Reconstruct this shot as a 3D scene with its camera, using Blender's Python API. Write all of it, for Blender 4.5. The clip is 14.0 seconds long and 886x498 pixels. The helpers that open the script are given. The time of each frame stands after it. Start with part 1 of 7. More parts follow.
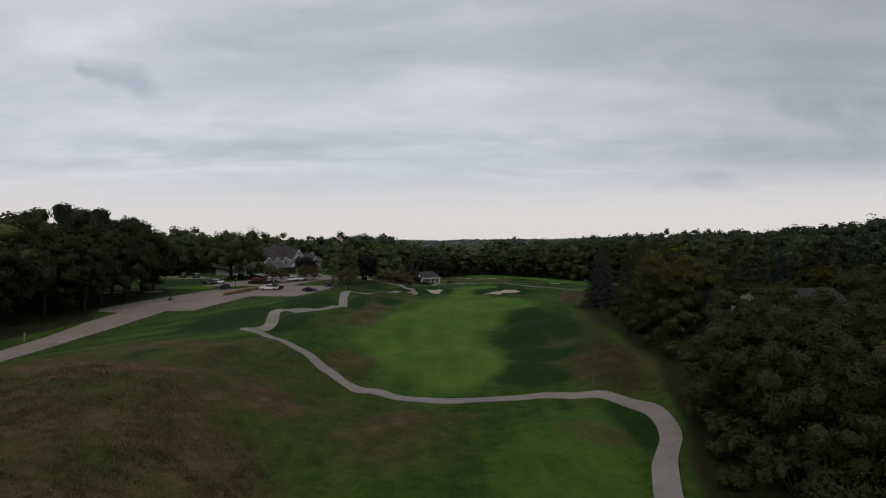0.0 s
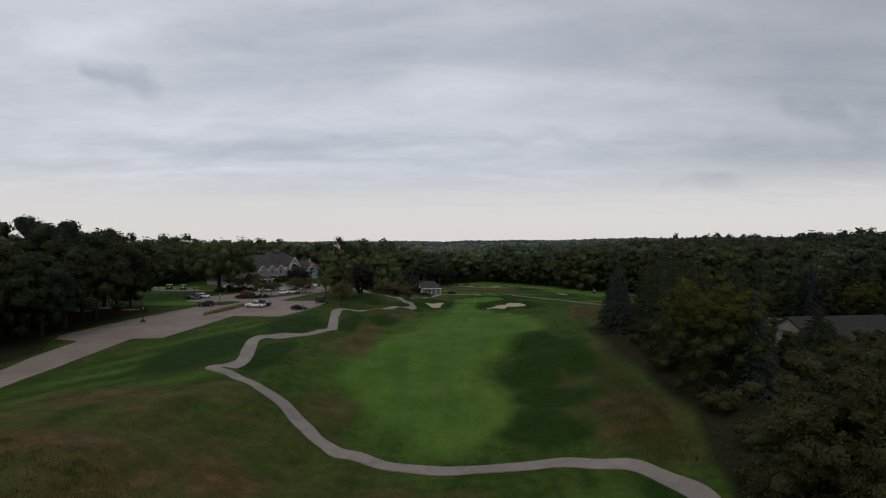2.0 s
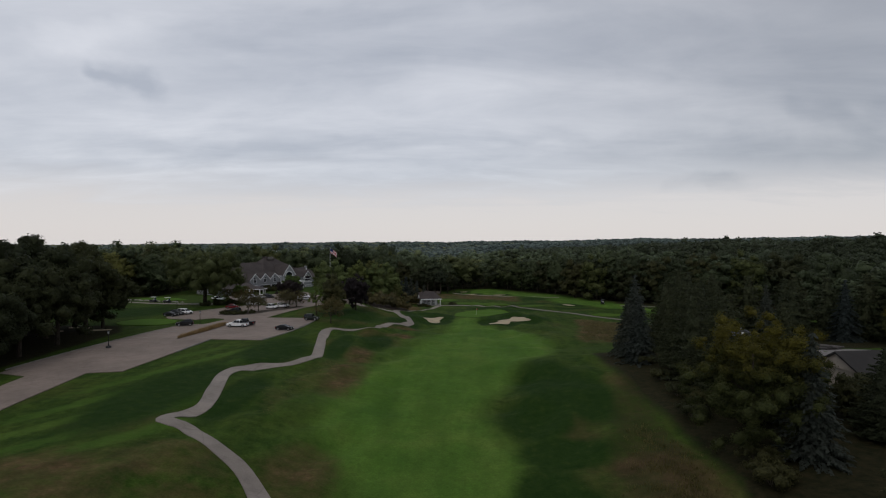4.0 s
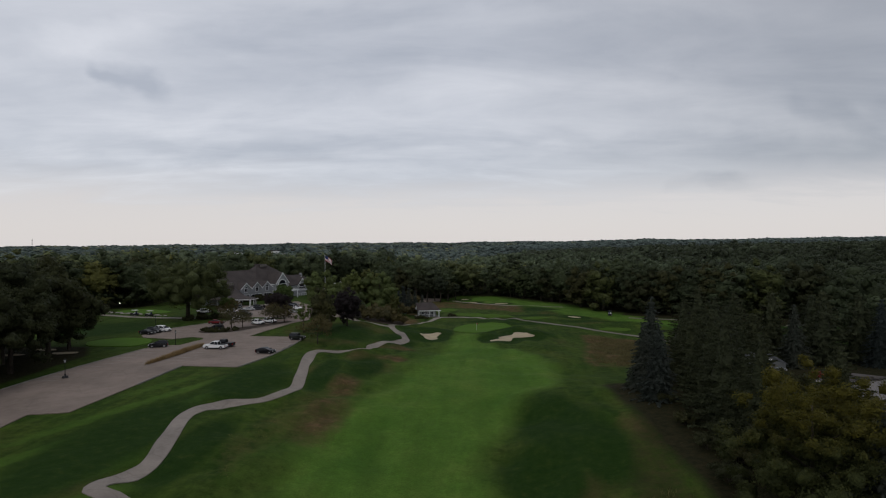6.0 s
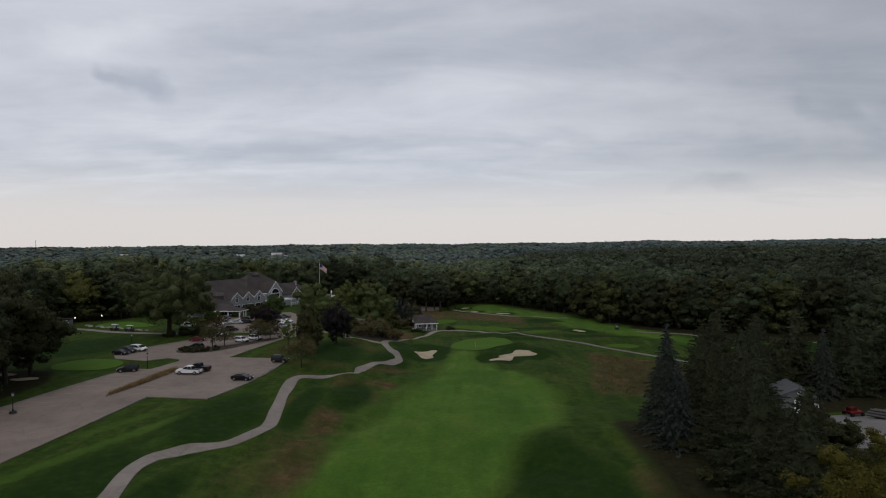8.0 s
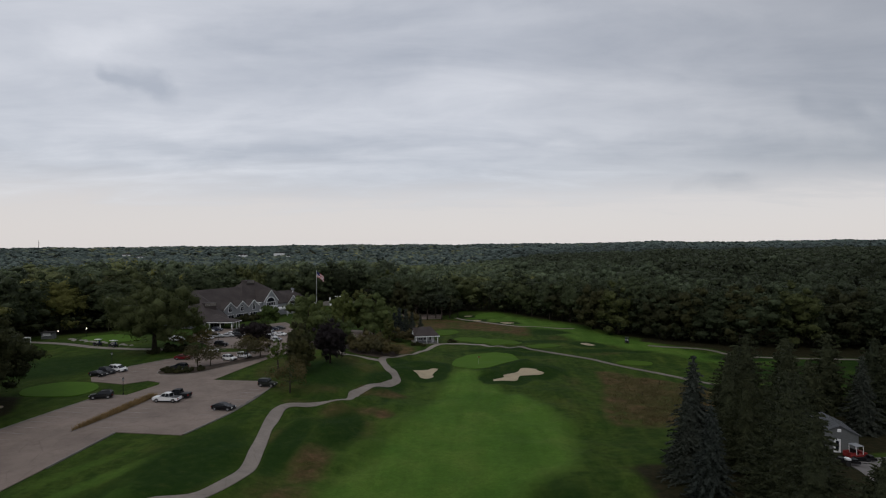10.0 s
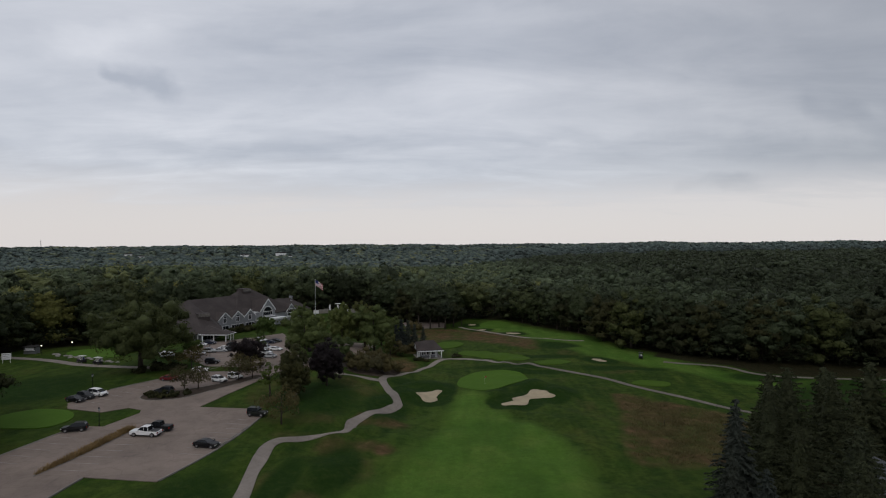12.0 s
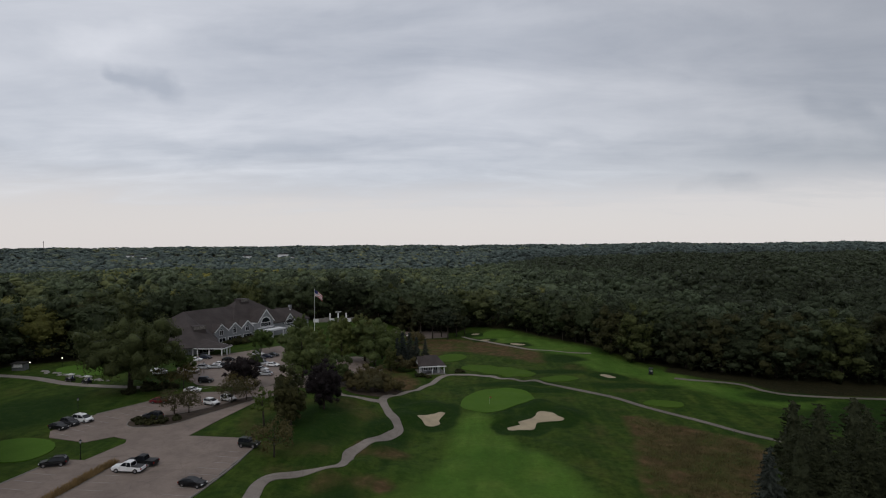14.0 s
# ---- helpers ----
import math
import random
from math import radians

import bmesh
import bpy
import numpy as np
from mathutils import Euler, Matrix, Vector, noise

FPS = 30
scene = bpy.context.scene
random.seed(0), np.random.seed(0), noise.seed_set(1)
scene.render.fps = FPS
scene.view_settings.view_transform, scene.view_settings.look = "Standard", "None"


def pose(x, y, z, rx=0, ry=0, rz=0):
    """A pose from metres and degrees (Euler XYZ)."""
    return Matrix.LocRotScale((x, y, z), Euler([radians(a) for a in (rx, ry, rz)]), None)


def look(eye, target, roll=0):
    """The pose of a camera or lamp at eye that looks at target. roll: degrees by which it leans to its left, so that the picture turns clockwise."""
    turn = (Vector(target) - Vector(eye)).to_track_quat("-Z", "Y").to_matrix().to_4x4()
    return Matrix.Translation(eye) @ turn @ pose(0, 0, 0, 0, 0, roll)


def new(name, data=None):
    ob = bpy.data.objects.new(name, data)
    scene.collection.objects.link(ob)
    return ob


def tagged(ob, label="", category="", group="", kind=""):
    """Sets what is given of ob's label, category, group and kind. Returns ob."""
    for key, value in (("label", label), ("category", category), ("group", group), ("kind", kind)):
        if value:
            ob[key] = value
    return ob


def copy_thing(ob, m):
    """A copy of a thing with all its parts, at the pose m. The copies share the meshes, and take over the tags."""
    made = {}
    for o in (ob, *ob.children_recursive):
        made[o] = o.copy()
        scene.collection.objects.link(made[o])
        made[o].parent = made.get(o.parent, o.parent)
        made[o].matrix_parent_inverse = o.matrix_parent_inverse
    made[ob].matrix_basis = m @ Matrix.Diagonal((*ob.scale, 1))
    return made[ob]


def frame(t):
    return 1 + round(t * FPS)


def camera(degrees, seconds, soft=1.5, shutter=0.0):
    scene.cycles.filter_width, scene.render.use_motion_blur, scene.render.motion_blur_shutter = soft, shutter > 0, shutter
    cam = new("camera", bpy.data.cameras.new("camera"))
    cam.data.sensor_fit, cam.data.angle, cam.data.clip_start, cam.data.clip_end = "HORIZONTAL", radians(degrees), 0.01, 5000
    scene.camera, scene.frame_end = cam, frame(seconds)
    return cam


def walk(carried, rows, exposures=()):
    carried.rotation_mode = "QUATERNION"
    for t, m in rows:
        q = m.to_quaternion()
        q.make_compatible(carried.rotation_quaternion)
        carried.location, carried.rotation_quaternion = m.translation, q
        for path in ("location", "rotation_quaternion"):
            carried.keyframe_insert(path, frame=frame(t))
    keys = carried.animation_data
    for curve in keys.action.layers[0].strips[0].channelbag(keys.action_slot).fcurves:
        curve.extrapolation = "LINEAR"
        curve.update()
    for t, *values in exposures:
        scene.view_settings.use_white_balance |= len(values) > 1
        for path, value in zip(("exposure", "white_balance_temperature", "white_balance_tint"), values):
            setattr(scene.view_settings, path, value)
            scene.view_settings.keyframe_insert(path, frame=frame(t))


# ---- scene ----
cam = camera(75.0, 14.0, 1.1)
PATH = [
    (0, 0, 0, 14.008, 89.363, 0.044, -0.067),
    (0.5, 0.237, 3.428, 14.92, 89.361, 0.054, -0.003),
    (1, 0.459, 6.849, 15.858, 89.366, 0.016, 0.075),
    (1.5, 0.666, 10.301, 16.773, 89.392, 0.032, 0.154),
    (2, 0.868, 13.765, 17.716, 89.423, 0.043, 0.234),
    (2.5, 1.072, 17.119, 18.554, 89.437, 0.053, 0.301),
    (3, 1.418, 20.56, 19.499, 89.439, 0.071, 0.384),
    (5.5, 3.381, 36.765, 23.936, 89.452, 0.173, 0.785),
    (6, 3.793, 40.029, 24.816, 89.463, 0.157, 0.844),
    (6.5, 4.254, 43.14, 25.717, 89.478, 0.142, 0.9),
    (7, 4.744, 46.086, 26.637, 89.498, 0.117, 0.978),
    (7.5, 5.291, 48.974, 27.446, 89.539, 0.129, 1.081),
    (8, 5.872, 51.801, 28.23, 89.561, 0.112, 1.199),
    (8.5, 6.246, 54.504, 29.026, 89.574, 0.127, 1.279),
    (11, 6.05, 67.919, 33.403, 89.563, 0.005, 1.586),
    (11.5, 5.652, 70.655, 34.309, 89.536, -0.029, 1.633),
    (12, 5.212, 73.426, 35.392, 89.521, -0.04, 1.704),
    (12.5, 4.71, 76.215, 36.476, 89.486, -0.021, 1.775),
    (13, 4.33, 78.591, 37.915, 89.484, -0.015, 1.866),
    (13.5, 4.399, 79.968, 38.962, 89.505, -0.004, 1.931),
    (14, 4.86, 80.577, 39.369, 89.55, 0, 1.93),
]
walk(cam, [(t, pose(x, y, z, tilt, lean, turn)) for t, x, y, z, tilt, lean, turn in PATH])

# ---- sky, sun, exposure ----
def build_sky():
    w = bpy.data.worlds.new("overcast_sky")
    scene.world = w
    w.use_nodes = True
    nt = w.node_tree
    nt.nodes.clear()
    N, L = nt.nodes.new, nt.links.new

    def mathn(op, a, b=None):
        n = N("ShaderNodeMath")
        n.operation = op
        for k, v in enumerate((a, b)):
            if v is None:
                continue
            if isinstance(v, (int, float)):
                n.inputs[k].default_value = v
            else:
                L(v, n.inputs[k])
        return n.outputs[0]

    def mix(fac, a, b):
        n = N("ShaderNodeMix")
        n.data_type = "RGBA"
        for socket, v in ((n.inputs[0], fac), (n.inputs[6], a), (n.inputs[7], b)):
            if isinstance(v, (int, float)):
                socket.default_value = v
            elif isinstance(v, tuple):
                socket.default_value = (*v, 1)
            else:
                L(v, socket)
        return n.outputs[2]

    tc = N("ShaderNodeTexCoord")
    sep = N("ShaderNodeSeparateXYZ")
    L(tc.outputs["Generated"], sep.inputs[0])
    up = mathn("MAXIMUM", sep.outputs[2], 0.0)
    lift = mathn("ADD", up, 0.13)
    comb = N("ShaderNodeCombineXYZ")
    L(mathn("DIVIDE", sep.outputs[0], lift), comb.inputs[0])
    L(mathn("DIVIDE", sep.outputs[1], lift), comb.inputs[1])

    def clouds(scale, sx, sy, detail, rough, offset):
        mp = N("ShaderNodeMapping")
        mp.inputs["Scale"].default_value = (sx, sy, 1)
        mp.inputs["Location"].default_value = offset
        L(comb.outputs[0], mp.inputs[0])
        n = N("ShaderNodeTexNoise")
        n.inputs["Scale"].default_value = scale
        n.inputs["Detail"].default_value = detail
        n.inputs["Roughness"].default_value = rough
        n.inputs["Distortion"].default_value = 0.35
        L(mp.outputs[0], n.inputs[0])
        return n.outputs[0]

    def ramp(v, *stops):
        n = N("ShaderNodeValToRGB")
        e = n.color_ramp.elements
        while len(e) < len(stops):
            e.new(0.5)
        for k, (p, c) in enumerate(stops):
            e[k].position, e[k].color = p, (*c, 1)
        L(v, n.inputs[0])
        return n.outputs[0]

    g = lambda v: (v, v, v)
    broad = ramp(clouds(0.55, 0.42, 1.25, 6, 0.5, (1.7, 0.35, 0)), (0.34, g(0)), (0.66, g(1)))
    fine = ramp(clouds(2.1, 0.55, 1.0, 8, 0.6, (4.1, 2.2, 3)), (0.3, g(0)), (0.72, g(1)))
    wisp = mix(0.48, broad, fine)
    # the single darker and lighter clouds before the camera, by bearing and height
    ahead = mathn("MAXIMUM", sep.outputs[1], 0.05)
    place = N("ShaderNodeCombineXYZ")
    L(mathn("DIVIDE", sep.outputs[0], ahead), place.inputs[0])
    L(mathn("DIVIDE", sep.outputs[2], ahead), place.inputs[1])
    ragged = N("ShaderNodeTexNoise")
    ragged.inputs["Scale"].default_value, ragged.inputs["Detail"].default_value = 7.0, 7.0
    L(place.outputs[0], ragged.inputs[0])
    shift = N("ShaderNodeVectorMath")
    shift.operation = "MULTIPLY_ADD"
    L(ragged.outputs["Color"], shift.inputs[0])
    shift.inputs[1].default_value, shift.inputs[2].default_value = (0.22, 0.09, 0), (-0.11, -0.045, 0)
    moved = N("ShaderNodeVectorMath")
    L(place.outputs[0], moved.inputs[0])
    L(shift.outputs[0], moved.inputs[1])
    front = mathn("GREATER_THAN", sep.outputs[1], 0.1)

    def single(bearing, height, wide, tall, lean, amount):
        mp = N("ShaderNodeMapping")
        mp.vector_type = "TEXTURE"
        mp.inputs["Location"].default_value, mp.inputs["Rotation"].default_value, mp.inputs["Scale"].default_value = (bearing, height, 0), (0, 0, lean), (wide, tall, 1)
        L(moved.outputs[0], mp.inputs[0])
        far = N("ShaderNodeVectorMath")
        far.operation = "LENGTH"
        L(mp.outputs[0], far.inputs[0])
        r = N("ShaderNodeMapRange")
        r.interpolation_type = "SMOOTHERSTEP"
        for key, v in (("From Min", 1.0), ("From Max", 0.0), ("To Min", 0.0), ("To Max", amount)):
            r.inputs[key].default_value = v
        L(far.outputs["Value"], r.inputs[0])
        return mathn("MULTIPLY", r.outputs[0], front)

    for row in ((-0.55, 0.284, 0.085, 0.04, -0.35, -0.38), (-0.6, 0.3, 0.05, 0.025, -0.6, -0.3), (0.475, 0.102, 0.09, 0.022, -0.1, -0.55), (0.39, 0.108, 0.07, 0.014, 0.2, -0.3), (0.65, 0.222, 0.11, 0.05, -0.5, -0.3), (0.74, 0.2, 0.1, 0.07, 0.4, -0.25),
                (0.62, 0.155, 0.4, 0.05, -0.06, -0.38), (-0.2, 0.165, 0.6, 0.022, 0.03, -0.14), (-0.62, 0.14, 0.4, 0.03, 0.05, -0.16), (0.25, 0.178, 0.35, 0.025, -0.04, -0.16), (0.02, 0.28, 0.22, 0.08, 0.15, 0.24), (-0.3, 0.375, 0.42, 0.045, 0.12, -0.2),
                (-0.64, 0.37, 0.22, 0.06, 0.0, 0.25), (-0.45, 0.215, 0.4, 0.035, 0.06, 0.2), (0.42, 0.25, 0.25, 0.045, -0.1, 0.14), (0.5, 0.36, 0.4, 0.05, -0.08, -0.14), (0.1, 0.4, 0.3, 0.04, 0.1, 0.15)):
        wisp = mathn("ADD", wisp, single(*row))
    wisp = mathn("MINIMUM", mathn("MAXIMUM", wisp, 0.0), 1.0)
    cloud = mix(wisp, (0.325, 0.345, 0.392), (0.58, 0.587, 0.622))
    low = ramp(up, (0.0, (0.51, 0.482, 0.476)), (0.075, (0.48, 0.458, 0.462)), (0.125, (0.385, 0.385, 0.41)))
    blend = ramp(mathn("ADD", up, mathn("MULTIPLY", mathn("SUBTRACT", fine, 0.5), 0.05)), (0.055, g(0)), (0.13, g(1)))
    bright = ramp(mathn("ADD", mathn("MULTIPLY", sep.outputs[0], 0.5), 0.5), (0.3, g(0.97)), (0.52, g(0.93)), (0.77, g(0.66)))
    tinted = N("ShaderNodeMix")
    tinted.data_type, tinted.blend_type = "RGBA", "MULTIPLY"
    tinted.inputs[0].default_value = 1.0
    L(cloud, tinted.inputs[6])
    L(bright, tinted.inputs[7])
    cover = mix(blend, low, tinted.outputs[2])
    nish = N("ShaderNodeTexSky")
    nish.sky_type, nish.sun_disc = "NISHITA", False
    nish.sun_elevation, nish.sun_rotation = radians(50), radians(SUN_TURN)
    scaled = N("ShaderNodeVectorMath")
    scaled.operation = "SCALE"
    scaled.inputs["Scale"].default_value = 0.1
    L(nish.outputs[0], scaled.inputs[0])
    bg = N("ShaderNodeBackground")
    L(mix(0.92, scaled.outputs[0], cover), bg.inputs[0])
    bg.inputs[1].default_value = 1.4
    out = N("ShaderNodeOutputWorld")
    L(bg.outputs[0], out.inputs[0])


SUN_TURN = 200
build_sky()
sun = new("sun", bpy.data.lights.new("sun", "SUN"))
sun.data.energy, sun.data.angle, sun.data.color = 0.55, radians(18), (1.0, 0.95, 0.88)
sun.matrix_world = look((0, 0, 0), (-math.sin(radians(SUN_TURN)) * 0.64, -math.cos(radians(SUN_TURN)) * 0.64, -0.77))

# ---- materials ----
def material(name, rough=0.8, metal=0.0, spec=0.3):
    m = bpy.data.materials.new(name)
    m.use_nodes = True
    b = m.node_tree.nodes["Principled BSDF"]
    b.inputs["Roughness"].default_value, b.inputs["Metallic"].default_value = rough, metal
    b.inputs["Specular IOR Level"].default_value = spec
    return m, m.node_tree, b


def node(nt, kind, **inputs):
    n = nt.nodes.new(kind)
    for key, v in inputs.items():
        s = n.inputs[key.replace("_", " ")]
        if isinstance(v, bpy.types.NodeSocket):
            nt.links.new(v, s)
        else:
            s.default_value = v
    return n


def noise_of(nt, scale, detail=4.0, rough=0.55, space="Object", stretch=(1, 1, 1)):
    tc = nt.nodes.new("ShaderNodeTexCoord")
    mp = node(nt, "ShaderNodeMapping", Vector=tc.outputs[space], Scale=stretch)
    return node(nt, "ShaderNodeTexNoise", Vector=mp.outputs[0], Scale=scale, Detail=detail, Roughness=rough).outputs[0]


def ramp_of(nt, value, *stops):
    n = node(nt, "ShaderNodeValToRGB", Fac=value)
    e = n.color_ramp.elements
    while len(e) < len(stops):
        e.new(0.5)
    for k, (p, c) in enumerate(stops):
        c = c if isinstance(c, tuple) else (c, c, c)
        e[k].position, e[k].color = p, (*c, 1)
    return n.outputs[0]


def mixed(nt, fac, a, b, mode="MIX"):
    n = nt.nodes.new("ShaderNodeMix")
    n.data_type, n.blend_type = "RGBA", mode
    for s, v in ((n.inputs[0], fac), (n.inputs[6], a), (n.inputs[7], b)):
        if isinstance(v, bpy.types.NodeSocket):
            nt.links.new(v, s)
        elif isinstance(v, tuple):
            s.default_value = (*v, 1)
        else:
            s.default_value = v
    return n.outputs[2]


def bumped(nt, b, height, strength, distance):
    n = node(nt, "ShaderNodeBump", Height=height, Strength=strength, Distance=distance)
    nt.links.new(n.outputs[0], b.inputs["Normal"])


def plain(name, colour, rough=0.6, metal=0.0, vary=0.15, scale=3.0, spec=0.3, bump=0.0):
    """A surface of one colour with stains at a large and a small scale."""
    m, nt, b = material(name, rough, metal, spec)
    dark = tuple(c * (1 - vary) for c in colour)
    light = tuple(min(1, c * (1 + vary)) for c in colour)
    big = ramp_of(nt, noise_of(nt, scale * 0.2, 3), (0.35, dark), (0.65, light))
    fine = ramp_of(nt, noise_of(nt, scale * 4, 5), (0.3, 0.86), (0.7, 1.0))
    nt.links.new(mixed(nt, 1.0, big, fine, "MULTIPLY"), b.inputs["Base Color"])
    if bump:
        bumped(nt, b, noise_of(nt, scale * 8, 4), bump, 0.02)
    return m


def foliage(name, dark, mid, light, attr=True, clumps=True, turned=None):
    """Leaves: every clump its own shade of green, every tree its own tint."""
    warm = (1.93, 1.86, 2.12)
    dark = tuple((0.28 * d + 0.72 * e) * w for d, e, w in zip(dark, mid, warm))
    light = tuple((0.36 * d + 0.64 * e) * w for d, e, w in zip(light, mid, warm))
    mid = tuple(d * w for d, w in zip(mid, warm))
    m, nt, b = material(name, 0.7, 0.0, 0.1)
    geo = nt.nodes.new("ShaderNodeNewGeometry")
    if clumps:
        grain = geo.outputs["Random Per Island"]
        leaf = ramp_of(nt, grain, (0.0, dark), (0.55, mid), (1.0, light))
    else:
        grain = noise_of(nt, 1.3 if attr else 3.4, 5, 0.72)
        leaf = ramp_of(nt, grain, (0.48, dark), (0.56, mid), (0.68, light))
        bumped(nt, b, grain, 1.0, 0.5 if attr else 0.4)
    if attr:
        a = nt.nodes.new("ShaderNodeAttribute")
        a.attribute_name = "tint"
        # the dark low end holds the light falloff of the right-hand woods
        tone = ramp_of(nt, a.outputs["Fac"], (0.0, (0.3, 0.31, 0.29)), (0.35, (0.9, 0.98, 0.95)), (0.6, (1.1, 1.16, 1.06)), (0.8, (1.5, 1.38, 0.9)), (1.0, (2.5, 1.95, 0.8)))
    else:
        o = nt.nodes.new("ShaderNodeObjectInfo")
        tone = ramp_of(nt, o.outputs["Random"], (0.0, (0.8, 0.85, 0.9)), (1.0, (1.2, 1.12, 0.95)))
    patch = ramp_of(nt, noise_of(nt, 0.5, 3), (0.3, 0.75), (0.7, 1.15))
    if turned:
        tc = nt.nodes.new("ShaderNodeTexCoord")
        high = node(nt, "ShaderNodeSeparateXYZ", Vector=tc.outputs["Generated"]).outputs[2]
        wave = mixed(nt, 0.35, high, noise_of(nt, 0.9, 4))
        leaf = mixed(nt, ramp_of(nt, wave, (0.53, 0.0), (0.7, 0.95)), leaf, ramp_of(nt, grain, (0.1, tuple(0.55 * c for c in turned)), (0.9, turned)))
    col = mixed(nt, 1.0, mixed(nt, 1.0, leaf, tone, "MULTIPLY"), patch, "MULTIPLY")
    nt.links.new(col, b.inputs["Base Color"])
    b.inputs["Subsurface Weight"].default_value = 0.0
    tr = node(nt, "ShaderNodeBsdfTranslucent", Color=col)
    mx = node(nt, "ShaderNodeMixShader", Fac=0.38 if clumps else 0.0)
    nt.links.new(b.outputs[0], mx.inputs[1])
    nt.links.new(tr.outputs[0], mx.inputs[2])
    nt.links.new(mx.outputs[0], nt.nodes["Material Output"].inputs[0])
    return m


def turf_material():
    m, nt, b = material("turf", 0.95, 0.0, 0.04)
    a = nt.nodes.new("ShaderNodeAttribute")
    a.attribute_name = "turf"
    s = node(nt, "ShaderNodeSeparateColor", Color=a.outputs["Color"])
    wob = noise_of(nt, 0.35, 4)
    wob2 = noise_of(nt, 1.3, 4)
    fine = noise_of(nt, 5.0, 5, 0.7)

    wob_both = mixed(nt, 0.5, wob, wob2)

    def soft(v, amount, lo, hi):
        j = node(nt, "ShaderNodeMath")
        j.operation = "MULTIPLY_ADD"
        k = node(nt, "ShaderNodeMath")
        k.operation = "SUBTRACT"
        nt.links.new(wob_both, k.inputs[0])
        k.inputs[1].default_value = 0.5
        nt.links.new(k.outputs[0], j.inputs[0])
        j.inputs[1].default_value = amount
        nt.links.new(v, j.inputs[2])
        return ramp_of(nt, j.outputs[0], (lo, 0.0), (hi, 1.0))

    patches = ramp_of(nt, noise_of(nt, 0.085, 5, 0.62), (0.36, (0.017, 0.04, 0.005)), (0.56, (0.027, 0.049, 0.007)), (0.72, (0.052, 0.054, 0.014)))
    rough = mixed(nt, 0.6, patches, ramp_of(nt, wob, (0.3, (0.018, 0.042, 0.006)), (0.7, (0.038, 0.06, 0.01))))
    swaths = noise_of(nt, 0.16, 4, 0.6, stretch=(2.2, 0.35, 1))
    rough = mixed(nt, 1.0, rough, ramp_of(nt, swaths, (0.34, (0.76, 0.83, 0.84)), (0.66, (1.36, 1.27, 1.2))), "MULTIPLY")
    rough = mixed(nt, 1.0, rough, ramp_of(nt, noise_of(nt, 0.7, 6, 0.72), (0.3, 0.7), (0.7, 1.25)), "MULTIPLY")
    fescue = ramp_of(nt, noise_of(nt, 0.5, 7, 0.72), (0.3, (0.034, 0.034, 0.01)), (0.48, (0.062, 0.045, 0.018)), (0.7, (0.11, 0.075, 0.034)))
    fescue = mixed(nt, ramp_of(nt, noise_of(nt, 0.13, 4, 0.6), (0.43, 0.0), (0.63, 0.72)), fescue, rough)
    stripes = node(nt, "ShaderNodeTexWave", Scale=0.045, Distortion=2.5, Detail=2.0)
    stripes.bands_direction = "X"
    tc = nt.nodes.new("ShaderNodeTexCoord")
    nt.links.new(node(nt, "ShaderNodeMapping", Vector=tc.outputs["Object"], Rotation=(0, 0, 0.12)).outputs[0], stripes.inputs[0])
    fair = mixed(nt, ramp_of(nt, stripes.outputs["Fac"], (0.3, 0.0), (0.7, 1.0)), (0.049, 0.104, 0.0145), (0.059, 0.116, 0.0175))
    fair = mixed(nt, 0.6, fair, ramp_of(nt, noise_of(nt, 0.1, 6, 0.65), (0.33, (0.034, 0.087, 0.0095)), (0.5, (0.056, 0.117, 0.0145)), (0.68, (0.09, 0.143, 0.023))))
    fair = mixed(nt, 1.0, fair, ramp_of(nt, swaths, (0.34, 0.87), (0.66, 1.07)), "MULTIPLY")
    fair = mixed(nt, 1.0, fair, ramp_of(nt, noise_of(nt, 1.1, 6, 0.75), (0.32, 0.84), (0.68, 1.12)), "MULTIPLY")
    # leaf litter and bare earth, darkened further to hold the canopy's shade
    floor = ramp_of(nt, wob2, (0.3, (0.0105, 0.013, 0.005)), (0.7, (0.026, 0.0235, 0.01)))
    # long grass, darkened further to hold the shade on the mounds
    lush_shade = ramp_of(nt, noise_of(nt, 0.8, 6, 0.7), (0.3, (0.008, 0.023, 0.0032)), (0.55, (0.014, 0.033, 0.005)), (0.75, (0.029, 0.045, 0.008)))
    col = mixed(nt, soft(s.outputs["Red"], 0.7, 0.12, 0.95), rough, fair)
    col = mixed(nt, soft(s.outputs["Green"], 1.1, 0.3, 0.95), col, fescue)
    col = mixed(nt, soft(a.outputs["Alpha"], 0.9, 0.22, 0.85), col, lush_shade)
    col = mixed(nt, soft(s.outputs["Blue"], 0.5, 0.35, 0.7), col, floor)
    col = mixed(nt, 1.0, col, ramp_of(nt, fine, (0.25, (0.8, 0.76, 0.84)), (0.75, (1.38, 1.28, 1.5))), "MULTIPLY")
    nt.links.new(col, b.inputs["Base Color"])
    bumped(nt, b, fine, 0.6, 0.12)
    return m


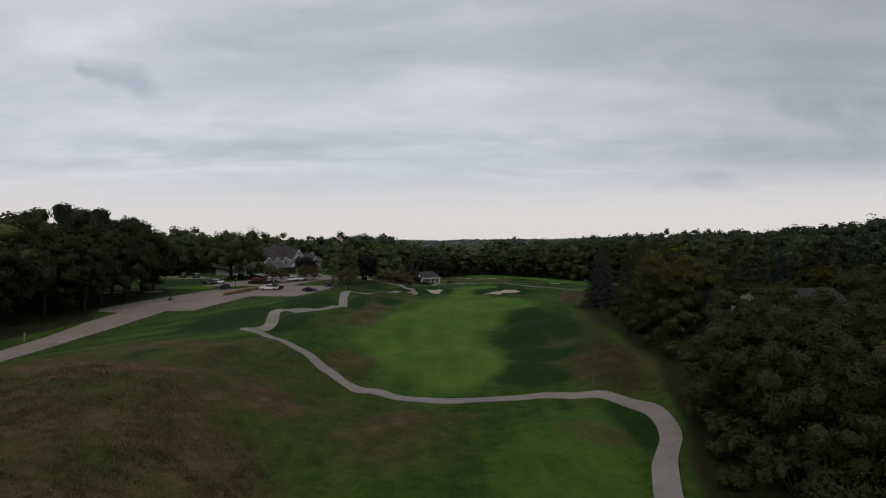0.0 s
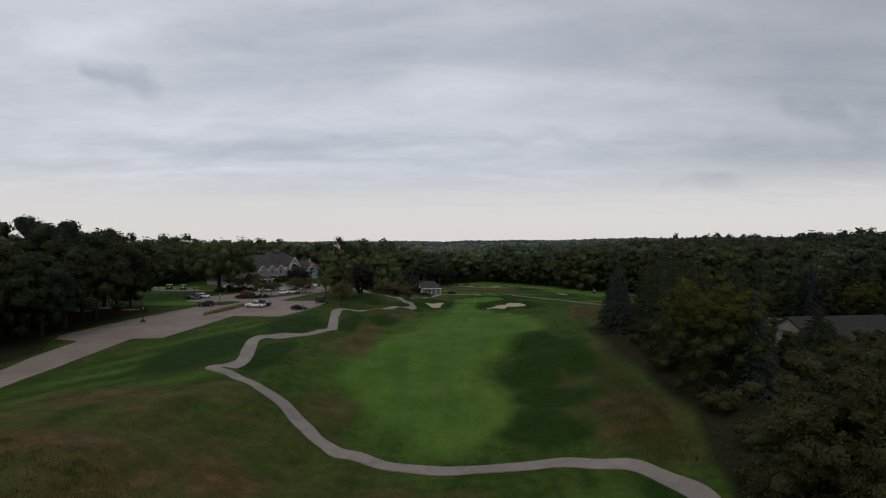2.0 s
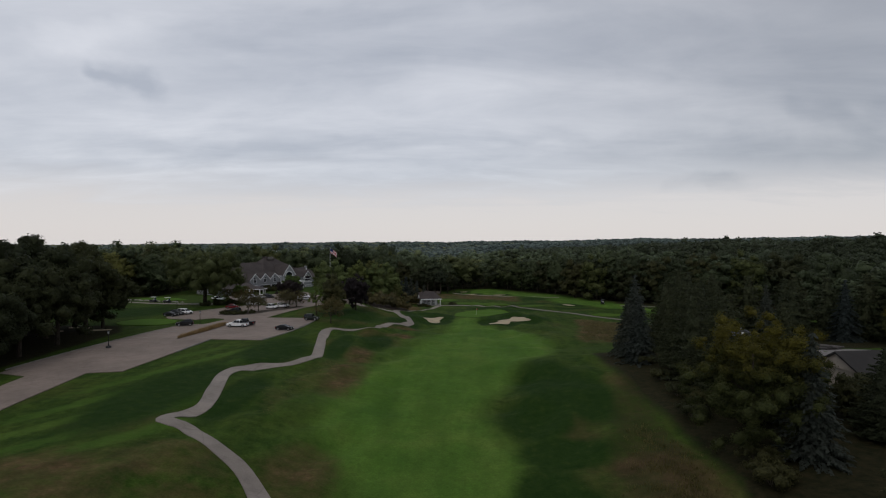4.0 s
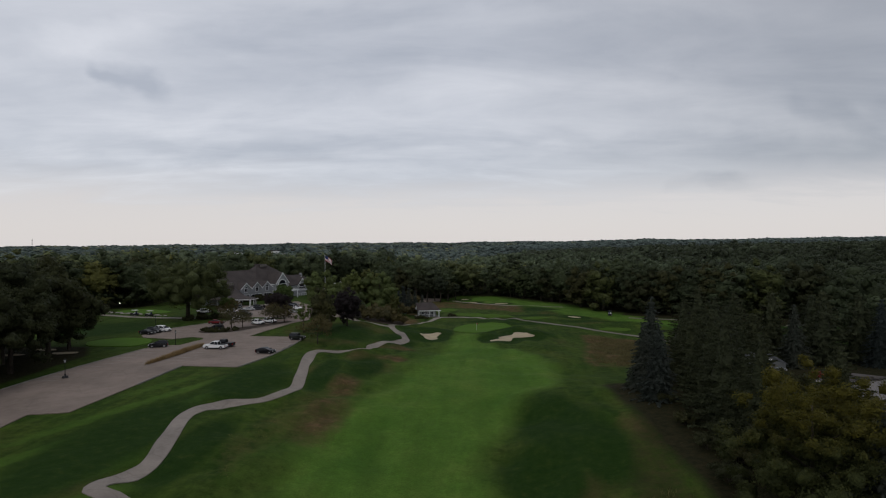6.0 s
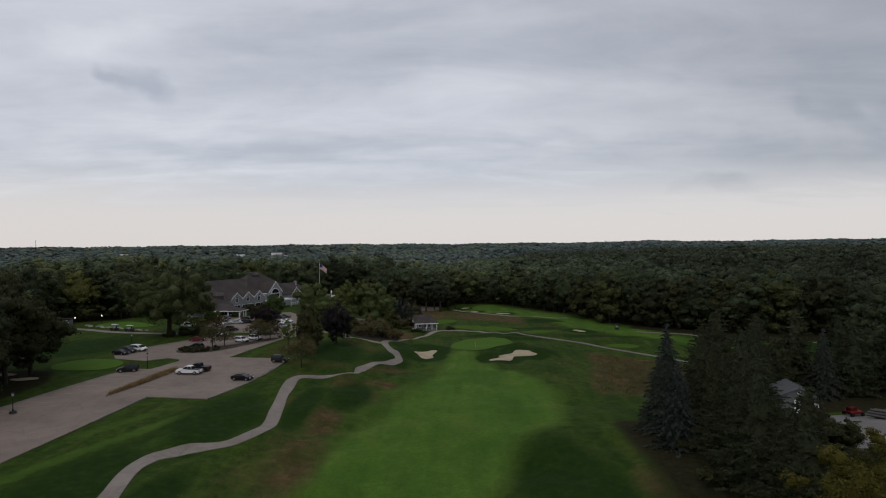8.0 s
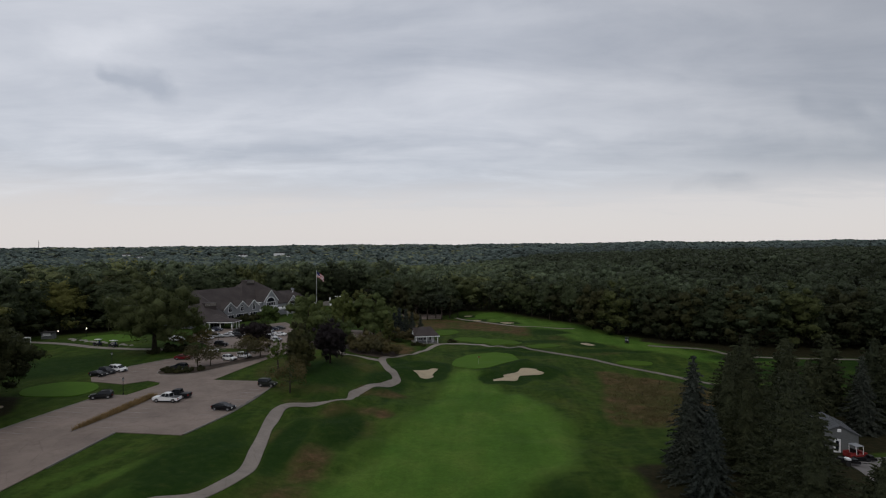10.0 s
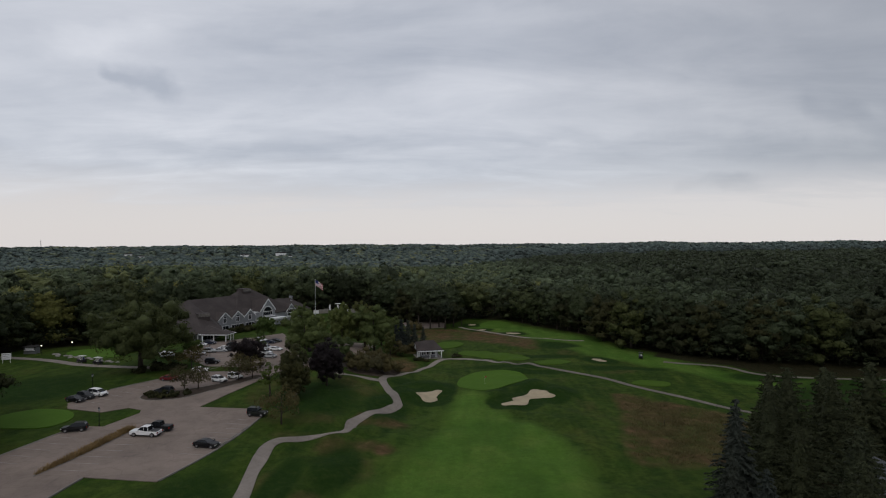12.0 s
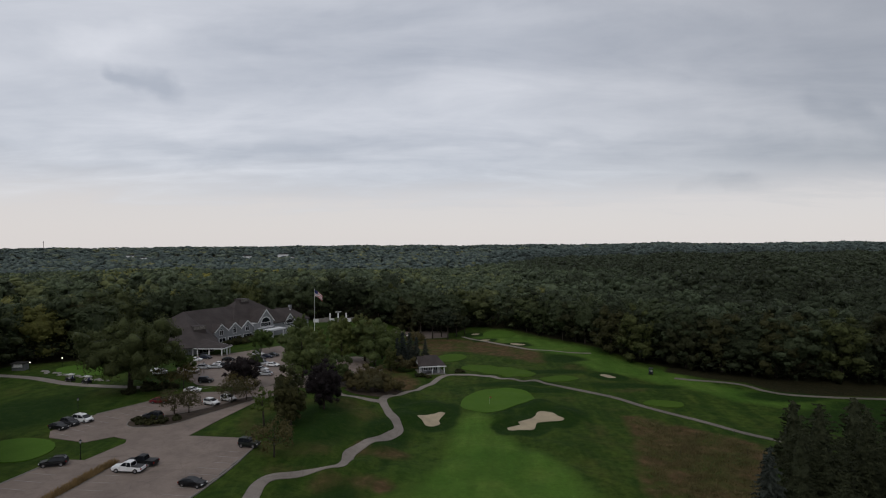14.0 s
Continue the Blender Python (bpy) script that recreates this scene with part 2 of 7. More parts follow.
def paving(name, colour):
    m, nt, b = material(name, 0.85, 0.0, 0.25)
    big = ramp_of(nt, noise_of(nt, 0.12, 5, 0.6), (0.32, tuple(c * 0.82 for c in colour)), (0.68, tuple(c * 1.12 for c in colour)))
    stain = ramp_of(nt, noise_of(nt, 0.6, 6, 0.7), (0.3, 0.78), (0.55, 1.0))
    grain = ramp_of(nt, noise_of(nt, 9, 4), (0.3, 0.88), (0.7, 1.08))
    tc = nt.nodes.new("ShaderNodeTexCoord")
    crack = node(nt, "ShaderNodeTexVoronoi", Vector=tc.outputs["Object"], Scale=0.22)
    crack.feature = "DISTANCE_TO_EDGE"
    line = ramp_of(nt, crack.outputs["Distance"], (0.0, 0.72), (0.018, 1.0))
    col = mixed(nt, 1.0, mixed(nt, 1.0, big, stain, "MULTIPLY"), grain, "MULTIPLY")
    col = mixed(nt, 0.6, col, mixed(nt, 1.0, col, line, "MULTIPLY"))
    nt.links.new(col, b.inputs["Base Color"])
    bumped(nt, b, noise_of(nt, 12, 4), 0.3, 0.02)
    return m


def mown(name, dark, light):
    m, nt, b = material(name, 0.95, 0.0, 0.04)
    big = ramp_of(nt, noise_of(nt, 0.2, 4), (0.3, dark), (0.7, light))
    fine = ramp_of(nt, noise_of(nt, 5, 6, 0.7), (0.3, 0.84), (0.7, 1.12))
    nt.links.new(mixed(nt, 1.0, big, fine, "MULTIPLY"), b.inputs["Base Color"])
    return m


def shingles():
    m, nt, b = material("roof_shingles", 0.9, 0.0, 0.2)
    tc = nt.nodes.new("ShaderNodeTexCoord")
    rows = node(nt, "ShaderNodeTexWave", Vector=tc.outputs["Object"], Scale=1.1, Distortion=0.6)
    rows.bands_direction = "Z"
    base = ramp_of(nt, noise_of(nt, 0.3, 5), (0.3, (0.044, 0.036, 0.034)), (0.7, (0.066, 0.055, 0.052)))
    fine = ramp_of(nt, noise_of(nt, 6, 4), (0.3, 0.8), (0.7, 1.1))
    col = mixed(nt, 1.0, mixed(nt, 1.0, base, fine, "MULTIPLY"), ramp_of(nt, rows.outputs["Fac"], (0.0, 0.86), (0.3, 1.0)), "MULTIPLY")
    nt.links.new(col, b.inputs["Base Color"])
    return m


def bark_material():
    m, nt, b = material("bark", 0.9, 0.0, 0.15)
    n = noise_of(nt, 5, 5, 0.6, stretch=(1, 1, 0.25))
    nt.links.new(ramp_of(nt, n, (0.3, (0.028, 0.022, 0.017)), (0.7, (0.075, 0.062, 0.05))), b.inputs["Base Color"])
    bumped(nt, b, n, 0.8, 0.05)
    return m


def glass_material():
    m, nt, b = material("dark_window_glass", 0.12, 0.0, 0.3)
    b.inputs["Base Color"].default_value = (0.012, 0.014, 0.017, 1)
    return m


def glow(name, colour, strength):
    m, nt, b = material(name, 0.4)
    b.inputs["Base Color"].default_value = (*colour, 1)
    b.inputs["Emission Color"].default_value = (*colour, 1)
    b.inputs["Emission Strength"].default_value = strength
    return m


TURF = turf_material()
CONCRETE = paving("path_concrete", (0.212, 0.183, 0.158))
WORN_PATH = paving("worn_path", (0.145, 0.128, 0.105))
ASPHALT = paving("worn_asphalt", (0.2, 0.158, 0.132))
GRAVEL = paving("yard_gravel", (0.16, 0.148, 0.14))
KERB = plain("kerb_concrete", (0.2, 0.185, 0.165), 0.9)
LINE = plain("line_paint", (0.25, 0.225, 0.205), 0.8, vary=0.3)
GREEN = mown("green_turf", (0.053, 0.108, 0.0145), (0.064, 0.12, 0.018))
TEE = mown("tee_turf", (0.046, 0.089, 0.011), (0.056, 0.1, 0.014))
LAWN = mown("lawn_turf", (0.024, 0.046, 0.005), (0.038, 0.058, 0.008))
SAND = plain("bunker_sand", (0.345, 0.285, 0.19), 0.95, vary=0.12, scale=2.0, bump=0.4)
MULCH = plain("mulch", (0.045, 0.032, 0.022), 0.95, vary=0.3, bump=0.5)
SHINGLE = shingles()
SIDING = plain("grey_siding", (0.25, 0.255, 0.265), 0.75, vary=0.06)
TRIM = plain("white_trim", (0.72, 0.72, 0.72), 0.6, vary=0.05)
GLASS = glass_material()
BARK = bark_material()
def leafage(name, dark, mid, light, attr=False, turned=None):
    """The two surfaces of a crown: its inner mass and the leaf clumps over it."""
    return foliage(name + "_mass", dark, mid, light, attr, False, turned), foliage(name, dark, mid, light, attr, True, turned)


OAK = leafage("oak_leaves", (0.0148, 0.0176, 0.007), (0.0258, 0.0283, 0.0113), (0.044, 0.0455, 0.0178))
TALL_OAK = leafage("tall_oak_leaves", (0.012, 0.0155, 0.0065), (0.021, 0.0255, 0.0105), (0.036, 0.041, 0.017))
# undergrowth leaves about half as bright, with the wood edge's shade in their colour
SHADED_UNDER = leafage("shaded_undergrowth_leaves", (0.009, 0.012, 0.005), (0.018, 0.022, 0.009), (0.032, 0.037, 0.015), True)
# the woods leaves at two thirds brightness, shade of the edge painted in
SHADED_EDGE = leafage("shaded_edge_leaves", (0.018, 0.0235, 0.011), (0.033, 0.0405, 0.0185), (0.055, 0.063, 0.029), True)
ELM = leafage("shade_tree_leaves", (0.03, 0.043, 0.013), (0.053, 0.069, 0.021), (0.086, 0.1, 0.033))
WOODS = leafage("woods_leaves", (0.027, 0.036, 0.019), (0.05, 0.061, 0.032), (0.086, 0.096, 0.047), True)
# far leaves paler and bluer: distance haze is put into their colour
WOODS_HAZED = leafage("hazed_woods_leaves", (0.03, 0.041, 0.033), (0.05, 0.063, 0.052), (0.074, 0.088, 0.073), True)
MAPLE = leafage("light_green_leaves", (0.022, 0.038, 0.009), (0.038, 0.058, 0.014), (0.06, 0.08, 0.022))
YELLOW = leafage("turning_leaves", (0.0155, 0.02, 0.006), (0.028, 0.033, 0.0095), (0.046, 0.05, 0.014), turned=(0.13, 0.112, 0.018))
PURPLE = leafage("purple_beech_leaves", (0.008, 0.007, 0.007), (0.013, 0.011, 0.011), (0.022, 0.018, 0.016))
RIM_LEAF = leafage("rim_tree_leaves", (0.018, 0.025, 0.009), (0.033, 0.042, 0.015), (0.055, 0.064, 0.022))
RUST = leafage("russet_leaves", (0.028, 0.026, 0.011), (0.048, 0.043, 0.017), (0.076, 0.066, 0.026))
OLIVE = leafage("olive_leaves", (0.034, 0.04, 0.012), (0.06, 0.066, 0.02), (0.095, 0.098, 0.03))
SPRUCE = leafage("blue_spruce_needles", (0.013, 0.0175, 0.013), (0.025, 0.031, 0.024), (0.046, 0.053, 0.042))
PINE = leafage("pine_needles", (0.0125, 0.0168, 0.0085), (0.0215, 0.0265, 0.013), (0.037, 0.043, 0.02))
STRAW = foliage("ornamental_grass_blades", (0.07, 0.05, 0.022), (0.13, 0.095, 0.042), (0.2, 0.155, 0.07), False)
TUFT_DRY = foliage("dry_grass_blades", (0.03, 0.04, 0.013), (0.068, 0.062, 0.026), (0.125, 0.1, 0.045), False)
TUFT = foliage("rough_grass_blades", (0.026, 0.032, 0.01), (0.054, 0.05, 0.017), (0.115, 0.096, 0.032), False)

# ---- the shape of the land ----
def smooth(a, b, v):
    """0 at a, 1 at b, eased; works on arrays."""
    t = np.clip((np.asarray(v, float) - a) / (b - a), 0, 1)
    return t * t * (3 - 2 * t)


def ground(x, y):
    """Height of the land, for numbers or arrays."""
    x, y = np.asarray(x, float), np.asarray(y, float)
    floor = np.interp(y, (30, 60, 90, 129, 158, 196, 244, 318, 400, 600), (-7.0, -6.0, -5.2, -3.65, -4.25, -5.4, -5.3, -8.2, -9.5, -10.5))
    edge = np.interp(y, (40, 62, 90, 118, 130, 150, 165, 190, 215, 240, 300), (-22, -21, -19, -21, -21, -18.5, -19, -14, -16, -22, -32))
    level = np.interp(y, (40, 88, 128, 200, 225, 262, 300, 370), (-0.7, -1.0, -0.85, -0.75, -1.2, -2.6, -2.9, -4.5))
    left = smooth(13, -13, x - edge)
    z = floor + (level - floor) * left
    rise = np.interp(y, (40, 70, 115, 140, 165, 230, 330, 500), (3.0, 3.4, 3.6, 1.6, 0.2, 0.0, 1.5, 3.0))
    z = z + rise * smooth(9, 40, x) * (1 + smooth(60, 190, x))
    for hx, hy, radius, height in KNOLLS:
        z = z + height * np.exp(-((x - hx) ** 2 + (y - hy) ** 2) / radius ** 2)
    rolling = np.sin(x * 0.5 + 1.3 * np.sin(y * 0.17)) * np.sin(y * 0.41 + 1.1 * np.sin(x * 0.23)) + 0.5 * np.sin(x * 0.9 - y * 0.33)
    z = z + 0.27 * rolling * smooth(-34, -26, x) * smooth(34, 26, x) * smooth(300, 240, y) * (1 - 0.75 * np.exp(-((x - 4) / 9) ** 4))
    far = np.hypot(x, y - 60)
    hills = 3 * np.sin(x / 310 + 0.6) * np.sin(y / 370 + 1.0) + 2.5 * np.sin(x / 190 + y / 260) + 2 * np.sin(y / 137 - x / 171)
    z = z + smooth(380, 1100, far) * hills
    bearing = x / np.maximum(y, 200)
    ridge = np.interp(bearing, (-0.8, -0.66, -0.5, -0.2, 0, 0.4, 0.7, 0.9), (0, 1, 12, 18, 20, 30, 42, 44))
    z = z + smooth(1500, 4300, far) * (ridge + 3 * np.sin(bearing * 23) + 2 * np.sin(bearing * 61))
    z = z + smooth(90, 800, x) * 17 * smooth(4000, 2200, far) + smooth(-150, -420, x) * -4
    z = z + 5.0 * np.exp(-((x - 225) ** 2 + (y - 290) ** 2) / 85 ** 2)
    valley = smooth(380, 900, y) * smooth(260, -160, x) * 32 + smooth(450, 1000, y) * smooth(-100, 300, x) * 8
    return z - valley * smooth(4200, 1900, far)


KNOLLS = [  # x, y, radius, height of the mounds and hollows of the course
    (-18.1, 95.5, 8, 0.7), (-17.2, 130, 5, -0.4), (-32.9, 65.5, 14, 0.6), (-8.4, 166.4, 6, 1.2), (-5.4, 157, 5, 0.8),
    (-3.6, 206.6, 5, 1.7), (7.2, 202.9, 11, 0.8), (22.5, 209.8, 6, 1.5), (12.5, 199.6, 4, 0.8), (28.5, 203.4, 4, 1.0), (-8, 198, 4, 1.1), (-17.1, 62, 8, -0.5), (2.9, 75.2, 10, -0.3),
    (35.7, 149.9, 14, -0.8), (40.3, 184.5, 12, -0.3), (15.6, 139.6, 10, 0.4), (22.7, 232, 10, 0.8), (-2.7, 219.1, 7, 0.6), (-11.2, 176.4, 3.4, 0.9), (-13.4, 166.2, 3.0, 0.6), (-27.6, 91.4, 2.6, -1.0), (-29.2, 116.9, 2.6, -0.9),
    (-16.4, 161.2, 3.3, 1.1), (-17.5, 148, 4.5, 0.7), (-16, 136, 4.0, 0.6), (-17.6, 124, 4.2, 0.7), (-15.2, 112, 3.6, 0.5), (-19, 101, 4.0, 0.6), (-22.4, 94, 3.0, -0.4), (-12.4, 152, 3.6, 0.6),
    (-24, 171, 4.5, 0.5), (14.8, 118, 3.2, -0.7), (17.5, 124, 4.0, 0.6), (9.8, 104, 2.6, -0.6), (14.5, 106, 4.5, 0.8), (24, 117, 5, 0.6), (27, 150, 5, -0.5), (27.5, 165, 5, 0.6), (29, 181, 5, 0.5), (1.5, 177, 4, -0.5), (-6.5, 185, 3.2, -0.7), (-15.4, 186, 3.0, 0.5),
    (13, 55, 4, 0.4), (15.4, 49, 3.5, -0.4), (-6, 57, 5, 0.6), (-20, 58, 6, 0.6), (-30, 52, 7, 0.8), (-40, 62, 6, 0.5), (52, 226, 6, 0.7), (66, 222, 7, 0.7), (38, 234, 6, 0.6), (60, 236, 6, -0.4), (44, 262, 7, 0.7), (34, 283, 8, 0.8), (28, 262, 6, -0.5),
    (-14.6, 144, 5, 0.7), (-10.5, 120, 5, 0.6), (18.6, 108, 6, 0.6), (21, 128, 6, 0.7), (-21.6, 78, 5, 0.4), (60.6, 139, 7, -0.5),
]

# ---- building helpers ----
def mesh_of(name, verts, faces, mat, smooth_shade=False):
    me = bpy.data.meshes.new(name)
    me.from_pydata([tuple(v) for v in verts], [], [tuple(f) for f in faces])
    me.materials.append(mat)
    if smooth_shade:
        me.polygons.foreach_set("use_smooth", [True] * len(me.polygons))
    return me


def array_mesh(name, verts, tris, quads, mat, tint=None, smooth_shade=False):
    """A mesh straight from arrays of corners, triangles and quads."""
    me = bpy.data.meshes.new(name)
    nt, nq = len(tris), len(quads)
    me.vertices.add(len(verts))
    me.vertices.foreach_set("co", np.asarray(verts, np.float32).ravel())
    loops = np.concatenate([np.asarray(tris, np.int32).ravel(), np.asarray(quads, np.int32).ravel()])
    me.loops.add(len(loops))
    me.loops.foreach_set("vertex_index", loops)
    me.polygons.add(nt + nq)
    me.polygons.foreach_set("loop_start", np.concatenate([np.arange(nt) * 3, nt * 3 + np.arange(nq) * 4]).astype(np.int32))
    if smooth_shade:
        me.polygons.foreach_set("use_smooth", np.ones(nt + nq, bool))
    if tint is not None:
        me.attributes.new("tint", "FLOAT", "POINT").data.foreach_set("value", np.asarray(tint, np.float32))
    for m in mat if isinstance(mat, tuple) else (mat,):
        me.materials.append(m)
    if isinstance(mat, tuple):
        me.polygons.foreach_set("material_index", np.concatenate([np.zeros(nt, np.int32), np.ones(nq, np.int32)]))
        me.polygons.foreach_set("use_smooth", np.concatenate([np.ones(nt, bool), np.zeros(nq, bool)]))
    me.update(calc_edges=True)
    return me


def part(name, bm, mat, parent=None, label="", smooth_shade=False):
    """Links a bmesh as one mesh object under a thing or a part."""
    me = bpy.data.meshes.new(name)
    bm.normal_update()
    bm.to_mesh(me)
    bm.free()
    me.materials.append(mat)
    if smooth_shade:
        me.polygons.foreach_set("use_smooth", [True] * len(me.polygons))
    ob = new(name, me)
    ob.parent = parent
    return tagged(ob, label)


def child(name, me, parent, label=""):
    ob = new(name, me)
    ob.parent = parent
    return tagged(ob, label)


def thing(name, m, label, category, group=""):
    ob = new(name)
    ob.empty_display_size = 0.5
    ob.matrix_world = m
    return tagged(ob, label, category, group)


def box(bm, x0, x1, y0, y1, z0, z1, bevel=0.0):
    """A box between two corners, added to bm."""
    made = bmesh.ops.create_cube(bm, size=1.0, matrix=Matrix.Translation(((x0 + x1) / 2, (y0 + y1) / 2, (z0 + z1) / 2)) @ Matrix.Diagonal((x1 - x0, y1 - y0, z1 - z0, 1)))
    if bevel:
        edges = list({e for v in made["verts"] for e in v.link_edges})
        bmesh.ops.bevel(bm, geom=edges, offset=bevel, segments=1, affect="EDGES")
    return bm


def boxes(*rows, bevel=0.0):
    bm = bmesh.new()
    for r in rows:
        box(bm, *r, bevel=bevel)
    return bm


def tube(bm, p, q, r0, r1, sides=8):
    """A tapered round bar from p to q, added to bm."""
    p, q = Vector(p), Vector(q)
    turn = (q - p).to_track_quat("Z", "Y").to_matrix().to_4x4()
    bmesh.ops.create_cone(bm, cap_ends=True, segments=sides, radius1=r0, radius2=max(r1, 0.004), depth=(q - p).length,
                          matrix=Matrix.Translation((p + q) / 2) @ turn)
    return bm


def solid(bm, outline, z0, z1):
    """An upright prism over an outline of (x, y) corners, added to bm."""
    low = [bm.verts.new((x, y, z0)) for x, y in outline]
    top = [bm.verts.new((x, y, z1)) for x, y in outline]
    bm.faces.new(low[::-1])
    bm.faces.new(top)
    for k in range(len(low)):
        j = (k + 1) % len(low)
        bm.faces.new((low[k], low[j], top[j], top[k]))
    return bm


def slab(bm, outline, y0, y1):
    """A prism over an outline of (x, z) corners, running from y0 to y1, added to bm."""
    a = [bm.verts.new((x, y0, z)) for x, z in outline]
    b = [bm.verts.new((x, y1, z)) for x, z in outline]
    bm.faces.new(a)
    bm.faces.new(b[::-1])
    for k in range(len(a)):
        j = (k + 1) % len(a)
        bm.faces.new((a[k], b[k], b[j], a[j]))
    return bm


def spline(points, closed=False, step=1.0):
    """A smooth line through (x, y) points, with a corner about every step metres."""
    P = np.array(points, float)
    n = len(P)
    out = []
    for k in range(n if closed else n - 1):
        if closed:
            a, b, c, d = P[k - 1], P[k], P[(k + 1) % n], P[(k + 2) % n]
        else:
            a, b, c, d = P[max(k - 1, 0)], P[k], P[k + 1], P[min(k + 2, n - 1)]
        m = max(2, int(np.linalg.norm(c - b) / step))
        for t in np.arange(m) / m:
            out.append(0.5 * ((2 * b) + (c - a) * t + (2 * a - 5 * b + 4 * c - d) * t * t + (3 * b - a - 3 * c + d) * t ** 3))
    if not closed:
        out.append(P[-1])
    return np.array(out)


def inside(outline, x, y):
    """Whether points lie in an outline, as an array."""
    o = np.asarray(outline, float)
    hit = np.zeros(np.shape(x), bool)
    for (x0, y0), (x1, y1) in zip(o, np.roll(o, -1, 0)):
        if y0 == y1:
            continue
        hit ^= ((y0 > y) != (y1 > y)) & (x < (x1 - x0) * (y - y0) / (y1 - y0) + x0)
    return hit


def depth_in(outline, x, y):
    """Metres from points to an outline: positive inside, negative outside."""
    o = np.asarray(outline, float)
    best = np.full(np.shape(x), 1e9)
    for (x0, y0), (x1, y1) in zip(o, np.roll(o, -1, 0)):
        dx, dy = x1 - x0, y1 - y0
        t = np.clip(((x - x0) * dx + (y - y0) * dy) / (dx * dx + dy * dy + 1e-9), 0, 1)
        best = np.minimum(best, np.hypot(x - x0 - t * dx, y - y0 - t * dy))
    return np.where(inside(outline, x, y), best, -best)


def draped(name, outline, mat, lift=0.05, step=3.0, skirt=0.25, shape=None):
    """A sheet with the given outline that lies on the land, with edges that go down into it."""
    bm = bmesh.new()
    bm.faces.new([bm.verts.new((x, y, 0)) for x, y in outline])
    bm.normal_update()
    bmesh.ops.triangulate(bm, faces=bm.faces[:], ngon_method="EAR_CLIP")
    o = np.asarray(outline, float)
    for axis in (0, 1):
        at = math.floor(o[:, axis].min() / step) * step
        while at < o[:, axis].max():
            co, no = [0, 0, 0], [0, 0, 0]
            co[axis], no[axis] = at, 1
            bmesh.ops.bisect_plane(bm, geom=bm.verts[:] + bm.edges[:] + bm.faces[:], plane_co=co, plane_no=no, dist=1e-4)
            at += step
    xs, ys = np.array([v.co.x for v in bm.verts]), np.array([v.co.y for v in bm.verts])
    zs = ground(xs, ys) + lift
    if shape is not None:
        zs = zs + shape(xs, ys)
    for v, z in zip(bm.verts, zs):
        v.co.z = z
    rim = [e for e in bm.edges if e.is_boundary]
    if skirt:
        low = bmesh.ops.extrude_edge_only(bm, edges=rim)["geom"]
        for v in low:
            if isinstance(v, bmesh.types.BMVert):
                v.co.z -= skirt
    bmesh.ops.recalc_face_normals(bm, faces=bm.faces[:])
    me = bpy.data.meshes.new(name)
    bm.to_mesh(me)
    bm.free()
    me.materials.append(mat)
    return new(name, me)


def strip_outline(points, width, step=1.2):
    """The outline of a way of that width along points."""
    c = spline(points, False, step)
    d = np.gradient(c, axis=0)
    n = np.stack([-d[:, 1], d[:, 0]], 1) / (np.linalg.norm(d, axis=1)[:, None] + 1e-9)
    return c + n * width / 2, c - n * width / 2


def strip(name, points, width, mat, lift=0.05, step=1.2, wobble=0.0):
    """A way of that width along points, lying on the land, in three lanes with sunken edges."""
    a, b = strip_outline(points, width, step)
    if wobble:
        k = np.arange(len(a))
        a = a + (wobble * np.sin(k * 0.7) + wobble * np.sin(k * 0.23 + 1))[:, None] * (a - b) / width
        b = b + (wobble * np.sin(k * 0.53 + 2) + wobble * np.sin(k * 0.31))[:, None] * (b - a) / width
    lanes = [a + (a - b) / width * 0.02, a, a + (b - a) / 3, a + (b - a) * 2 / 3, b, b + (b - a) / width * 0.02]
    verts, n = [], len(a)
    for k, lane in enumerate(lanes):
        z = ground(lane[:, 0], lane[:, 1]) + (lift if 0 < k < 5 else -0.25)
        verts += [(*p, q) for p, q in zip(lane, z)]
    faces = [(k * n + i, k * n + i + 1, (k + 1) * n + i + 1, (k + 1) * n + i) for k in range(5) for i in range(n - 1)]
    return new(name, mesh_of(name, verts, faces, mat))

# ---- the land ----
FAIRWAY = spline([(-0.5, 68.6), (-4.4, 73.5), (-8.6, 81), (-13.4, 89.5), (-15.4, 98), (-15.4, 110), (-12.6, 121), (-10.4, 131), (-7.4, 143), (-4.6, 153), (-2.4, 164), (0.2, 173), (1.8, 186), (3.6, 198), (7.1, 203.5), (10.8, 198), (12.2, 190),
                  (16.2, 182), (20.6, 176), (23.4, 166), (25.4, 154), (23.6, 143), (20.4, 131.5), (14.4, 127), (12.6, 116), (8, 108.6), (7.2, 100.6), (9, 91.5), (11.2, 85.6), (8.6, 78.4), (4, 71.4)], True, 3)
FAR_FAIRWAY = spline([(9, 334), (20, 360), (27, 348), (35, 327), (47, 310), (55, 293), (60, 266), (66.5, 253), (73, 238), (80, 229), (92, 221.5), (112, 216), (141, 212), (141, 203), (112, 206), (90, 208), (75, 215.5), (70.4, 219), (64, 231.8),
                      (54.6, 242.4), (45.3, 252.3), (40.6, 265), (34, 285), (22, 292.5), (16.3, 309.5)], True, 5)
NEAR_TEE = spline([(4, 32), (4.9, 52.2), (13.1, 62.2), (18.1, 58.3), (16, 44), (13, 32)], True, 3)
BROWN_FIELD = spline([(41.8, 204.1), (49.8, 198.9), (62.4, 183.8), (57, 170.6), (47.9, 156.3), (35.7, 154.9), (32.8, 160.3), (36, 175.4), (39.8, 191)], True, 3)
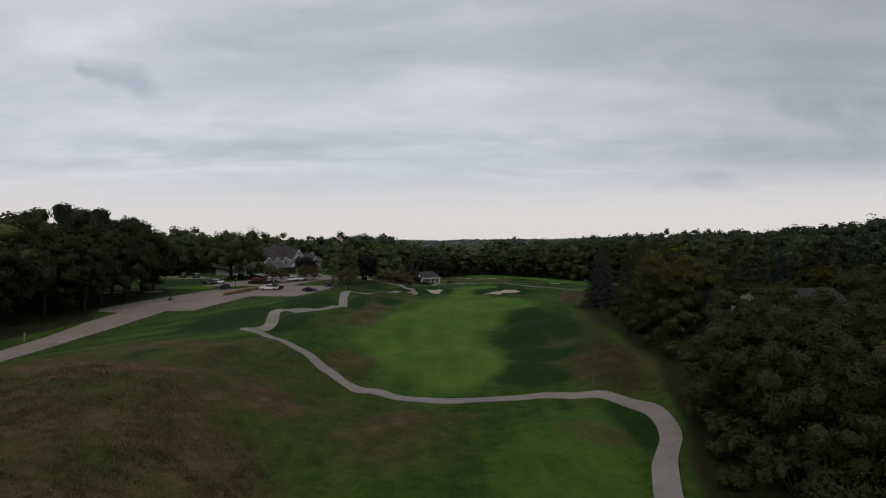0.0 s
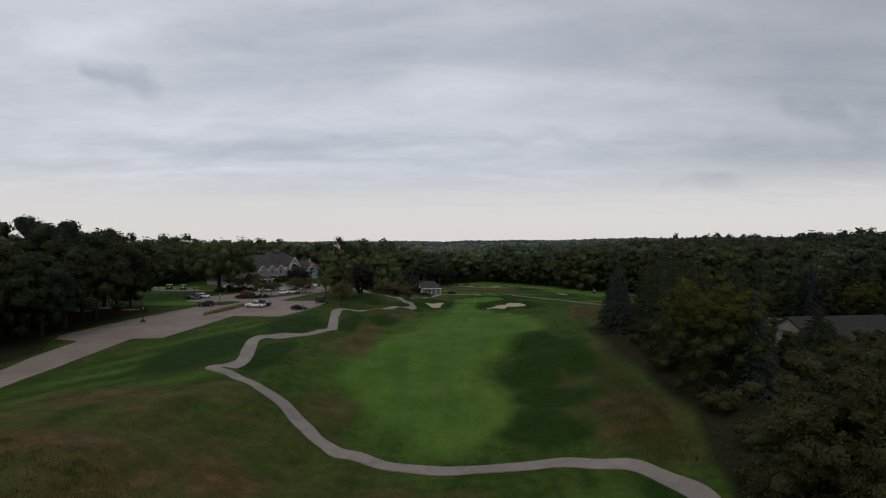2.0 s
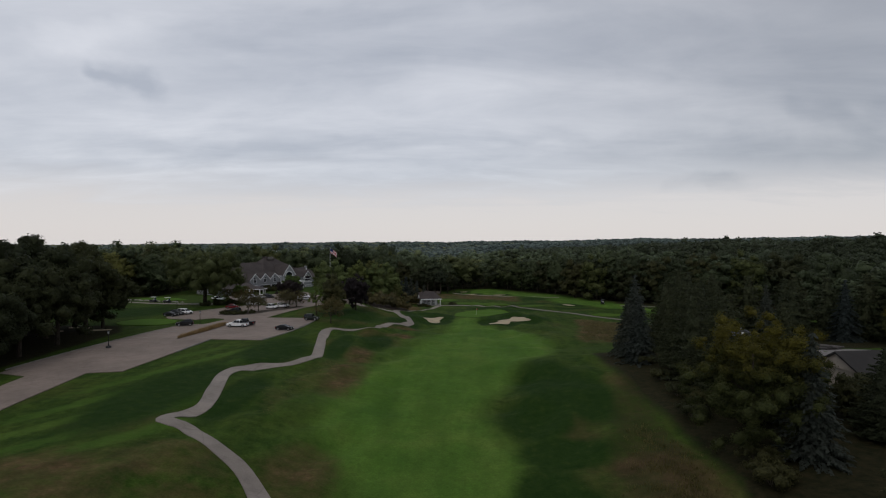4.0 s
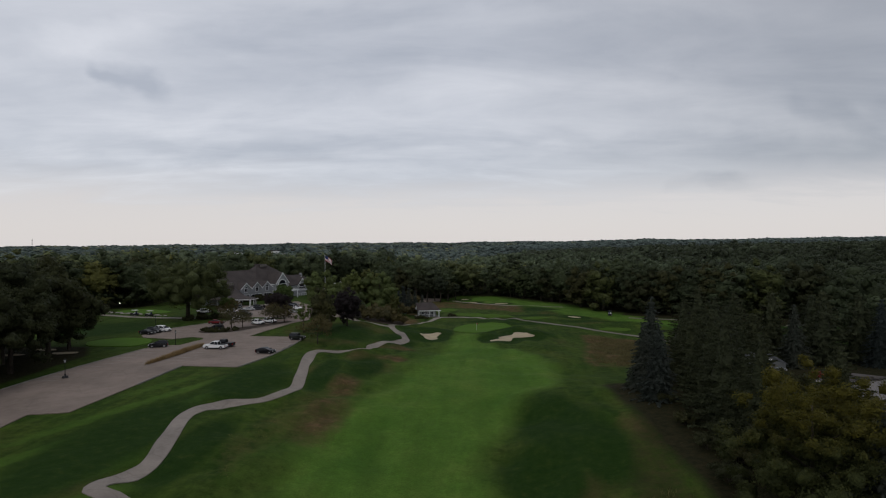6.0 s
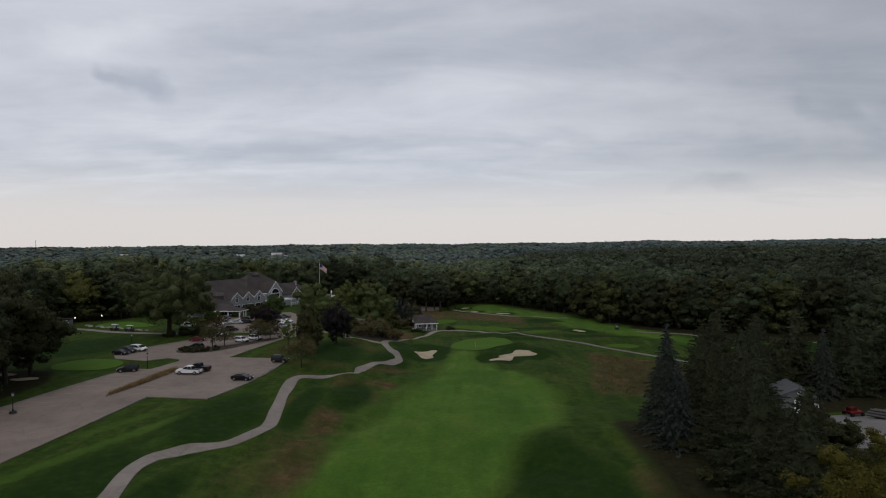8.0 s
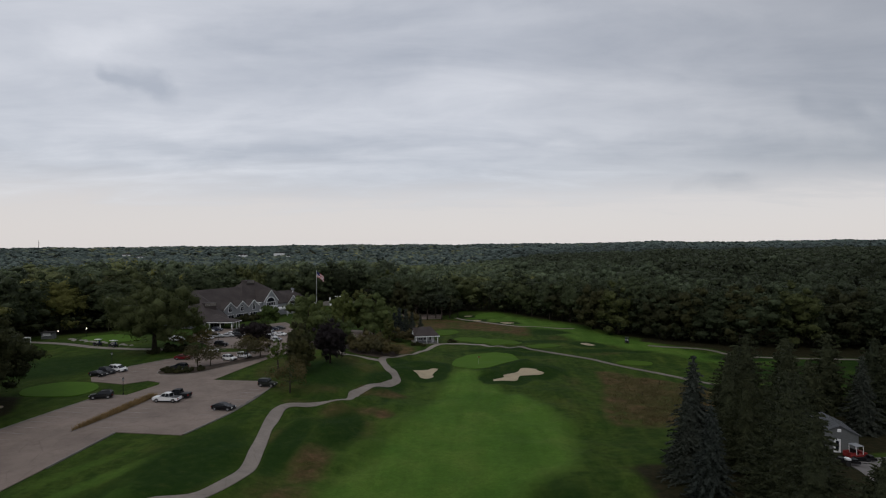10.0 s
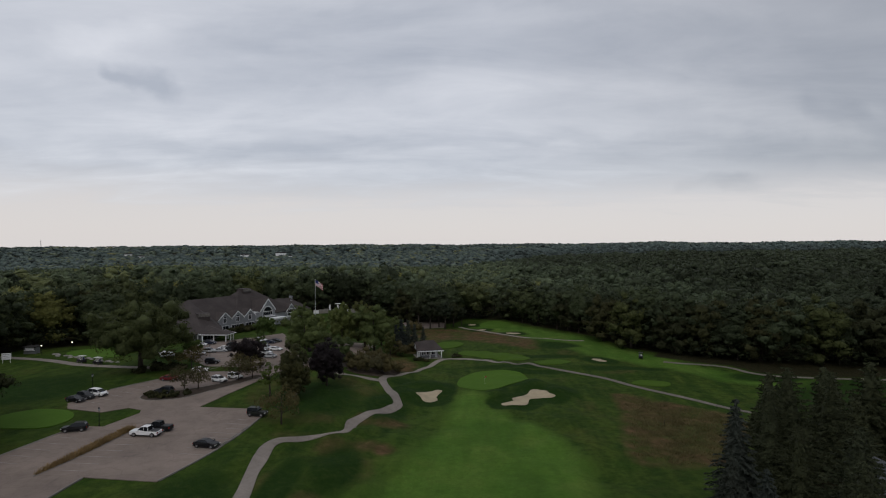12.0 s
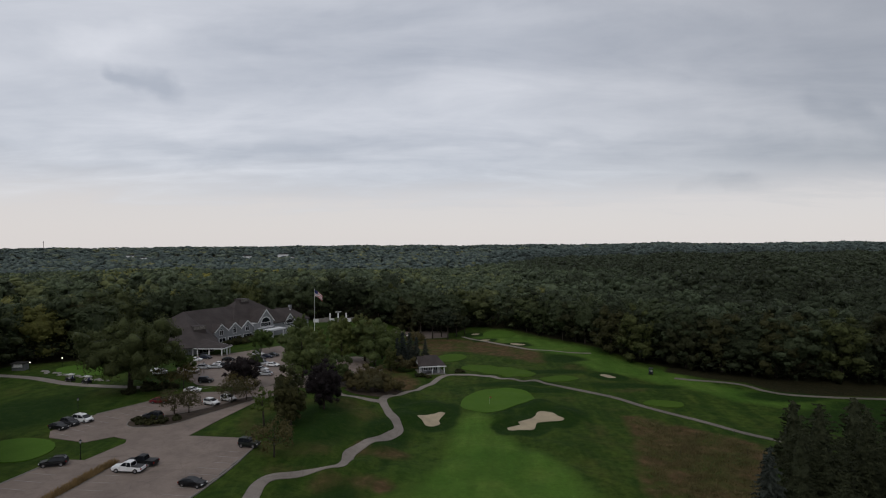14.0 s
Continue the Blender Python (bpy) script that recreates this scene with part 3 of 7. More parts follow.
LEFT_ROUGH = spline([(-45, 26), (-43, 54), (-38.4, 59.5), (-29.3, 58), (-21.5, 57.5), (-15.8, 53), (-12.3, 47.7), (-10, 40), (-10, 26)], True, 4)
SWALE = spline([(-20.2, 71), (-16.2, 78.1), (-8.1, 74.1), (-2, 62.1), (4, 58.2), (1.9, 50.2), (-10.1, 56.1)], True, 3)
SLOPE_ROUGH = spline([(16.1, 66.3), (20.1, 86.1), (26, 96.2), (28.1, 74.4), (25.2, 62.3)], True, 3)
MOUND_ROUGH = spline([(-19.3, 92), (-17.2, 111.5), (-12.3, 133.6), (-16.2, 138), (-22.1, 124.9), (-24.1, 105.4), (-22.3, 93.9)], True, 3)
DRY_LAWN = spline([(-31, 165), (-19, 168), (-18, 182), (-13, 190), (-16, 204), (-26, 201), (-39, 200), (-42, 186)], True, 3)
GARDEN_SLOPE = spline([(-10.7, 255.4), (-5, 281.6), (2.7, 293.8), (20.3, 276.4), (32.2, 267.3), (28.1, 305.2), (12.2, 325.7), (0.5, 331.3), (-15.1, 323.2), (-18.4, 272.1)], True, 4)
YARD = [(54, 113), (53.6, 119), (55.5, 126), (57, 132), (59.5, 135.6), (66, 136), (72, 135), (78, 130), (86, 120), (80, 106), (66, 104), (58, 107)]
CLEARINGS = [[(54, 104), (55, 150), (72, 154), (96, 138), (96, 98), (72, 84), (46, 84), (46, 104)], [(95, 200), (97, 228), (150, 220), (150, 200)]]
COURSE = [(-76, -60), (-75.9, 107), (-87.4, 126.3), (-91.8, 156.1), (-125.8, 164), (-128.1, 234.9), (-112.4, 246.5), (-116.9, 290.3), (-100.7, 328.4), (-76, 360.7), (-39.9, 364), (-15.3, 344.7), (2.3, 348.8), (8, 370),
          (20, 364), (28.5, 352), (37, 330), (49.5, 313), (57.5, 296), (62.5, 267), (70, 255), (77, 246), (85, 241), (96, 233), (124, 228.5), (150, 223), (149.2, 200.2), (96.3, 176.9), (88.4, 150.7), (88.4, 126.8), (62.1, 116.4), (45.9, 108.1), (31.1, 98.3), (30, -60)]


DRIVE = [(-44, -90), (-45.5, 20), (-46.2, 49.4), (-47.1, 65.4), (-49.6, 79.5), (-51.3, 95.4), (-52.7, 109.9), (-47.9, 111), (-47, 125), (-46.3, 140.1), (-35.7, 139), (-33.3, 148.6), (-32.1, 158.6), (-31.8, 169.1),
         (-33.1, 172.6), (-45.8, 173.7), (-43.9, 184.7), (-41.5, 196.8), (-38.3, 205.4), (-31.4, 217.2), (-25, 229.9), (-20.1, 244.1), (-24, 248.4), (-30, 240.2), (-37.2, 225.5), (-44.2, 210.2), (-50, 208), (-57.1, 209.3), (-65, 196.5),
         (-71, 185.8), (-72.9, 175.3), (-70.5, 171.8), (-62.5, 169.6), (-59.1, 172.7), (-55.9, 171.3), (-55.1, 169.4), (-57, 161.3), (-61.2, 161.6), (-63.4, 151.1), (-65.7, 132.7), (-66.7, 117.7), (-65.8, 109.7),
         (-60.4, 107.8), (-58.5, 94.3), (-54.8, 79.4), (-52.1, 65.3), (-51.1, 49.4), (-50.6, 20), (-49, -90)]
CLUB_LOT = [(-86, 252), (-75.5, 228), (-62, 212), (-50, 208.5), (-44.2, 210.7), (-40, 226), (-46, 246), (-55, 266), (-62, 278), (-73, 263)]


CART_PATH = [(6, -70), (8.5, -30), (10.8, 5), (13.2, 26), (15.5, 38), (17.5, 45.2), (19.2, 49), (20.4, 51.4), (21.2, 54), (21.4, 56.5), (21.2, 58.9), (20.5, 61.4), (19.1, 63.6), (17.2, 65.4), (14.8, 66.8), (12, 67.4), (8.5, 67), (4.6, 66.2), (0.3, 65.9), (-3.4, 66.5), (-6.5, 67.6), (-9.5, 69.4), (-11.4, 71.2), (-13, 72.1), (-14.8, 74.7), (-16.7, 77.5), (-18.8, 79.8), (-20.8, 81.6), (-23.3, 83.4), (-26.7, 86.2), (-28.1, 86.5), (-29.6, 87.1), (-29.9, 88.4), (-29.4, 90.2), (-28.7, 92.7), (-28.3, 94.3), (-28.7, 97.2), (-29.8, 101.5), (-31.6, 109), (-31.6, 112.6), (-30.9, 116), (-29.6, 118.2), (-27.2, 119.4), (-24.4, 121.2), (-22.6, 125.6), (-22.8, 131.8), (-23.6, 137.4), (-24.8, 144.6), (-25.5, 150.8)]
CART_PATH_FAR = [(-25.5, 150.8), (-25.6, 154.2), (-24.2, 157.2), (-20.6, 160.8), (-16.4, 163.2), (-15.6, 168), (-15.8, 172.6), (-13.8, 177.4), (-10.4, 185.4), (-9, 189.2), (-10.2, 194),
                 (-12.2, 198.8), (-14.3, 205.2), (-14.9, 209.7), (-13.2, 215.3), (-8.8, 223.4), (-4.9, 232.5), (-2.4, 240.6), (1, 244.8), (9.4, 244), (17.6, 238.3)]
CART_PATH_EAST = [(17.6, 238.3), (32.5, 228.8), (42.4, 221.1), (49.5, 210.4), (58.2, 199.7), (64.1, 190.8), (71.6, 183.1)]
BUNKERS = ([(-5.8, 198.2), (-4.7, 196.7), (-3.7, 194.3), (-2, 194.3), (-0.6, 196.2), (-1, 197.7), (-0.5, 199.8), (0.3, 201.9), (-1.1, 202.2), (-2.1, 201.3), (-3.6, 200.4)],
           [(13.8, 193.9), (14.7, 191.8), (17.4, 192.6), (19.6, 193.9), (20.2, 196), (20.9, 197.7), (23.3, 199.1), (25.9, 199), (27, 199.8), (25.8, 201), (25, 203.4), (23.3, 204.9), (21.6, 204.2), (20.7, 201.6), (19.4, 199.3), (17.5, 197.9), (16.5, 197.3), (16.7, 195.4), (14.8, 194.7)],
           [(8.4, 344.5), (9.9, 347.6), (12.5, 346.7), (11.1, 343.6)], [(11.9, 325.6), (13.6, 327.7), (16.5, 326.8), (14.8, 324.2)], [(24, 311.6), (26.2, 312.6), (30.1, 307.8), (27.1, 306.7)],
           [(45.5, 244.8), (47.3, 245.8), (49.6, 241.9), (47.5, 241.3)])
# outlines of ground by trees whose colour is darkened as tree shade
BELT_SHADE = [(15.5, 20), (17.4, 36), (19.8, 46), (23.0, 54.5), (24.6, 64), (29, 78), (31, 92), (32, 110), (33.4, 128), (37, 140), (46, 152), (58, 156), (62, 140), (58, 128), (57, 112), (60, 102), (60, 28)]
OAK_SHADE = [(-57, 40), (-60, 100), (-68.5, 112), (-70, 150), (-76, 160), (-96, 160), (-96, 40)]
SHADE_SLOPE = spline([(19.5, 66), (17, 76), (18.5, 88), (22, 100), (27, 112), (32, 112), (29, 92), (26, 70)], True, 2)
WOOD_SHADE = [(66, 250), (76, 240), (84, 236), (88, 227), (98, 222.5), (122, 219.5), (150, 216.5), (150, 236), (96, 246), (72, 262)]
LUSH = [  # centre and half-widths of the patches of long dark grass; bunker banks' shade included
    (18, 119, 5, 5), (13.6, 99, 5.4, 8), (15, 88, 6, 5), (12, 76, 6, 4), (-3.5, 207, 6, 2.6), (18.4, 209, 7, 2.4), (-9.5, 199, 3, 6), (1.8, 205, 2.2, 6), (24, 197.5, 5, 2.6), (14.6, 204, 2, 4), (20, 232, 14, 3),
    (19, 56, 2, 8), (18, 112, 6, 15), (21, 106, 4.5, 12), (-11, 186, 5, 12), (-7, 209, 7, 6), (18, 211, 9, 4), (29, 205, 5, 6), (-14, 150, 4, 10), (-26, 100, 3, 12),
    (24, 226, 12, 3), (-20, 140, 2.5, 12), (-30, 130, 6, 14), (-36, 100, 6, 20), (30, 250, 14, 4), (52, 232, 14, 4), (40, 272, 8, 9), (12, 78, 4, 8), (-26, 184, 9, 14), (-88, 186, 12, 14), (118, 212, 30, 9), (92, 200, 14, 12), (88, 222, 12, 6),
]


DRY = [  # centre, half-widths and strength of the browned patches
    (-15.5, 117, 4.5, 12, 0.75), (-15.4, 134, 3.6, 8, 0.7), (-11.6, 150, 4, 7, 0.55), (-16.5, 158, 4, 4, 0.6), (-9, 174.5, 4.6, 3.4, 0.8), (-11.6, 160.5, 2.6, 3.6, 0.7), (-13.4, 81.5, 4.4, 8, 0.75), (18.6, 94, 4.4, 6, 0.6),
    (21.6, 76, 7, 4.5, 0.8), (24, 84, 4, 8, 0.6), (-23.5, 79, 6, 5, 0.6), (-4, 59, 6, 5, 0.65), (-9, 53, 6, 7, 0.6), (1.5, 59.5, 4.5, 4, 0.5), (13.6, 55.5, 4, 3.4, 0.5), (-27, 101, 3, 7, 0.5), (-35, 88, 7, 9, 0.4), (-27.5, 125, 3, 9, 0.45),
    (-24, 160, 5, 5, 0.4), (27, 108, 3.5, 9, 0.5), (50, 226, 9, 3, 0.4), (40, 255, 6, 8, 0.4), (31, 218, 5, 4, 0.35), (-34, 70, 10, 8, 0.7), (-20, 68, 6, 4, 0.5), (-24, 61, 24, 13, 0.55), (-6, 56, 12, 12, 0.5), (-12.5, 232, 4.6, 12, 0.95), (-17, 247, 5, 8, 0.6), (17, 82, 9, 9, 0.55), (23, 97, 5, 12, 0.5), (-22, 142, 2.4, 6, 0.4), (33, 196, 4, 9, 0.35), (-36, 58, 10, 6, 0.85), (-25, 57, 9, 6, 0.8), (-18, 59, 7, 6, 0.75), (-13.6, 62, 5, 4, 0.6), (-27, 76, 5, 4, 0.6), (-21, 72, 4.5, 3, 0.55), (22, 80, 6, 8, 0.9), (15, 53, 4, 3, 0.6), (-13.4, 149.5, 2.6, 4, 0.95), (-8.2, 159.4, 2.4, 3, 0.8), (-15, 133.9, 2.4, 4, 0.9), (-14.2, 175.4, 2.2, 4, 0.8),
]


BANK = [(-46, 62), (-30, 66), (-22, 84), (-31, 96), (-33, 112), (-28, 122), (-26, 140), (-34, 138), (-45, 128), (-46, 108), (-48, 95), (-46, 75)]  # the mown bank below the drive
YARD_BACK = [(55, 138.5), (55, 162), (94, 162), (94, 132), (78, 133), (72, 137), (66, 138)]


def build_ground():
    def lines(dense0, dense1, step, low, high):
        mid = np.arange(dense0, dense1 + step / 2, step)
        grow = step * 1.13 ** np.arange(1, 90)
        up = dense1 + np.cumsum(grow)
        down = dense0 - np.cumsum(grow)
        return np.concatenate([down[down > low][::-1], mid, up[up < high], [high]])

    xs, ys = lines(-90, 80, 1.05, -4600, 4600), lines(38, 270, 1.05, -700, 4900)
    X, Y = np.meshgrid(xs, ys)
    Z = ground(X, Y)
    near = np.exp(-((Y - 60) / 500) ** 2)
    paved = smooth(-3, 0, np.maximum(depth_in(DRIVE, X, Y), depth_in(CLUB_LOT, X, Y)))
    for way in (CART_PATH, CART_PATH_FAR, CART_PATH_EAST):
        line = spline(way, False, 1.0)
        close = (X > -40) & (X < 80) & (Y > 30) & (Y < 260)
        gap = np.full(X.shape, 99.0)
        px, py = X[close], Y[close]
        best = np.full(px.shape, 99.0)
        for lx, ly in line:
            best = np.minimum(best, np.hypot(px - lx, py - ly))
        gap[close] = best
        paved = np.maximum(paved, smooth(3.4, 1.6, gap))
    Z = Z - 0.03 * smooth(2.2, 1.2, gap)
    Z = Z + near * (1 - paved) * 0.06 * np.sin(X * 0.9 + 2 * np.sin(Y * 0.31)) * np.sin(Y * 0.8 + 1.7 * np.sin(X * 0.27))
    n, m = len(ys), len(xs)
    verts = np.stack([X.ravel(), Y.ravel(), Z.ravel()], 1)
    i = (np.arange(n - 1)[:, None] * m + np.arange(m - 1)[None]).ravel()
    quads = np.stack([i, i + 1, i + m + 1, i + m], 1)
    me = array_mesh("ground", verts, np.zeros((0, 3), int), quads, TURF, smooth_shade=True)
    x, y = verts[:, 0], verts[:, 1]
    blend = lambda o, w: smooth(-w, w, depth_in(o, x, y))
    fair = np.maximum.reduce([blend(FAIRWAY, 3.5), 0.42 * smooth(-13, 1, depth_in(FAIRWAY, x, y)) * smooth(5, -3, x), (0.6 + 0.3 * smooth(110, 68, x)) * blend(FAR_FAIRWAY, 3.0), 0.5 * blend(NEAR_TEE, 2.5),
                              0.55 * smooth(-0.3, 0.6, np.sin(1.14 * (0.92 * x - 0.38 * y) + 0.5 * np.sin(y / 9))) * blend(BANK, 4)])
    dry = np.maximum.reduce([1.4 * blend(BROWN_FIELD, 3.0), 0.9 * blend(LEFT_ROUGH, 7), 0.5 * blend(SWALE, 4), 0.6 * blend(SLOPE_ROUGH, 4), 0.5 * blend(MOUND_ROUGH, 3), 1.15 * blend(GARDEN_SLOPE, 4), 0.55 * blend(DRY_LAWN, 3)])
    for lx, ly, rx, ry, much in DRY:
        dry = np.maximum(dry, 1.22 * much * smooth(1.5, 0.3, np.hypot((x - lx) / rx, (y - ly) / ry)))
    # tree shade painted into the turf: woods, belt, oaks, slope, behind the yard
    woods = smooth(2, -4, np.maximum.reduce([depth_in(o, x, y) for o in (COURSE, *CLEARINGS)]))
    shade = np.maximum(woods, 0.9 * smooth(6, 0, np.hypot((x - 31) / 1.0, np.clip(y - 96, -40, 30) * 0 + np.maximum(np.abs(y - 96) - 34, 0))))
    lush_shade = np.zeros_like(fair)
    # ring of long grass round each bunker, also painting the banks' shade
    for o in BUNKERS:
        lush_shade = np.maximum(lush_shade, 1.4 * smooth(-5.2, -1.4, depth_in(o, x, y)))
    for lx, ly, rx, ry in LUSH:
        lush_shade = np.maximum(lush_shade, smooth(1.4, 0.5, np.hypot((x - lx) / rx, (y - ly) / ry)))
    shade = np.maximum.reduce([shade, 0.95 * blend(OAK_SHADE, 2.5), 1.0 * blend(BELT_SHADE, 2.2), 0.85 * blend(WOOD_SHADE, 2.0), 0.85 * blend(YARD_BACK, 1.5), 0.5 * blend(SHADE_SLOPE, 3.0)])
    col = np.stack([fair, dry, shade, lush_shade], 1).astype(np.float32)
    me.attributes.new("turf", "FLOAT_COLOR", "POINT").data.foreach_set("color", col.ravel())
    return tagged(new("ground", me), "rolling golf course turf, mown fairway, rough and dry fescue", "ground", kind="structure")


build_ground()

# ---- ways and paved places ----
for points, w in ((CART_PATH, 1.95), (CART_PATH_FAR, 2.05), ([(-14.3, 206.7), (-17.4, 206.1), (-22.3, 204.5), (-26.4, 206.3), (-30.3, 211.2)], 2.2)):
    tagged(strip("cart_path", points, w, CONCRETE, 0.08, 0.8, 0.03), "pale worn concrete cart path winding through the turf", "path", "cart paths", "structure")
tagged(strip("cart_path", CART_PATH_EAST, 1.5, WORN_PATH, 0.08, 0.8, 0.03), "worn dull cart path past the dry field", "path", "cart paths", "structure")
tagged(strip("cart_path", [(66.5, 241.5), (71, 239.2), (75.4, 237.8), (80, 236), (83.4, 232.6), (85.4, 227.6), (90, 223.6), (99.8, 221), (110, 219.3), (124, 217.5), (147, 215)], 1.7, WORN_PATH), "pale concrete cart path by the woods", "path", "cart paths", "structure")
tagged(strip("cart_path", [(4.3, 336.9), (8.3, 330), (14.2, 323.2), (23.2, 307), (32.1, 292.3), (41.9, 286.1), (51.7, 285)], 1.8, CONCRETE), "pale concrete cart path to the far green", "path", "cart paths", "structure")
tagged(strip("cart_path", [(-138.3, 223.6), (-124.8, 222), (-109.3, 218.6), (-95.6, 212.5), (-83.6, 209.9), (-73.9, 209.2)], 2.6, CONCRETE), "pale cart path past the practice green", "path", "cart paths", "structure")

drive = tagged(draped("car_park", DRIVE, ASPHALT, 0.1, 4.0), "worn grey asphalt drive and car park with faded bays", "car park", kind="structure")
club_lot = tagged(draped("car_park", CLUB_LOT, ASPHALT, 0.09, 4.0), "grey asphalt car park before the clubhouse", "car park", kind="structure")


for points in ([(-66.6, 112), (-66.4, 120), (-65.6, 133), (-64.3, 144), (-63.2, 151.5), (-61.4, 161.4)], [(-46.9, 126), (-46.3, 139.8)], [(-35.6, 139.2), (-33.2, 148.7), (-32, 158.6), (-31.7, 169)], [(-71, 186), (-65, 196.6), (-57.2, 209.2)]):
    k = strip("kerb", points, 0.2, KERB, 0.19, 1.5)
    k.parent = drive


def bay_lines(parent, start, end, count, along, length):
    """Faded bay lines from start to end, each running along a direction."""
    me = None
    for k in range(count):
        f = k / (count - 1)
        x, y = start[0] + (end[0] - start[0]) * f, start[1] + (end[1] - start[1]) * f
        if me is None:
            bm = boxes((0, length, -0.06, 0.06, 0.0, 0.006))
            me = bpy.data.meshes.new("bay_line")
            bm.to_mesh(me)
            bm.free()
            me.materials.append(LINE)
        ob = child("bay_line", me, parent)
        ob.matrix_basis = pose(x, y, float(ground(x, y)) + 0.106, 0, 0, along)


bay_lines(drive, (-33.3, 148.6), (-32.3, 168.1), 9, 172, 4.6)
bay_lines(drive, (-65.2, 128.7), (-61.5, 158.6), 12, -8, 4.6)
bay_lines(drive, (-51.9, 142.4), (-51, 155.5), 6, -3, 4.6)
bay_lines(drive, (-71.4, 174.3), (-65.9, 192.5), 8, -22, 4.6)
bay_lines(club_lot, (-70, 226), (-56, 243), 8, 20, 4.6)
for k in range(3):
    bm = boxes((-0.09, 0.09, 0, 2.2, 0, 0.12))
    bm2 = part("wheel_stop", bm, KERB, drive)
    bm2.matrix_basis = pose(-32.9 + 0.3 * k, 152.6 + 3.6 * k, float(ground(-33.2, 154.6)) + 0.1, 0, 0, -4)


def island(name, outline, mat, lift, label):
    o = spline(outline, True, 1.2)
    ob = tagged(draped(name, o, mat, lift, 2.0, 0.3), label, "traffic island", kind="structure")
    ring = np.vstack([o, o[:1]])
    k = strip("kerb", ring, 0.16, KERB, lift + 0.03, 1.2)
    k.parent = ob
    return ob


ISLAND = [(-61.4, 181.1), (-59.3, 178.2), (-55.1, 178.4), (-51.7, 180.5), (-48.8, 186.1), (-42.8, 197.3), (-42.7, 199.8), (-44.8, 200.2), (-50, 191.5), (-55, 186.4), (-59.6, 184.7)]
island("island", ISLAND, MULCH, 0.14, "raised planted island with kerb in the car park")
MEDIAN = [(-53.4, 140.9), (-52.9, 141.4), (-51.6, 149.5), (-50.8, 160), (-51.2, 160.5), (-52.2, 159.9), (-53, 150.4)]
island("island", MEDIAN, MULCH, 0.14, "narrow planted strip with kerb between the lanes")
island("island", [(-60.9, 204.2), (-53.2, 204.9), (-47.2, 206.1), (-46.7, 208.2), (-52.2, 210), (-60, 210.2)], LAWN, 0.14, "grass island between the two car parks")

for o, lab in (([(3.8, 208.8), (5.3, 218.9), (10.4, 226.6), (16.8, 227.3), (22.2, 222.5), (21.9, 214.4), (16.9, 208.8), (11.6, 203.1), (6.7, 204.4)], "smooth pale putting green with a flagstick"),
               ([(14.6, 337.7), (15, 349.3), (20.9, 355), (26.8, 349.2), (28.9, 337.2), (22.1, 330.5)], "smooth far putting green by the woods"),
               ([(-79.8, 166), (-76, 171.1), (-69.3, 170.4), (-65.5, 166), (-66.2, 161), (-71.1, 159.8), (-76.8, 160.6)], "smooth practice putting green beside the car park"),
               ([(-111.7, 231.5), (-107.4, 240.6), (-99, 236.4), (-91.4, 228.2), (-93.2, 223.1), (-103.2, 222.3)], "smooth bright practice green by the clubhouse")):
    tagged(draped("putting_green", spline(o, True, 1.5), GREEN, 0.12, 2.0, 0.2), lab, "putting green", "putting greens", "structure")
for o in ([(-6.9, 271.5), (-2.1, 284.7), (3.7, 285.9), (5.7, 277.9), (0.9, 268.8)], [(3.9, 255.9), (7.7, 262.5), (19.4, 257.4), (26.7, 248.1), (22.2, 240.5), (10.7, 248.6)], [(26.8, 235.1), (28.1, 240.7), (35, 243.4), (38.1, 239), (34.3, 234.9)],
          [(49, 213.8), (52.3, 217.5), (58.7, 215.2), (56.4, 211.1)]):
    tagged(draped("tee_box", spline(o, True, 1.5), TEE, 0.14, 2.0, 0.2), "level closely mown tee box", "tee box", "tee boxes", "structure")
tagged(draped("planting_bed", spline([(-27.5, 211), (-21, 208.6), (-16.4, 210.5), (-12.6, 217), (-12, 223), (-16.5, 228.5), (-23, 228), (-28, 219)], True, 1.5), MULCH, 0.06, 2.0, 0.2), "dark mulch bed under russet shrubs", "planting bed", kind="structure")
for o in BUNKERS:
    tagged(draped("sand_bunker", spline(o, True, 0.8), SAND, 0.07, 1.2, 0.3), "pale sand bunker cut into the turf", "bunker", "sand bunkers", "structure")
tagged(draped("car_park", [(-26, 326), (-3, 334), (-3, 354), (-14, 358), (-28, 348)], ASPHALT, 0.06, 4.0), "pale paved place beyond the hut under pines", "car park", kind="structure")
tagged(draped("drive", spline([(-37, 212), (-33, 222), (-33.5, 236), (-37, 246), (-31, 262), (-24.6, 262), (-25.6, 250), (-27.6, 236), (-28, 224), (-32, 211)], True, 2.0), ASPHALT, 0.07, 3.0), "pale paved service drive between the trees", "drive", kind="structure")
tagged(draped("gravel_yard", YARD, GRAVEL, 0.05, 3.0), "pale gravel maintenance yard", "yard", kind="structure")

# ---- plants ----
def ico(level):
    bm = bmesh.new()
    bmesh.ops.create_icosphere(bm, subdivisions=level, radius=1.0)
    v = np.array([p.co[:] for p in bm.verts])
    f = np.array([[q.index for q in p.verts] for p in bm.faces])
    bm.free()
    return v, f


ICO1, ICO2 = ico(1), ico(2)


def unit(v):
    return v / (np.linalg.norm(v, axis=-1, keepdims=True) + 1e-9)


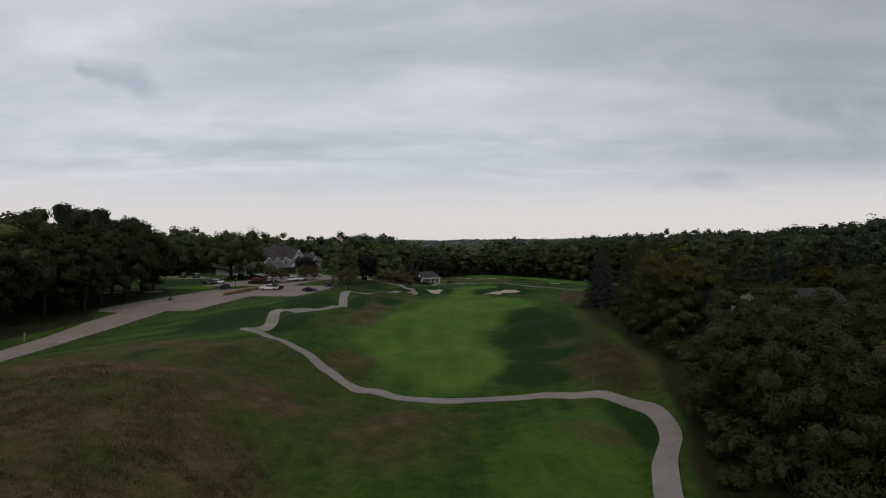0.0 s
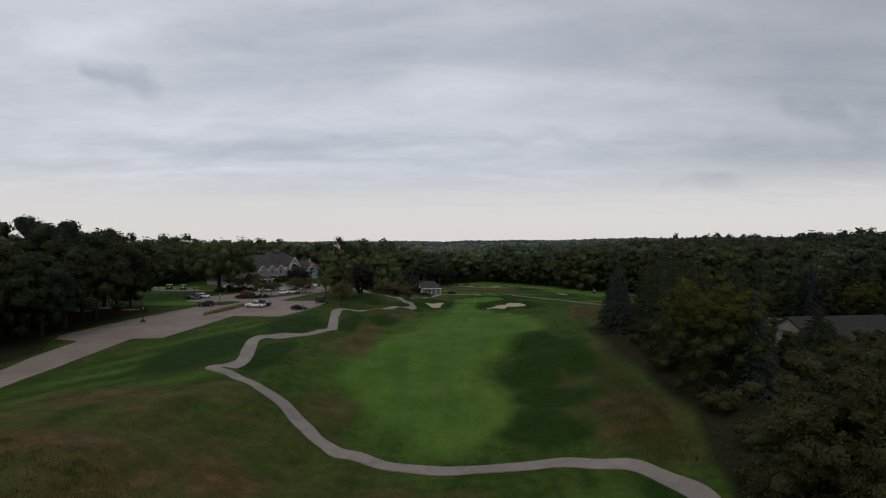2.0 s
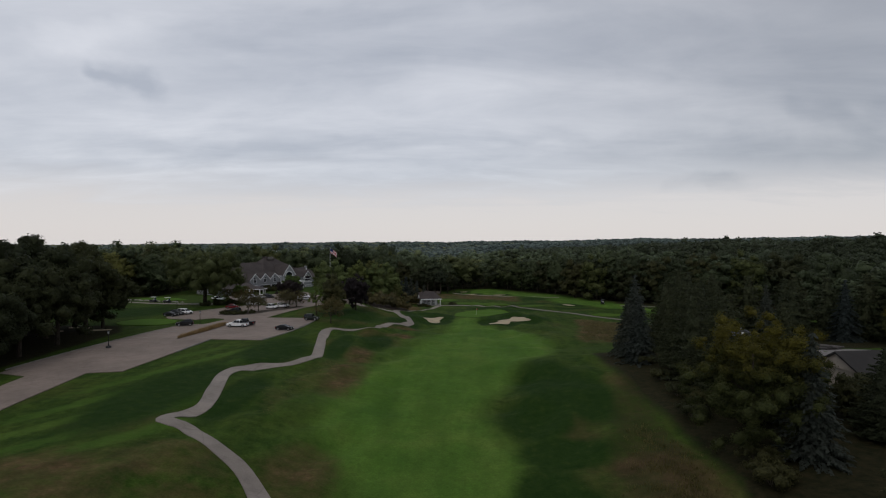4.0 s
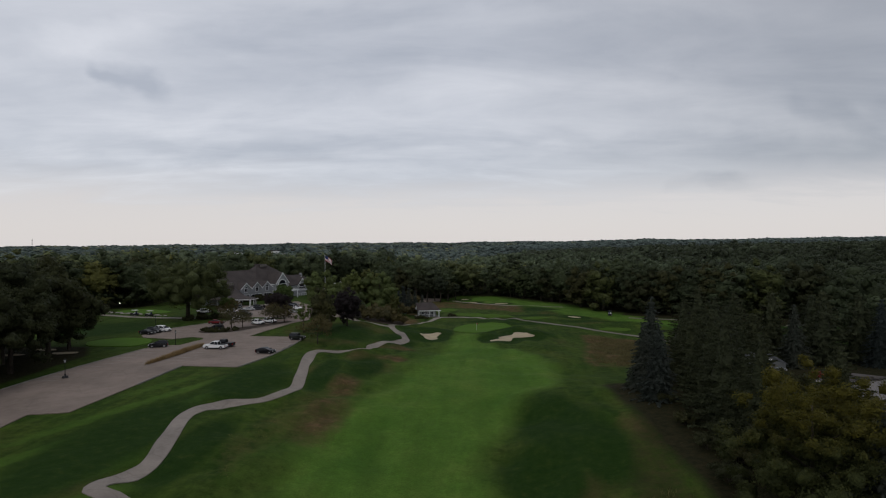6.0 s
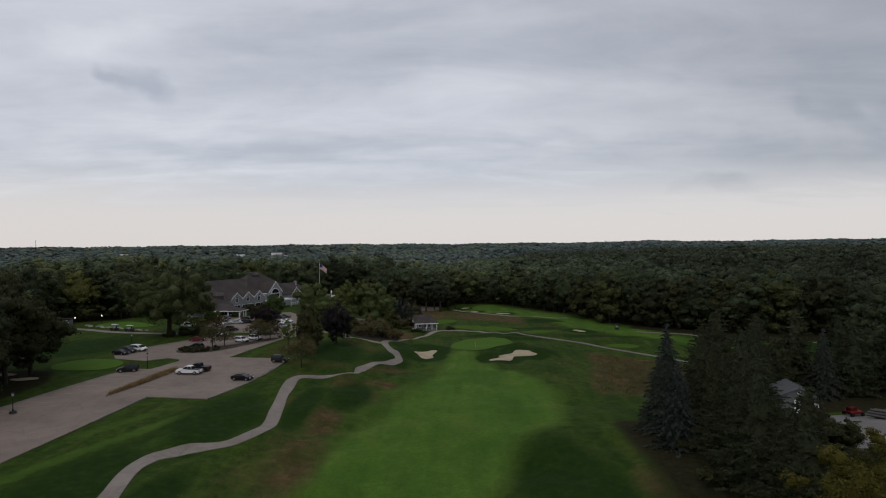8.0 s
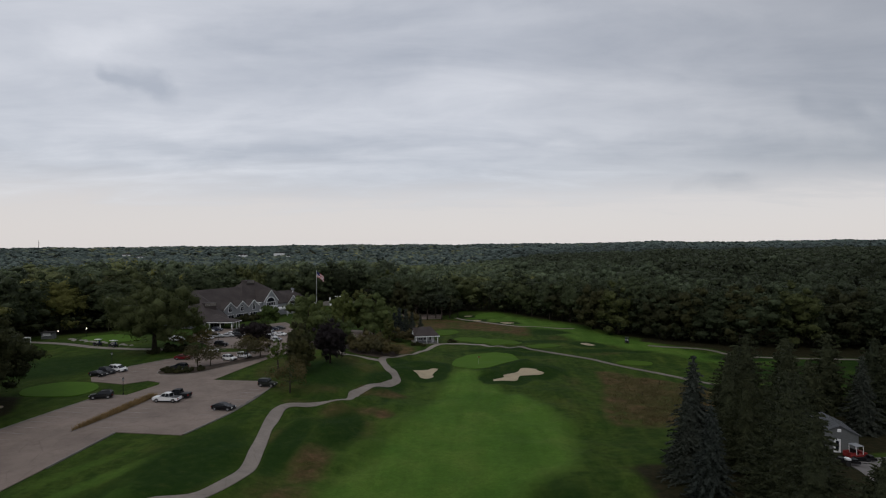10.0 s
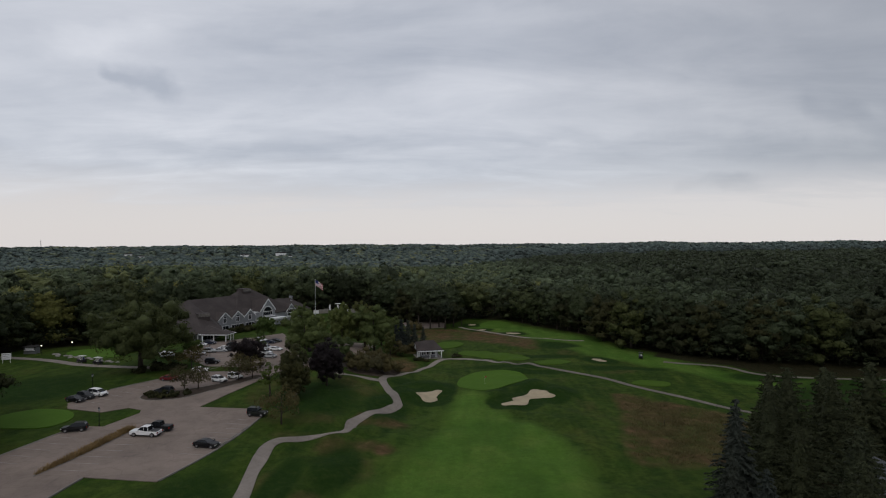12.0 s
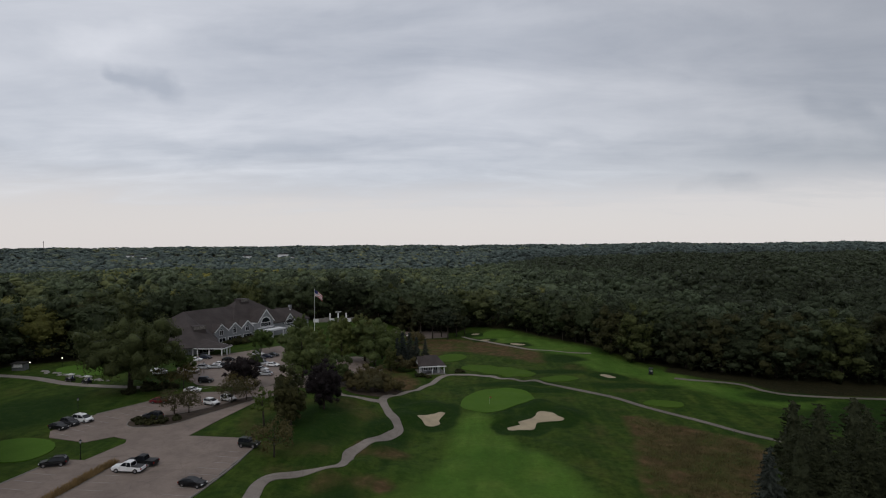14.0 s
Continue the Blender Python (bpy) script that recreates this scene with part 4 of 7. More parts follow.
def cards(rng, centres, normals, size, stretch=1.3, along=None, jitter=0.4):
    """Small leaf clumps: one bent quad at each centre, facing about its normal, its length along a direction if one is given."""
    n = len(centres)
    nm = unit(normals + rng.normal(0, jitter, (n, 3)))
    side = unit(np.cross(nm, rng.normal(0, 1, (n, 3)) if along is None else along + rng.normal(0, 0.25, (n, 3))))
    top = np.cross(nm, side)
    s = size * rng.uniform(0.55, 1.3, (n, 1))
    w, h = side * s * 0.5, top * s * 0.5 * stretch
    bend = nm * s * 0.2
    v = np.stack([centres - w * 0.6 - h, centres + w - h * 0.3 + bend, centres + w * 0.4 + h, centres - w + h * 0.3 - bend], 1).reshape(-1, 3)
    return v, np.arange(n * 4).reshape(n, 4)


def join(parts):
    """Puts (verts, tris, quads) lots together."""
    V, T, Q, at = [], [], [], 0
    for v, t, q in parts:
        V.append(v)
        if len(t):
            T.append(np.asarray(t) + at)
        if len(q):
            Q.append(np.asarray(q) + at)
        at += len(v)
    return np.vstack(V), (np.vstack(T) if T else np.zeros((0, 3), int)), (np.vstack(Q) if Q else np.zeros((0, 4), int))


def crown_arrays(rng, base, height, radius, lumps, leaves, size, core=ICO1, flat=0.85, low=-0.55, big=1.0, sprays=6, fuzz=0.16, heart=0.0):
    """A broad crown from base up: uneven boughs, each with sprays of leaf clumps over it, and gaps between."""
    k = np.arange(lumps) + 0.5
    dz = 1 - (1 - low) * k / lumps
    ang = k * 2.39996 + rng.uniform(0, 6.3)
    ring = np.clip(1 - np.abs(dz) ** 2.7, 0, 1) ** (1 / 2.4)
    d = np.stack([np.cos(ang) * ring, np.sin(ang) * ring, dz], 1) + rng.normal(0, 0.15, (lumps, 3))
    mid = np.array([0, 0, base + height * 0.5])
    reach = rng.uniform(0.25, 0.84, (lumps, 1)) ** 0.8
    c = mid + d * reach * np.array([radius, radius, height * 0.5])
    r = radius * big * rng.uniform(0.2, 0.42, lumps) * (7.0 / lumps) ** 0.12
    lots = []
    if heart:
        v, f = ICO1
        girth = np.array([radius, radius, height * 0.5]) * heart
        lots.append((v * (1 + rng.normal(0, 0.1, (len(v), 1))) * girth + mid, f, []))
        dirs = unit(rng.normal(0, 1, (leaves // 2, 3)) + np.array([0, 0, 0.5]))
        v, f = cards(rng, mid + dirs * girth * rng.uniform(0.9, 1.22, (len(dirs), 1)), dirs, size, 1.3, None, 0.4)
        lots.append((v, [], f))
    for p, q in zip(c, r):
        if core is not None:
            v, f = core
            w = v * (q * 0.68) * (1 + rng.normal(0, 0.26, (len(v), 1))) * rng.uniform(0.7, 1.25, 3) * np.array([1, 1, flat])
            lots.append((w + p, f, []))
        n = max(1, int(leaves * (q / r.mean()) ** 2 / lumps))
        out = unit(p - mid)
        m = max(2, int(sprays * q / r.mean()))
        sd = unit(rng.normal(0, 1, (m, 3)) + out * 0.7 + np.array([0, 0, 0.3]))
        sc = sd * q * rng.uniform(0.55, 0.95, (m, 1))
        sr = q * rng.uniform(0.28, 0.55, m)
        which = rng.integers(0, m, n)
        dirs = unit(rng.normal(0, 1, (n, 3)) + sd[which] * 0.5 + np.array([0, 0, 0.25]))
        off = sc[which] + dirs * sr[which][:, None] * (1 + rng.normal(0, fuzz, (n, 1)))
        skin = rng.random(n) < 0.35
        off[skin] = dirs[skin] * q * rng.uniform(0.66, 1.0, (int(skin.sum()), 1))
        pos = p + off * np.array([1, 1, flat])
        v, f = cards(rng, pos, unit(off) + dirs * 0.4 + np.array([0, 0, 0.15]), size, 1.3, None, 0.28)
        lots.append((v, [], f))
    return join(lots)


def trunk_bm(rng, height, r, limbs, spread):
    bm = bmesh.new()
    lean = Vector((rng.normal(0, 0.02), rng.normal(0, 0.02), 1))
    tube(bm, (0, 0, -0.4), lean * height * 0.45, r * 1.25, r * 0.8, 9)
    tube(bm, lean * height * 0.45, lean * height * 0.85, r * 0.8, r * 0.25, 7)
    for k in range(limbs):
        a = k * 2.4 + rng.uniform(0, 1)
        h = rng.uniform(0.3, 0.6) * height
        q = Vector((math.cos(a) * spread * rng.uniform(0.5, 0.85), math.sin(a) * spread * rng.uniform(0.5, 0.85), h + height * rng.uniform(0.1, 0.25)))
        tube(bm, lean * h, q, r * 0.42, r * 0.1, 6)
    return bm


def broadleaf(name, seed, height, radius, clear, leaf, lumps, leaves, size, label, category="tree", group="", limbs=6, flat=0.85, low=-0.6, girth=0.022, airy=False, big=1.0, fuzz=0.22):
    """A broad tree: tapered trunk with limbs under an uneven crown. It stands at the origin until it is placed."""
    rng = np.random.default_rng(seed)
    t = thing(name, Matrix(), label, category, group)
    part("trunk", trunk_bm(rng, height * 0.9, height * girth, limbs, radius), BARK, t, smooth_shade=True)
    if not airy and lumps < 80:
        lumps, leaves = int(lumps * 1.7), int(leaves * 1.35)
    v, tr, q = crown_arrays(rng, clear, height - clear, radius, lumps, leaves, size, None if airy else ICO2 if leaves > 3000 and lumps < 100 else ICO1, flat, low, big, 6, fuzz)
    child("crown", array_mesh("crown", v, tr, q, leaf), t)
    return t


def conifer(name, seed, height, radius, leaf, rings, boughs, label, group="", category="conifer", droop=0.28, size=0.5, open_low=0.03, power=0.9, ruffle=0.45):
    """A conifer: whorls of drooping boughs, each a tapering row of needle clumps, round a straight trunk."""
    rng = np.random.default_rng(seed)
    t = thing(name, Matrix(), label, category, group)
    part("trunk", tube(bmesh.new(), (0, 0, -0.4), (0, 0, height * 0.97), height * 0.018, 0.02, 8), BARK, t, smooth_shade=True)
    C, D, A = [], [], []
    for k in range(rings):
        f = open_low + (1 - open_low) * (k + rng.uniform(-0.3, 0.3)) / rings
        f = min(max(f, open_low), 0.985)
        reach = radius * (1 - f) ** power * rng.uniform(0.82, 1.1) + 0.12
        n = max(5, int(boughs * (0.35 + 0.65 * (1 - f))))
        for b in range(n):
            a = 6.2832 * (b + rng.uniform(-0.4, 0.4)) / n + k * 1.1
            length = reach * rng.uniform(0.5, 1.22)
            m = max(4, int(length / (size * 0.42)))
            s = ((np.arange(m) + rng.uniform(0.2, 0.9)) / m) ** 0.75
            out = np.array([math.cos(a), math.sin(a), 0])
            across = np.array([-math.sin(a), math.cos(a), 0])
            z = height * f + length * (0.12 * s - droop * s ** 1.6)
            fan = rng.uniform(-0.22, 0.22, m) * length * (1.1 - s)
            p = out[None] * (length * s)[:, None] + across[None] * fan[:, None] + np.array([0, 0, 1.0]) * z[:, None]
            C.append(p + rng.normal(0, 0.12 * size, p.shape))
            D.append(np.repeat((out * 0.45 + np.array([0, 0, 0.8]))[None], m, 0))
            A.append(out[None] + across[None] * np.sign(fan)[:, None] * 0.5 + np.array([0, 0, 1.0]) * (0.12 - 1.2 * droop * s)[:, None])
    v, q = cards(rng, np.vstack(C), np.vstack(D), size, 2.9, np.vstack(A), ruffle)
    lots = [(v, [], q)]
    seg = 9
    for k in range(7):
        f0, f1 = open_low + 0.02 + (0.95 - open_low) * k / 7, open_low + 0.02 + (0.95 - open_low) * (k + 1) / 7
        r0, r1 = radius * 0.52 * (1 - f0) ** power, radius * 0.38 * (1 - f1) ** power
        a = np.arange(seg) * 6.2832 / seg + k
        low = np.stack([np.cos(a) * r0, np.sin(a) * r0, np.full(seg, height * f0 - 0.2)], 1) * rng.uniform(0.85, 1.1, (seg, 1)) ** np.array([1, 1, 0])
        top = np.stack([np.cos(a) * r1, np.sin(a) * r1, np.full(seg, height * f1)], 1)
        j = np.arange(seg)
        jj = (j + 1) % seg
        lots.append((np.vstack([low, top]), np.vstack([np.stack([j, jj, jj + seg], 1), np.stack([j, jj + seg, j + seg], 1)]), []))
    v, tr, q = join(lots)
    child("crown", array_mesh("crown", v, tr, q, leaf), t)
    return t


def shrub(name, seed, height, radius, leaf, label, group="", leaves=1000, size=0.28):
    rng = np.random.default_rng(seed)
    t = thing(name, Matrix(), label, "shrub", group)
    v, tr, q = crown_arrays(rng, -0.1, height, radius, 14, leaves, size, ICO1, 0.9, -0.4, fuzz=0.35)
    child("crown", array_mesh("crown", v, tr, q, leaf), t)
    bm = bmesh.new()
    for k in range(5):
        a = k * 1.26
        tube(bm, (0.1 * math.cos(a), 0.1 * math.sin(a), -0.2), (radius * 0.5 * math.cos(a), radius * 0.5 * math.sin(a), height * 0.6), 0.05, 0.02, 5)
    part("stem", bm, BARK, t)
    return t


def stand(t, x, y, turn=0.0, scale=1.0, sink=0.05):
    t.matrix_world = pose(x, y, float(ground(x, y)) - sink, 0, 0, turn) @ Matrix.Scale(scale, 4)
    return t


def again(t, x, y, turn=0.0, scale=1.0, label=""):
    """A copy of a plant at another place."""
    c = copy_thing(t, Matrix())
    stand(c, x, y, turn, scale)
    return tagged(c, label)


# the row of oaks beyond the drive
oak_a = stand(broadleaf("oak_tree", 11, 19.6, 8.6, 1.4, TALL_OAK, 84, 13000, 0.36, "tall dark green oak at the edge of the drive", group="oaks by the drive", limbs=8, low=-0.85, big=0.92), -77.6, 149.1, 0, 0.95)
oak_b = stand(broadleaf("oak_tree", 12, 20.4, 9.2, 1.6, TALL_OAK, 88, 13500, 0.36, "tall dark green oak at the edge of the drive", group="oaks by the drive", limbs=8, low=-0.85, big=0.92), -83.5, 132.4, 40, 1.0)
for k, (x, y, s) in enumerate(((-78.4, 156.6, 0.7), (-81, 141.5, 0.9), (-87.7, 144.2, 1.0), (-79.5, 124.5, 0.93), (-78.9, 115, 0.84), (-87.8, 118.8, 0.9), (-71.9, 104.1, 0.76), (-79.8, 100.9, 0.78), (-70.6, 91.6, 0.7),
                               (-77.7, 85.2, 0.72), (-67.7, 77.2, 0.64), (-93.3, 130.2, 0.88), (-95.5, 110.7, 0.86), (-86, 158.3, 0.85), (-73.6, 134, 0.8), (-72.4, 122.5, 0.78), (-69.5, 112, 0.7))):
    again((oak_a, oak_b)[k % 2], x, y, 47 * k, s * (1.0 if y < 128 else 1.08))
# the large oak on the lawn and the trees of the car park
stand(broadleaf("oak_tree", 21, 17.4, 12.2, 2.4, RIM_LEAF, 130, 21000, 0.3, "large spreading oak on the lawn by the car park", limbs=9, low=-0.8, flat=0.95, big=0.8, girth=0.032), -75.4, 205.7)
elm = stand(broadleaf("shade_tree", 22, 13.4, 6.3, 0.9, ELM, 30, 4400, 0.34, "dark green shade tree beside the car park", group="car park trees", low=-0.8), -37.3, 219)
tall_elm = stand(broadleaf("shade_tree", 52, 16.4, 5.2, 0.3, ELM, 52, 7400, 0.3, "tall dark green tree by the clubhouse drive", group="trees by the clubhouse drive", low=-1.0, big=0.84, flat=1.0), -33.6, 250, 0, 0.86)
olive = stand(broadleaf("shade_tree", 53, 16.2, 4.6, 0.2, OLIVE, 56, 7000, 0.3, "tall olive-green tree behind the drive", group="trees by the clubhouse drive", low=-1.0, big=0.82, flat=1.0), -27.2, 255)
for t, x, y, s, r in ((elm, -23.4, 251, 1.06, 10), (elm, -27.2, 214.6, 0.56, 200), (tall_elm, -56, 283, 0.68, 60), (elm, -40.8, 239, 0.62, 240), (tall_elm, -23.4, 268, 0.7, 120), (elm, -35.4, 232, 0.5, 77), (olive, -17.6, 246, 0.5, 30), (elm, -46, 268, 0.6, 5), (elm, -41, 282, 0.6, 50), (tall_elm, -36, 271, 0.5, 150), (elm, -30, 290, 0.62, 260), (elm, -46.5, 300, 0.55, 310), (elm, -22, 300, 0.6, 100)):
    again(t, x, y, r, s)
stand(broadleaf("copper_beech", 23, 10.2, 4.1, 0.8, PURPLE, 78, 11000, 0.17, "dense dark purple copper beech on the lawn", low=-1.0, big=0.92, flat=1.0, fuzz=0.2), -25.3, 191.9)
stand(broadleaf("plum_tree", 24, 8.6, 4.3, 0.7, PURPLE, 44, 5200, 0.22, "dark purple plum tree between the car parks", low=-0.8, big=0.82, fuzz=0.45), -49.2, 208.1)
crab = stand(broadleaf("crab_apple", 25, 5.2, 3.6, 1.0, RUST, 20, 1700, 0.19, "small russet crab apple with open twigs", group="small trees of the island", limbs=11, airy=True), -55.0, 186.6)
for x, y, s in ((-52.4, 187.6, 0.92), (-46.5, 195.2, 1.05), (-44.2, 197.7, 0.95), (-49, 204.1, 0.9), (-27.0, 164.6, 1.2), (-63.8, 208.6, 1.05), (-68.8, 209.4, 0.9)):
    again(crab, x, y, x * 37, s)
young = stand(broadleaf("young_tree", 26, 8.2, 2.2, 1.4, MAPLE, 18, 1700, 0.2, "slim young light green tree on the lawn", airy=True), -33.9, 179.6)
lime_tree = stand(broadleaf("young_tree", 27, 6.6, 3.1, 1.2, MAPLE, 16, 1500, 0.4, "light green tree at the clubhouse entrance"), -63.6, 262, 0, 1.25)
again(young, -52.4, 226, 70, 0.95, "slim olive-green tree in the upper car park")
again(lime_tree, -70.2, 221.9, 40, 0.85, "light green tree in the upper car park")
yew = stand(broadleaf("dark_tree", 28, 9.6, 2.7, 0.5, OAK, 26, 3200, 0.24, "dense dark green tree on the lawn by the car park", group="dark trees of the lawn", low=-0.95, big=1.05, flat=1.0), -28.7, 179.7)
again(yew, -30.4, 183.6, 80, 1.12)
# shrubs by the hut and the paths
rust_bush = stand(shrub("shrub", 31, 4.2, 3.6, RUST, "russet shrub on the bank by the path", "russet shrubs", 1500, 0.24), -18.3, 212.6)
for x, y, s in ((-21.9, 211, 0.9), (-24.9, 214.9, 0.95), (-15.4, 216.2, 0.85), (-12.6, 221.3, 0.7), (-17.7, 220.1, 1.05), (-21.1, 226, 1.0), (-9.7, 255.4, 0.9), (-14.4, 250.7, 1.1)):
    again(rust_bush, x, y, x * 53, s)
low_bush = stand(shrub("shrub", 32, 1.1, 1.0, OAK, "low clipped green shrub", "low shrubs"), -7.5, 241.5)
for x, y, s in ((-8.8, 242.9, 1.1), (-5.9, 240.5, 0.8), (2.6, 248.3, 0.9), (3.9, 248.9, 0.9), (-58.3, 180.3, 0.9), (-56.4, 179.8, 1.0), (-59.9, 181.7, 1.0), (-54.4, 180.9, 1.0), (-57, 183.3, 1.2), (-52.7, 182.9, 0.9),
                (-73.8, 202.7, 1.3), (-70.9, 205.3, 1.5), (-68.6, 206.9, 1.4), (-66.6, 208, 1.4), (-72.5, 208.3, 1.5)):
    again(low_bush, x, y, x * 71, s)
for k in range(11):
    s, d = -1.5 + 1.75 * k, -3.2 - 0.5 * (k % 2)
    again(low_bush, -84.66 + 0.4274 * s - 0.9041 * d, 277.91 + 0.9041 * s + 0.4274 * d, 50 * k, 1.5 + 0.3 * (k % 3), "dark green hedge shrub before the clubhouse")
hut_spruce = stand(conifer("spruce", 33, 9.4, 2.3, SPRUCE, 22, 13, "grey-green spruce behind the hut", "spruces by the hut", size=0.3), -11.3, 263.3)
for x, y, s in ((-14.1, 269.3, 1.1), (-8.9, 273.4, 0.8), (-17.4, 260.1, 1.0), (-15.8, 262.6, 1.2)):
    again(hut_spruce, x, y, x * 31, s)
far_pine = stand(broadleaf("pine_tree", 34, 13, 3.8, 3.6, PINE, 16, 1200, 0.6, "tall pine with bare trunk before the woods", group="far pines"), -9.3, 330.9)
for x, y, s in ((-5.4, 335.1, 0.95), (-2.4, 329.2, 1.0), (1.4, 337.3, 0.9), (5.3, 342.9, 0.7), (-15.2, 336.7, 1.1)):
    again(far_pine, x, y, x * 91, s)
again(rust_bush, -15.1, 315.7, 20, 1.2, "rust-coloured tree before the clubhouse terrace")
again(rust_bush, -20, 312.1, 90, 1.0, "rust-coloured tree before the clubhouse terrace")

# the right-hand belt of spruces, pines and broad trees
blue = stand(conifer("blue_spruce", 41, 15.2, 4.3, SPRUCE, 34, 19, "tall blue spruce at the edge of the fairway", "blue spruces", size=0.2), 37, 132.7, 0, 0.97)
for x, y, r, s, lab in ((33.2, 118.5, 130, 0.74, "blue spruce at the edge of the fairway"), (33.4, 126, 220, 0.7, ""), (36.6, 79, 70, 0.82, "blue spruce before the low house"),
                        (70.7, 149.4, 50, 0.84, "blue spruce beyond the yard"), (87.2, 148.6, 10, 0.9, "blue spruce beyond the yard")):
    again(blue, x, y, r, s, lab)
dark = stand(conifer("pine_tree", 42, 15.0, 5.4, PINE, 30, 16, "dark green pine in the belt beside the course", "pines of the belt", size=0.18, droop=0.02, power=0.72, ruffle=0.75), 40.5, 117)
dark_far = stand(conifer("pine_tree", 45, 15.4, 5.6, PINE, 20, 12, "dark green pine behind the maintenance yard", "pines of the belt", size=0.36, droop=0.02, power=0.7, ruffle=0.75), 93, 150)
for x, y, s in ((38.0, 112.4, 0.92), (45.6, 124, 0.9), (44, 108.4, 0.36), (36.6, 105.4, 0.95), (36.8, 97.6, 0.9), (42.4, 100.4, 0.42), (42, 128.4, 0.8), (47.4, 145, 0.95), (51.1, 147.4, 1.12), (59.7, 151, 1.03),  (41, 91.4, 0.9), (46.8, 83.4, 0.66), (50.4, 86.8, 0.5)):
    again(dark, x, y, x * 67, s)
for x, y, s in ((66, 163, 0.95), (75, 165, 1.0), (83, 164, 0.95), (88, 156, 0.95), (61, 171, 0.8), (66, 156, 0.7), (78, 152, 0.9), (82, 158, 1.0),
                (94, 138, 1.05), (92, 126, 1.0), (97, 118, 1.05), (90, 108, 1.0), (64.6, 153, 0.7)):
    again(dark_far, x, y, x * 67, s)
turning = stand(broadleaf("turning_tree", 43, 15.0, 6.9, -0.6, YELLOW, 200, 56000, 0.125, "broad tree with leaves turning yellow at its top", low=-0.9, girth=0.013, big=0.56, fuzz=0.5), 32.6, 82, 0, 0.96)
again(turning, 39.6, 89.4, 130, 0.78)
again(turning, 90, 135.5, 210, 0.6, "yellowing tree behind the low house")
near_oak = stand(broadleaf("broad_tree", 44, 12.6, 7.4, 0.2, OAK, 200, 56000, 0.13, "broad dark green tree beside the cart path", group="broad trees of the belt", low=-0.9, big=0.56, fuzz=0.45), 28.4, 49.5)
for x, y, s, r in ((36.6, 46.3, 1.05, 80), (36, 60.5, 0.76, 170), (28.8, 38.5, 0.98, 300), (46, 55, 1.05, 260)):
    again(near_oak, x, y, r, s)
far_oak = stand(broadleaf("broad_tree", 46, 12.8, 7.2, 0.2, OAK, 44, 5600, 0.4, "broad dark green tree behind the belt", group="broad trees of the belt", low=-0.9), 46.4, 66, 0, 0.6)
for x, y, s, r in ((49.6, 113.4, 0.4, 200), (48.9, 90.2, 0.42, 60), (53, 89.4, 0.42, 160), (57.6, 88.6, 0.45, 250), (49, 104.6, 0.4, 120),  (58, 61, 0.9, 120), (57, 72, 0.6, 190), (66.6, 70.6, 0.7, 15), (70, 82, 0.6, 222), (84, 82, 0.9, 77), (88, 98, 0.8, 140), (100, 100, 0.95, 10), (104, 120, 1.0, 200), (38, 34, 1.1, 45)):
    again(far_oak, x, y, r, s)
scrub = stand(shrub("shrub", 47, 2.2, 2.0, OAK, "dark undergrowth shrub at the foot of the belt", "undergrowth of the belt", 1900, 0.13), 31.2, 92.6)
for x, y, s in ((21.3, 41.6, 0.7), (22.6, 46.8, 0.65), (24.6, 51.4, 0.7), (20.2, 36.4, 0.8), (26.2, 55.2, 0.75), (24.0, 44, 1.5), (24.6, 49, 1.3), (24.4, 39.4, 1.6), (24.6, 53.6, 1.2), (26.2, 57.4, 1.3), (25.4, 35.6, 1.6), (32.4, 100.5, 1.0), (32.8, 108, 0.9), (30.6, 74.8, 1.1), (29.8, 65, 1.2), (27, 60.4, 0.9), (33.6, 117, 0.8), (29.4, 57.6, 1.3), (31.6, 79, 1.0), (36.6, 89.5, 1.3), (33.4, 95.8, 1.2), (38, 109.6, 1.1)):
    again(scrub, x, y, x * 47, s)


# single large trees that stand out at the edge of the woods
rim_tree = stand(broadleaf("broad_tree", 61, 18.5, 7.4, -0.4, RIM_LEAF, 46, 5200, 0.42, "large olive-green tree at the edge of the far woods", group="trees at the edge of the woods", low=-0.95, big=0.95), 64.5, 268)
rim_dark = stand(broadleaf("broad_tree", 62, 18, 7.0, -0.4, OAK, 46, 5200, 0.42, "large dark green tree at the edge of the far woods", group="trees at the edge of the woods", low=-0.95, big=0.95), 75.5, 256)
for t, x, y, s, r in ((rim_dark, 59, 285, 1.0, 70), (rim_dark, 52, 315, 0.95, 140), (rim_tree, 41, 334, 0.8, 200), (rim_dark, 84, 250, 1.05, 260), (rim_dark, 96, 242, 1.1, 310), (rim_tree, 112, 238, 1.05, 20), (rim_dark, -22, 352, 1.0, 33), (rim_tree, -33, 372, 1.05, 99),
                      (rim_dark, 126, 236, 1.1, 150), (rim_dark, 30, 358, 0.85, 240), (rim_tree, -133, 246, 1.05, 12), (rim_dark, -125, 262, 1.1, 60), (rim_dark, -140, 232, 1.0, 118)):
    again(t, x, y, r, s)

# ---- the woods ----
def templates(count, lumps, leaves, size, seed, tall=1.0, low=-0.1, big=1.25, sprays=3, base=0.2, heart=0.0):
    """Crowns one metre high, to be scaled; those deep in the woods show their tops alone."""
    made = []
    for k in range(count):
        rng = np.random.default_rng(seed + k)
        made.append(crown_arrays(rng, base, (1 - base) * tall, 0.34 * rng.uniform(0.8, 1.2), lumps, leaves, size, ICO1, 0.85, low, big, sprays, heart=heart))
    return made


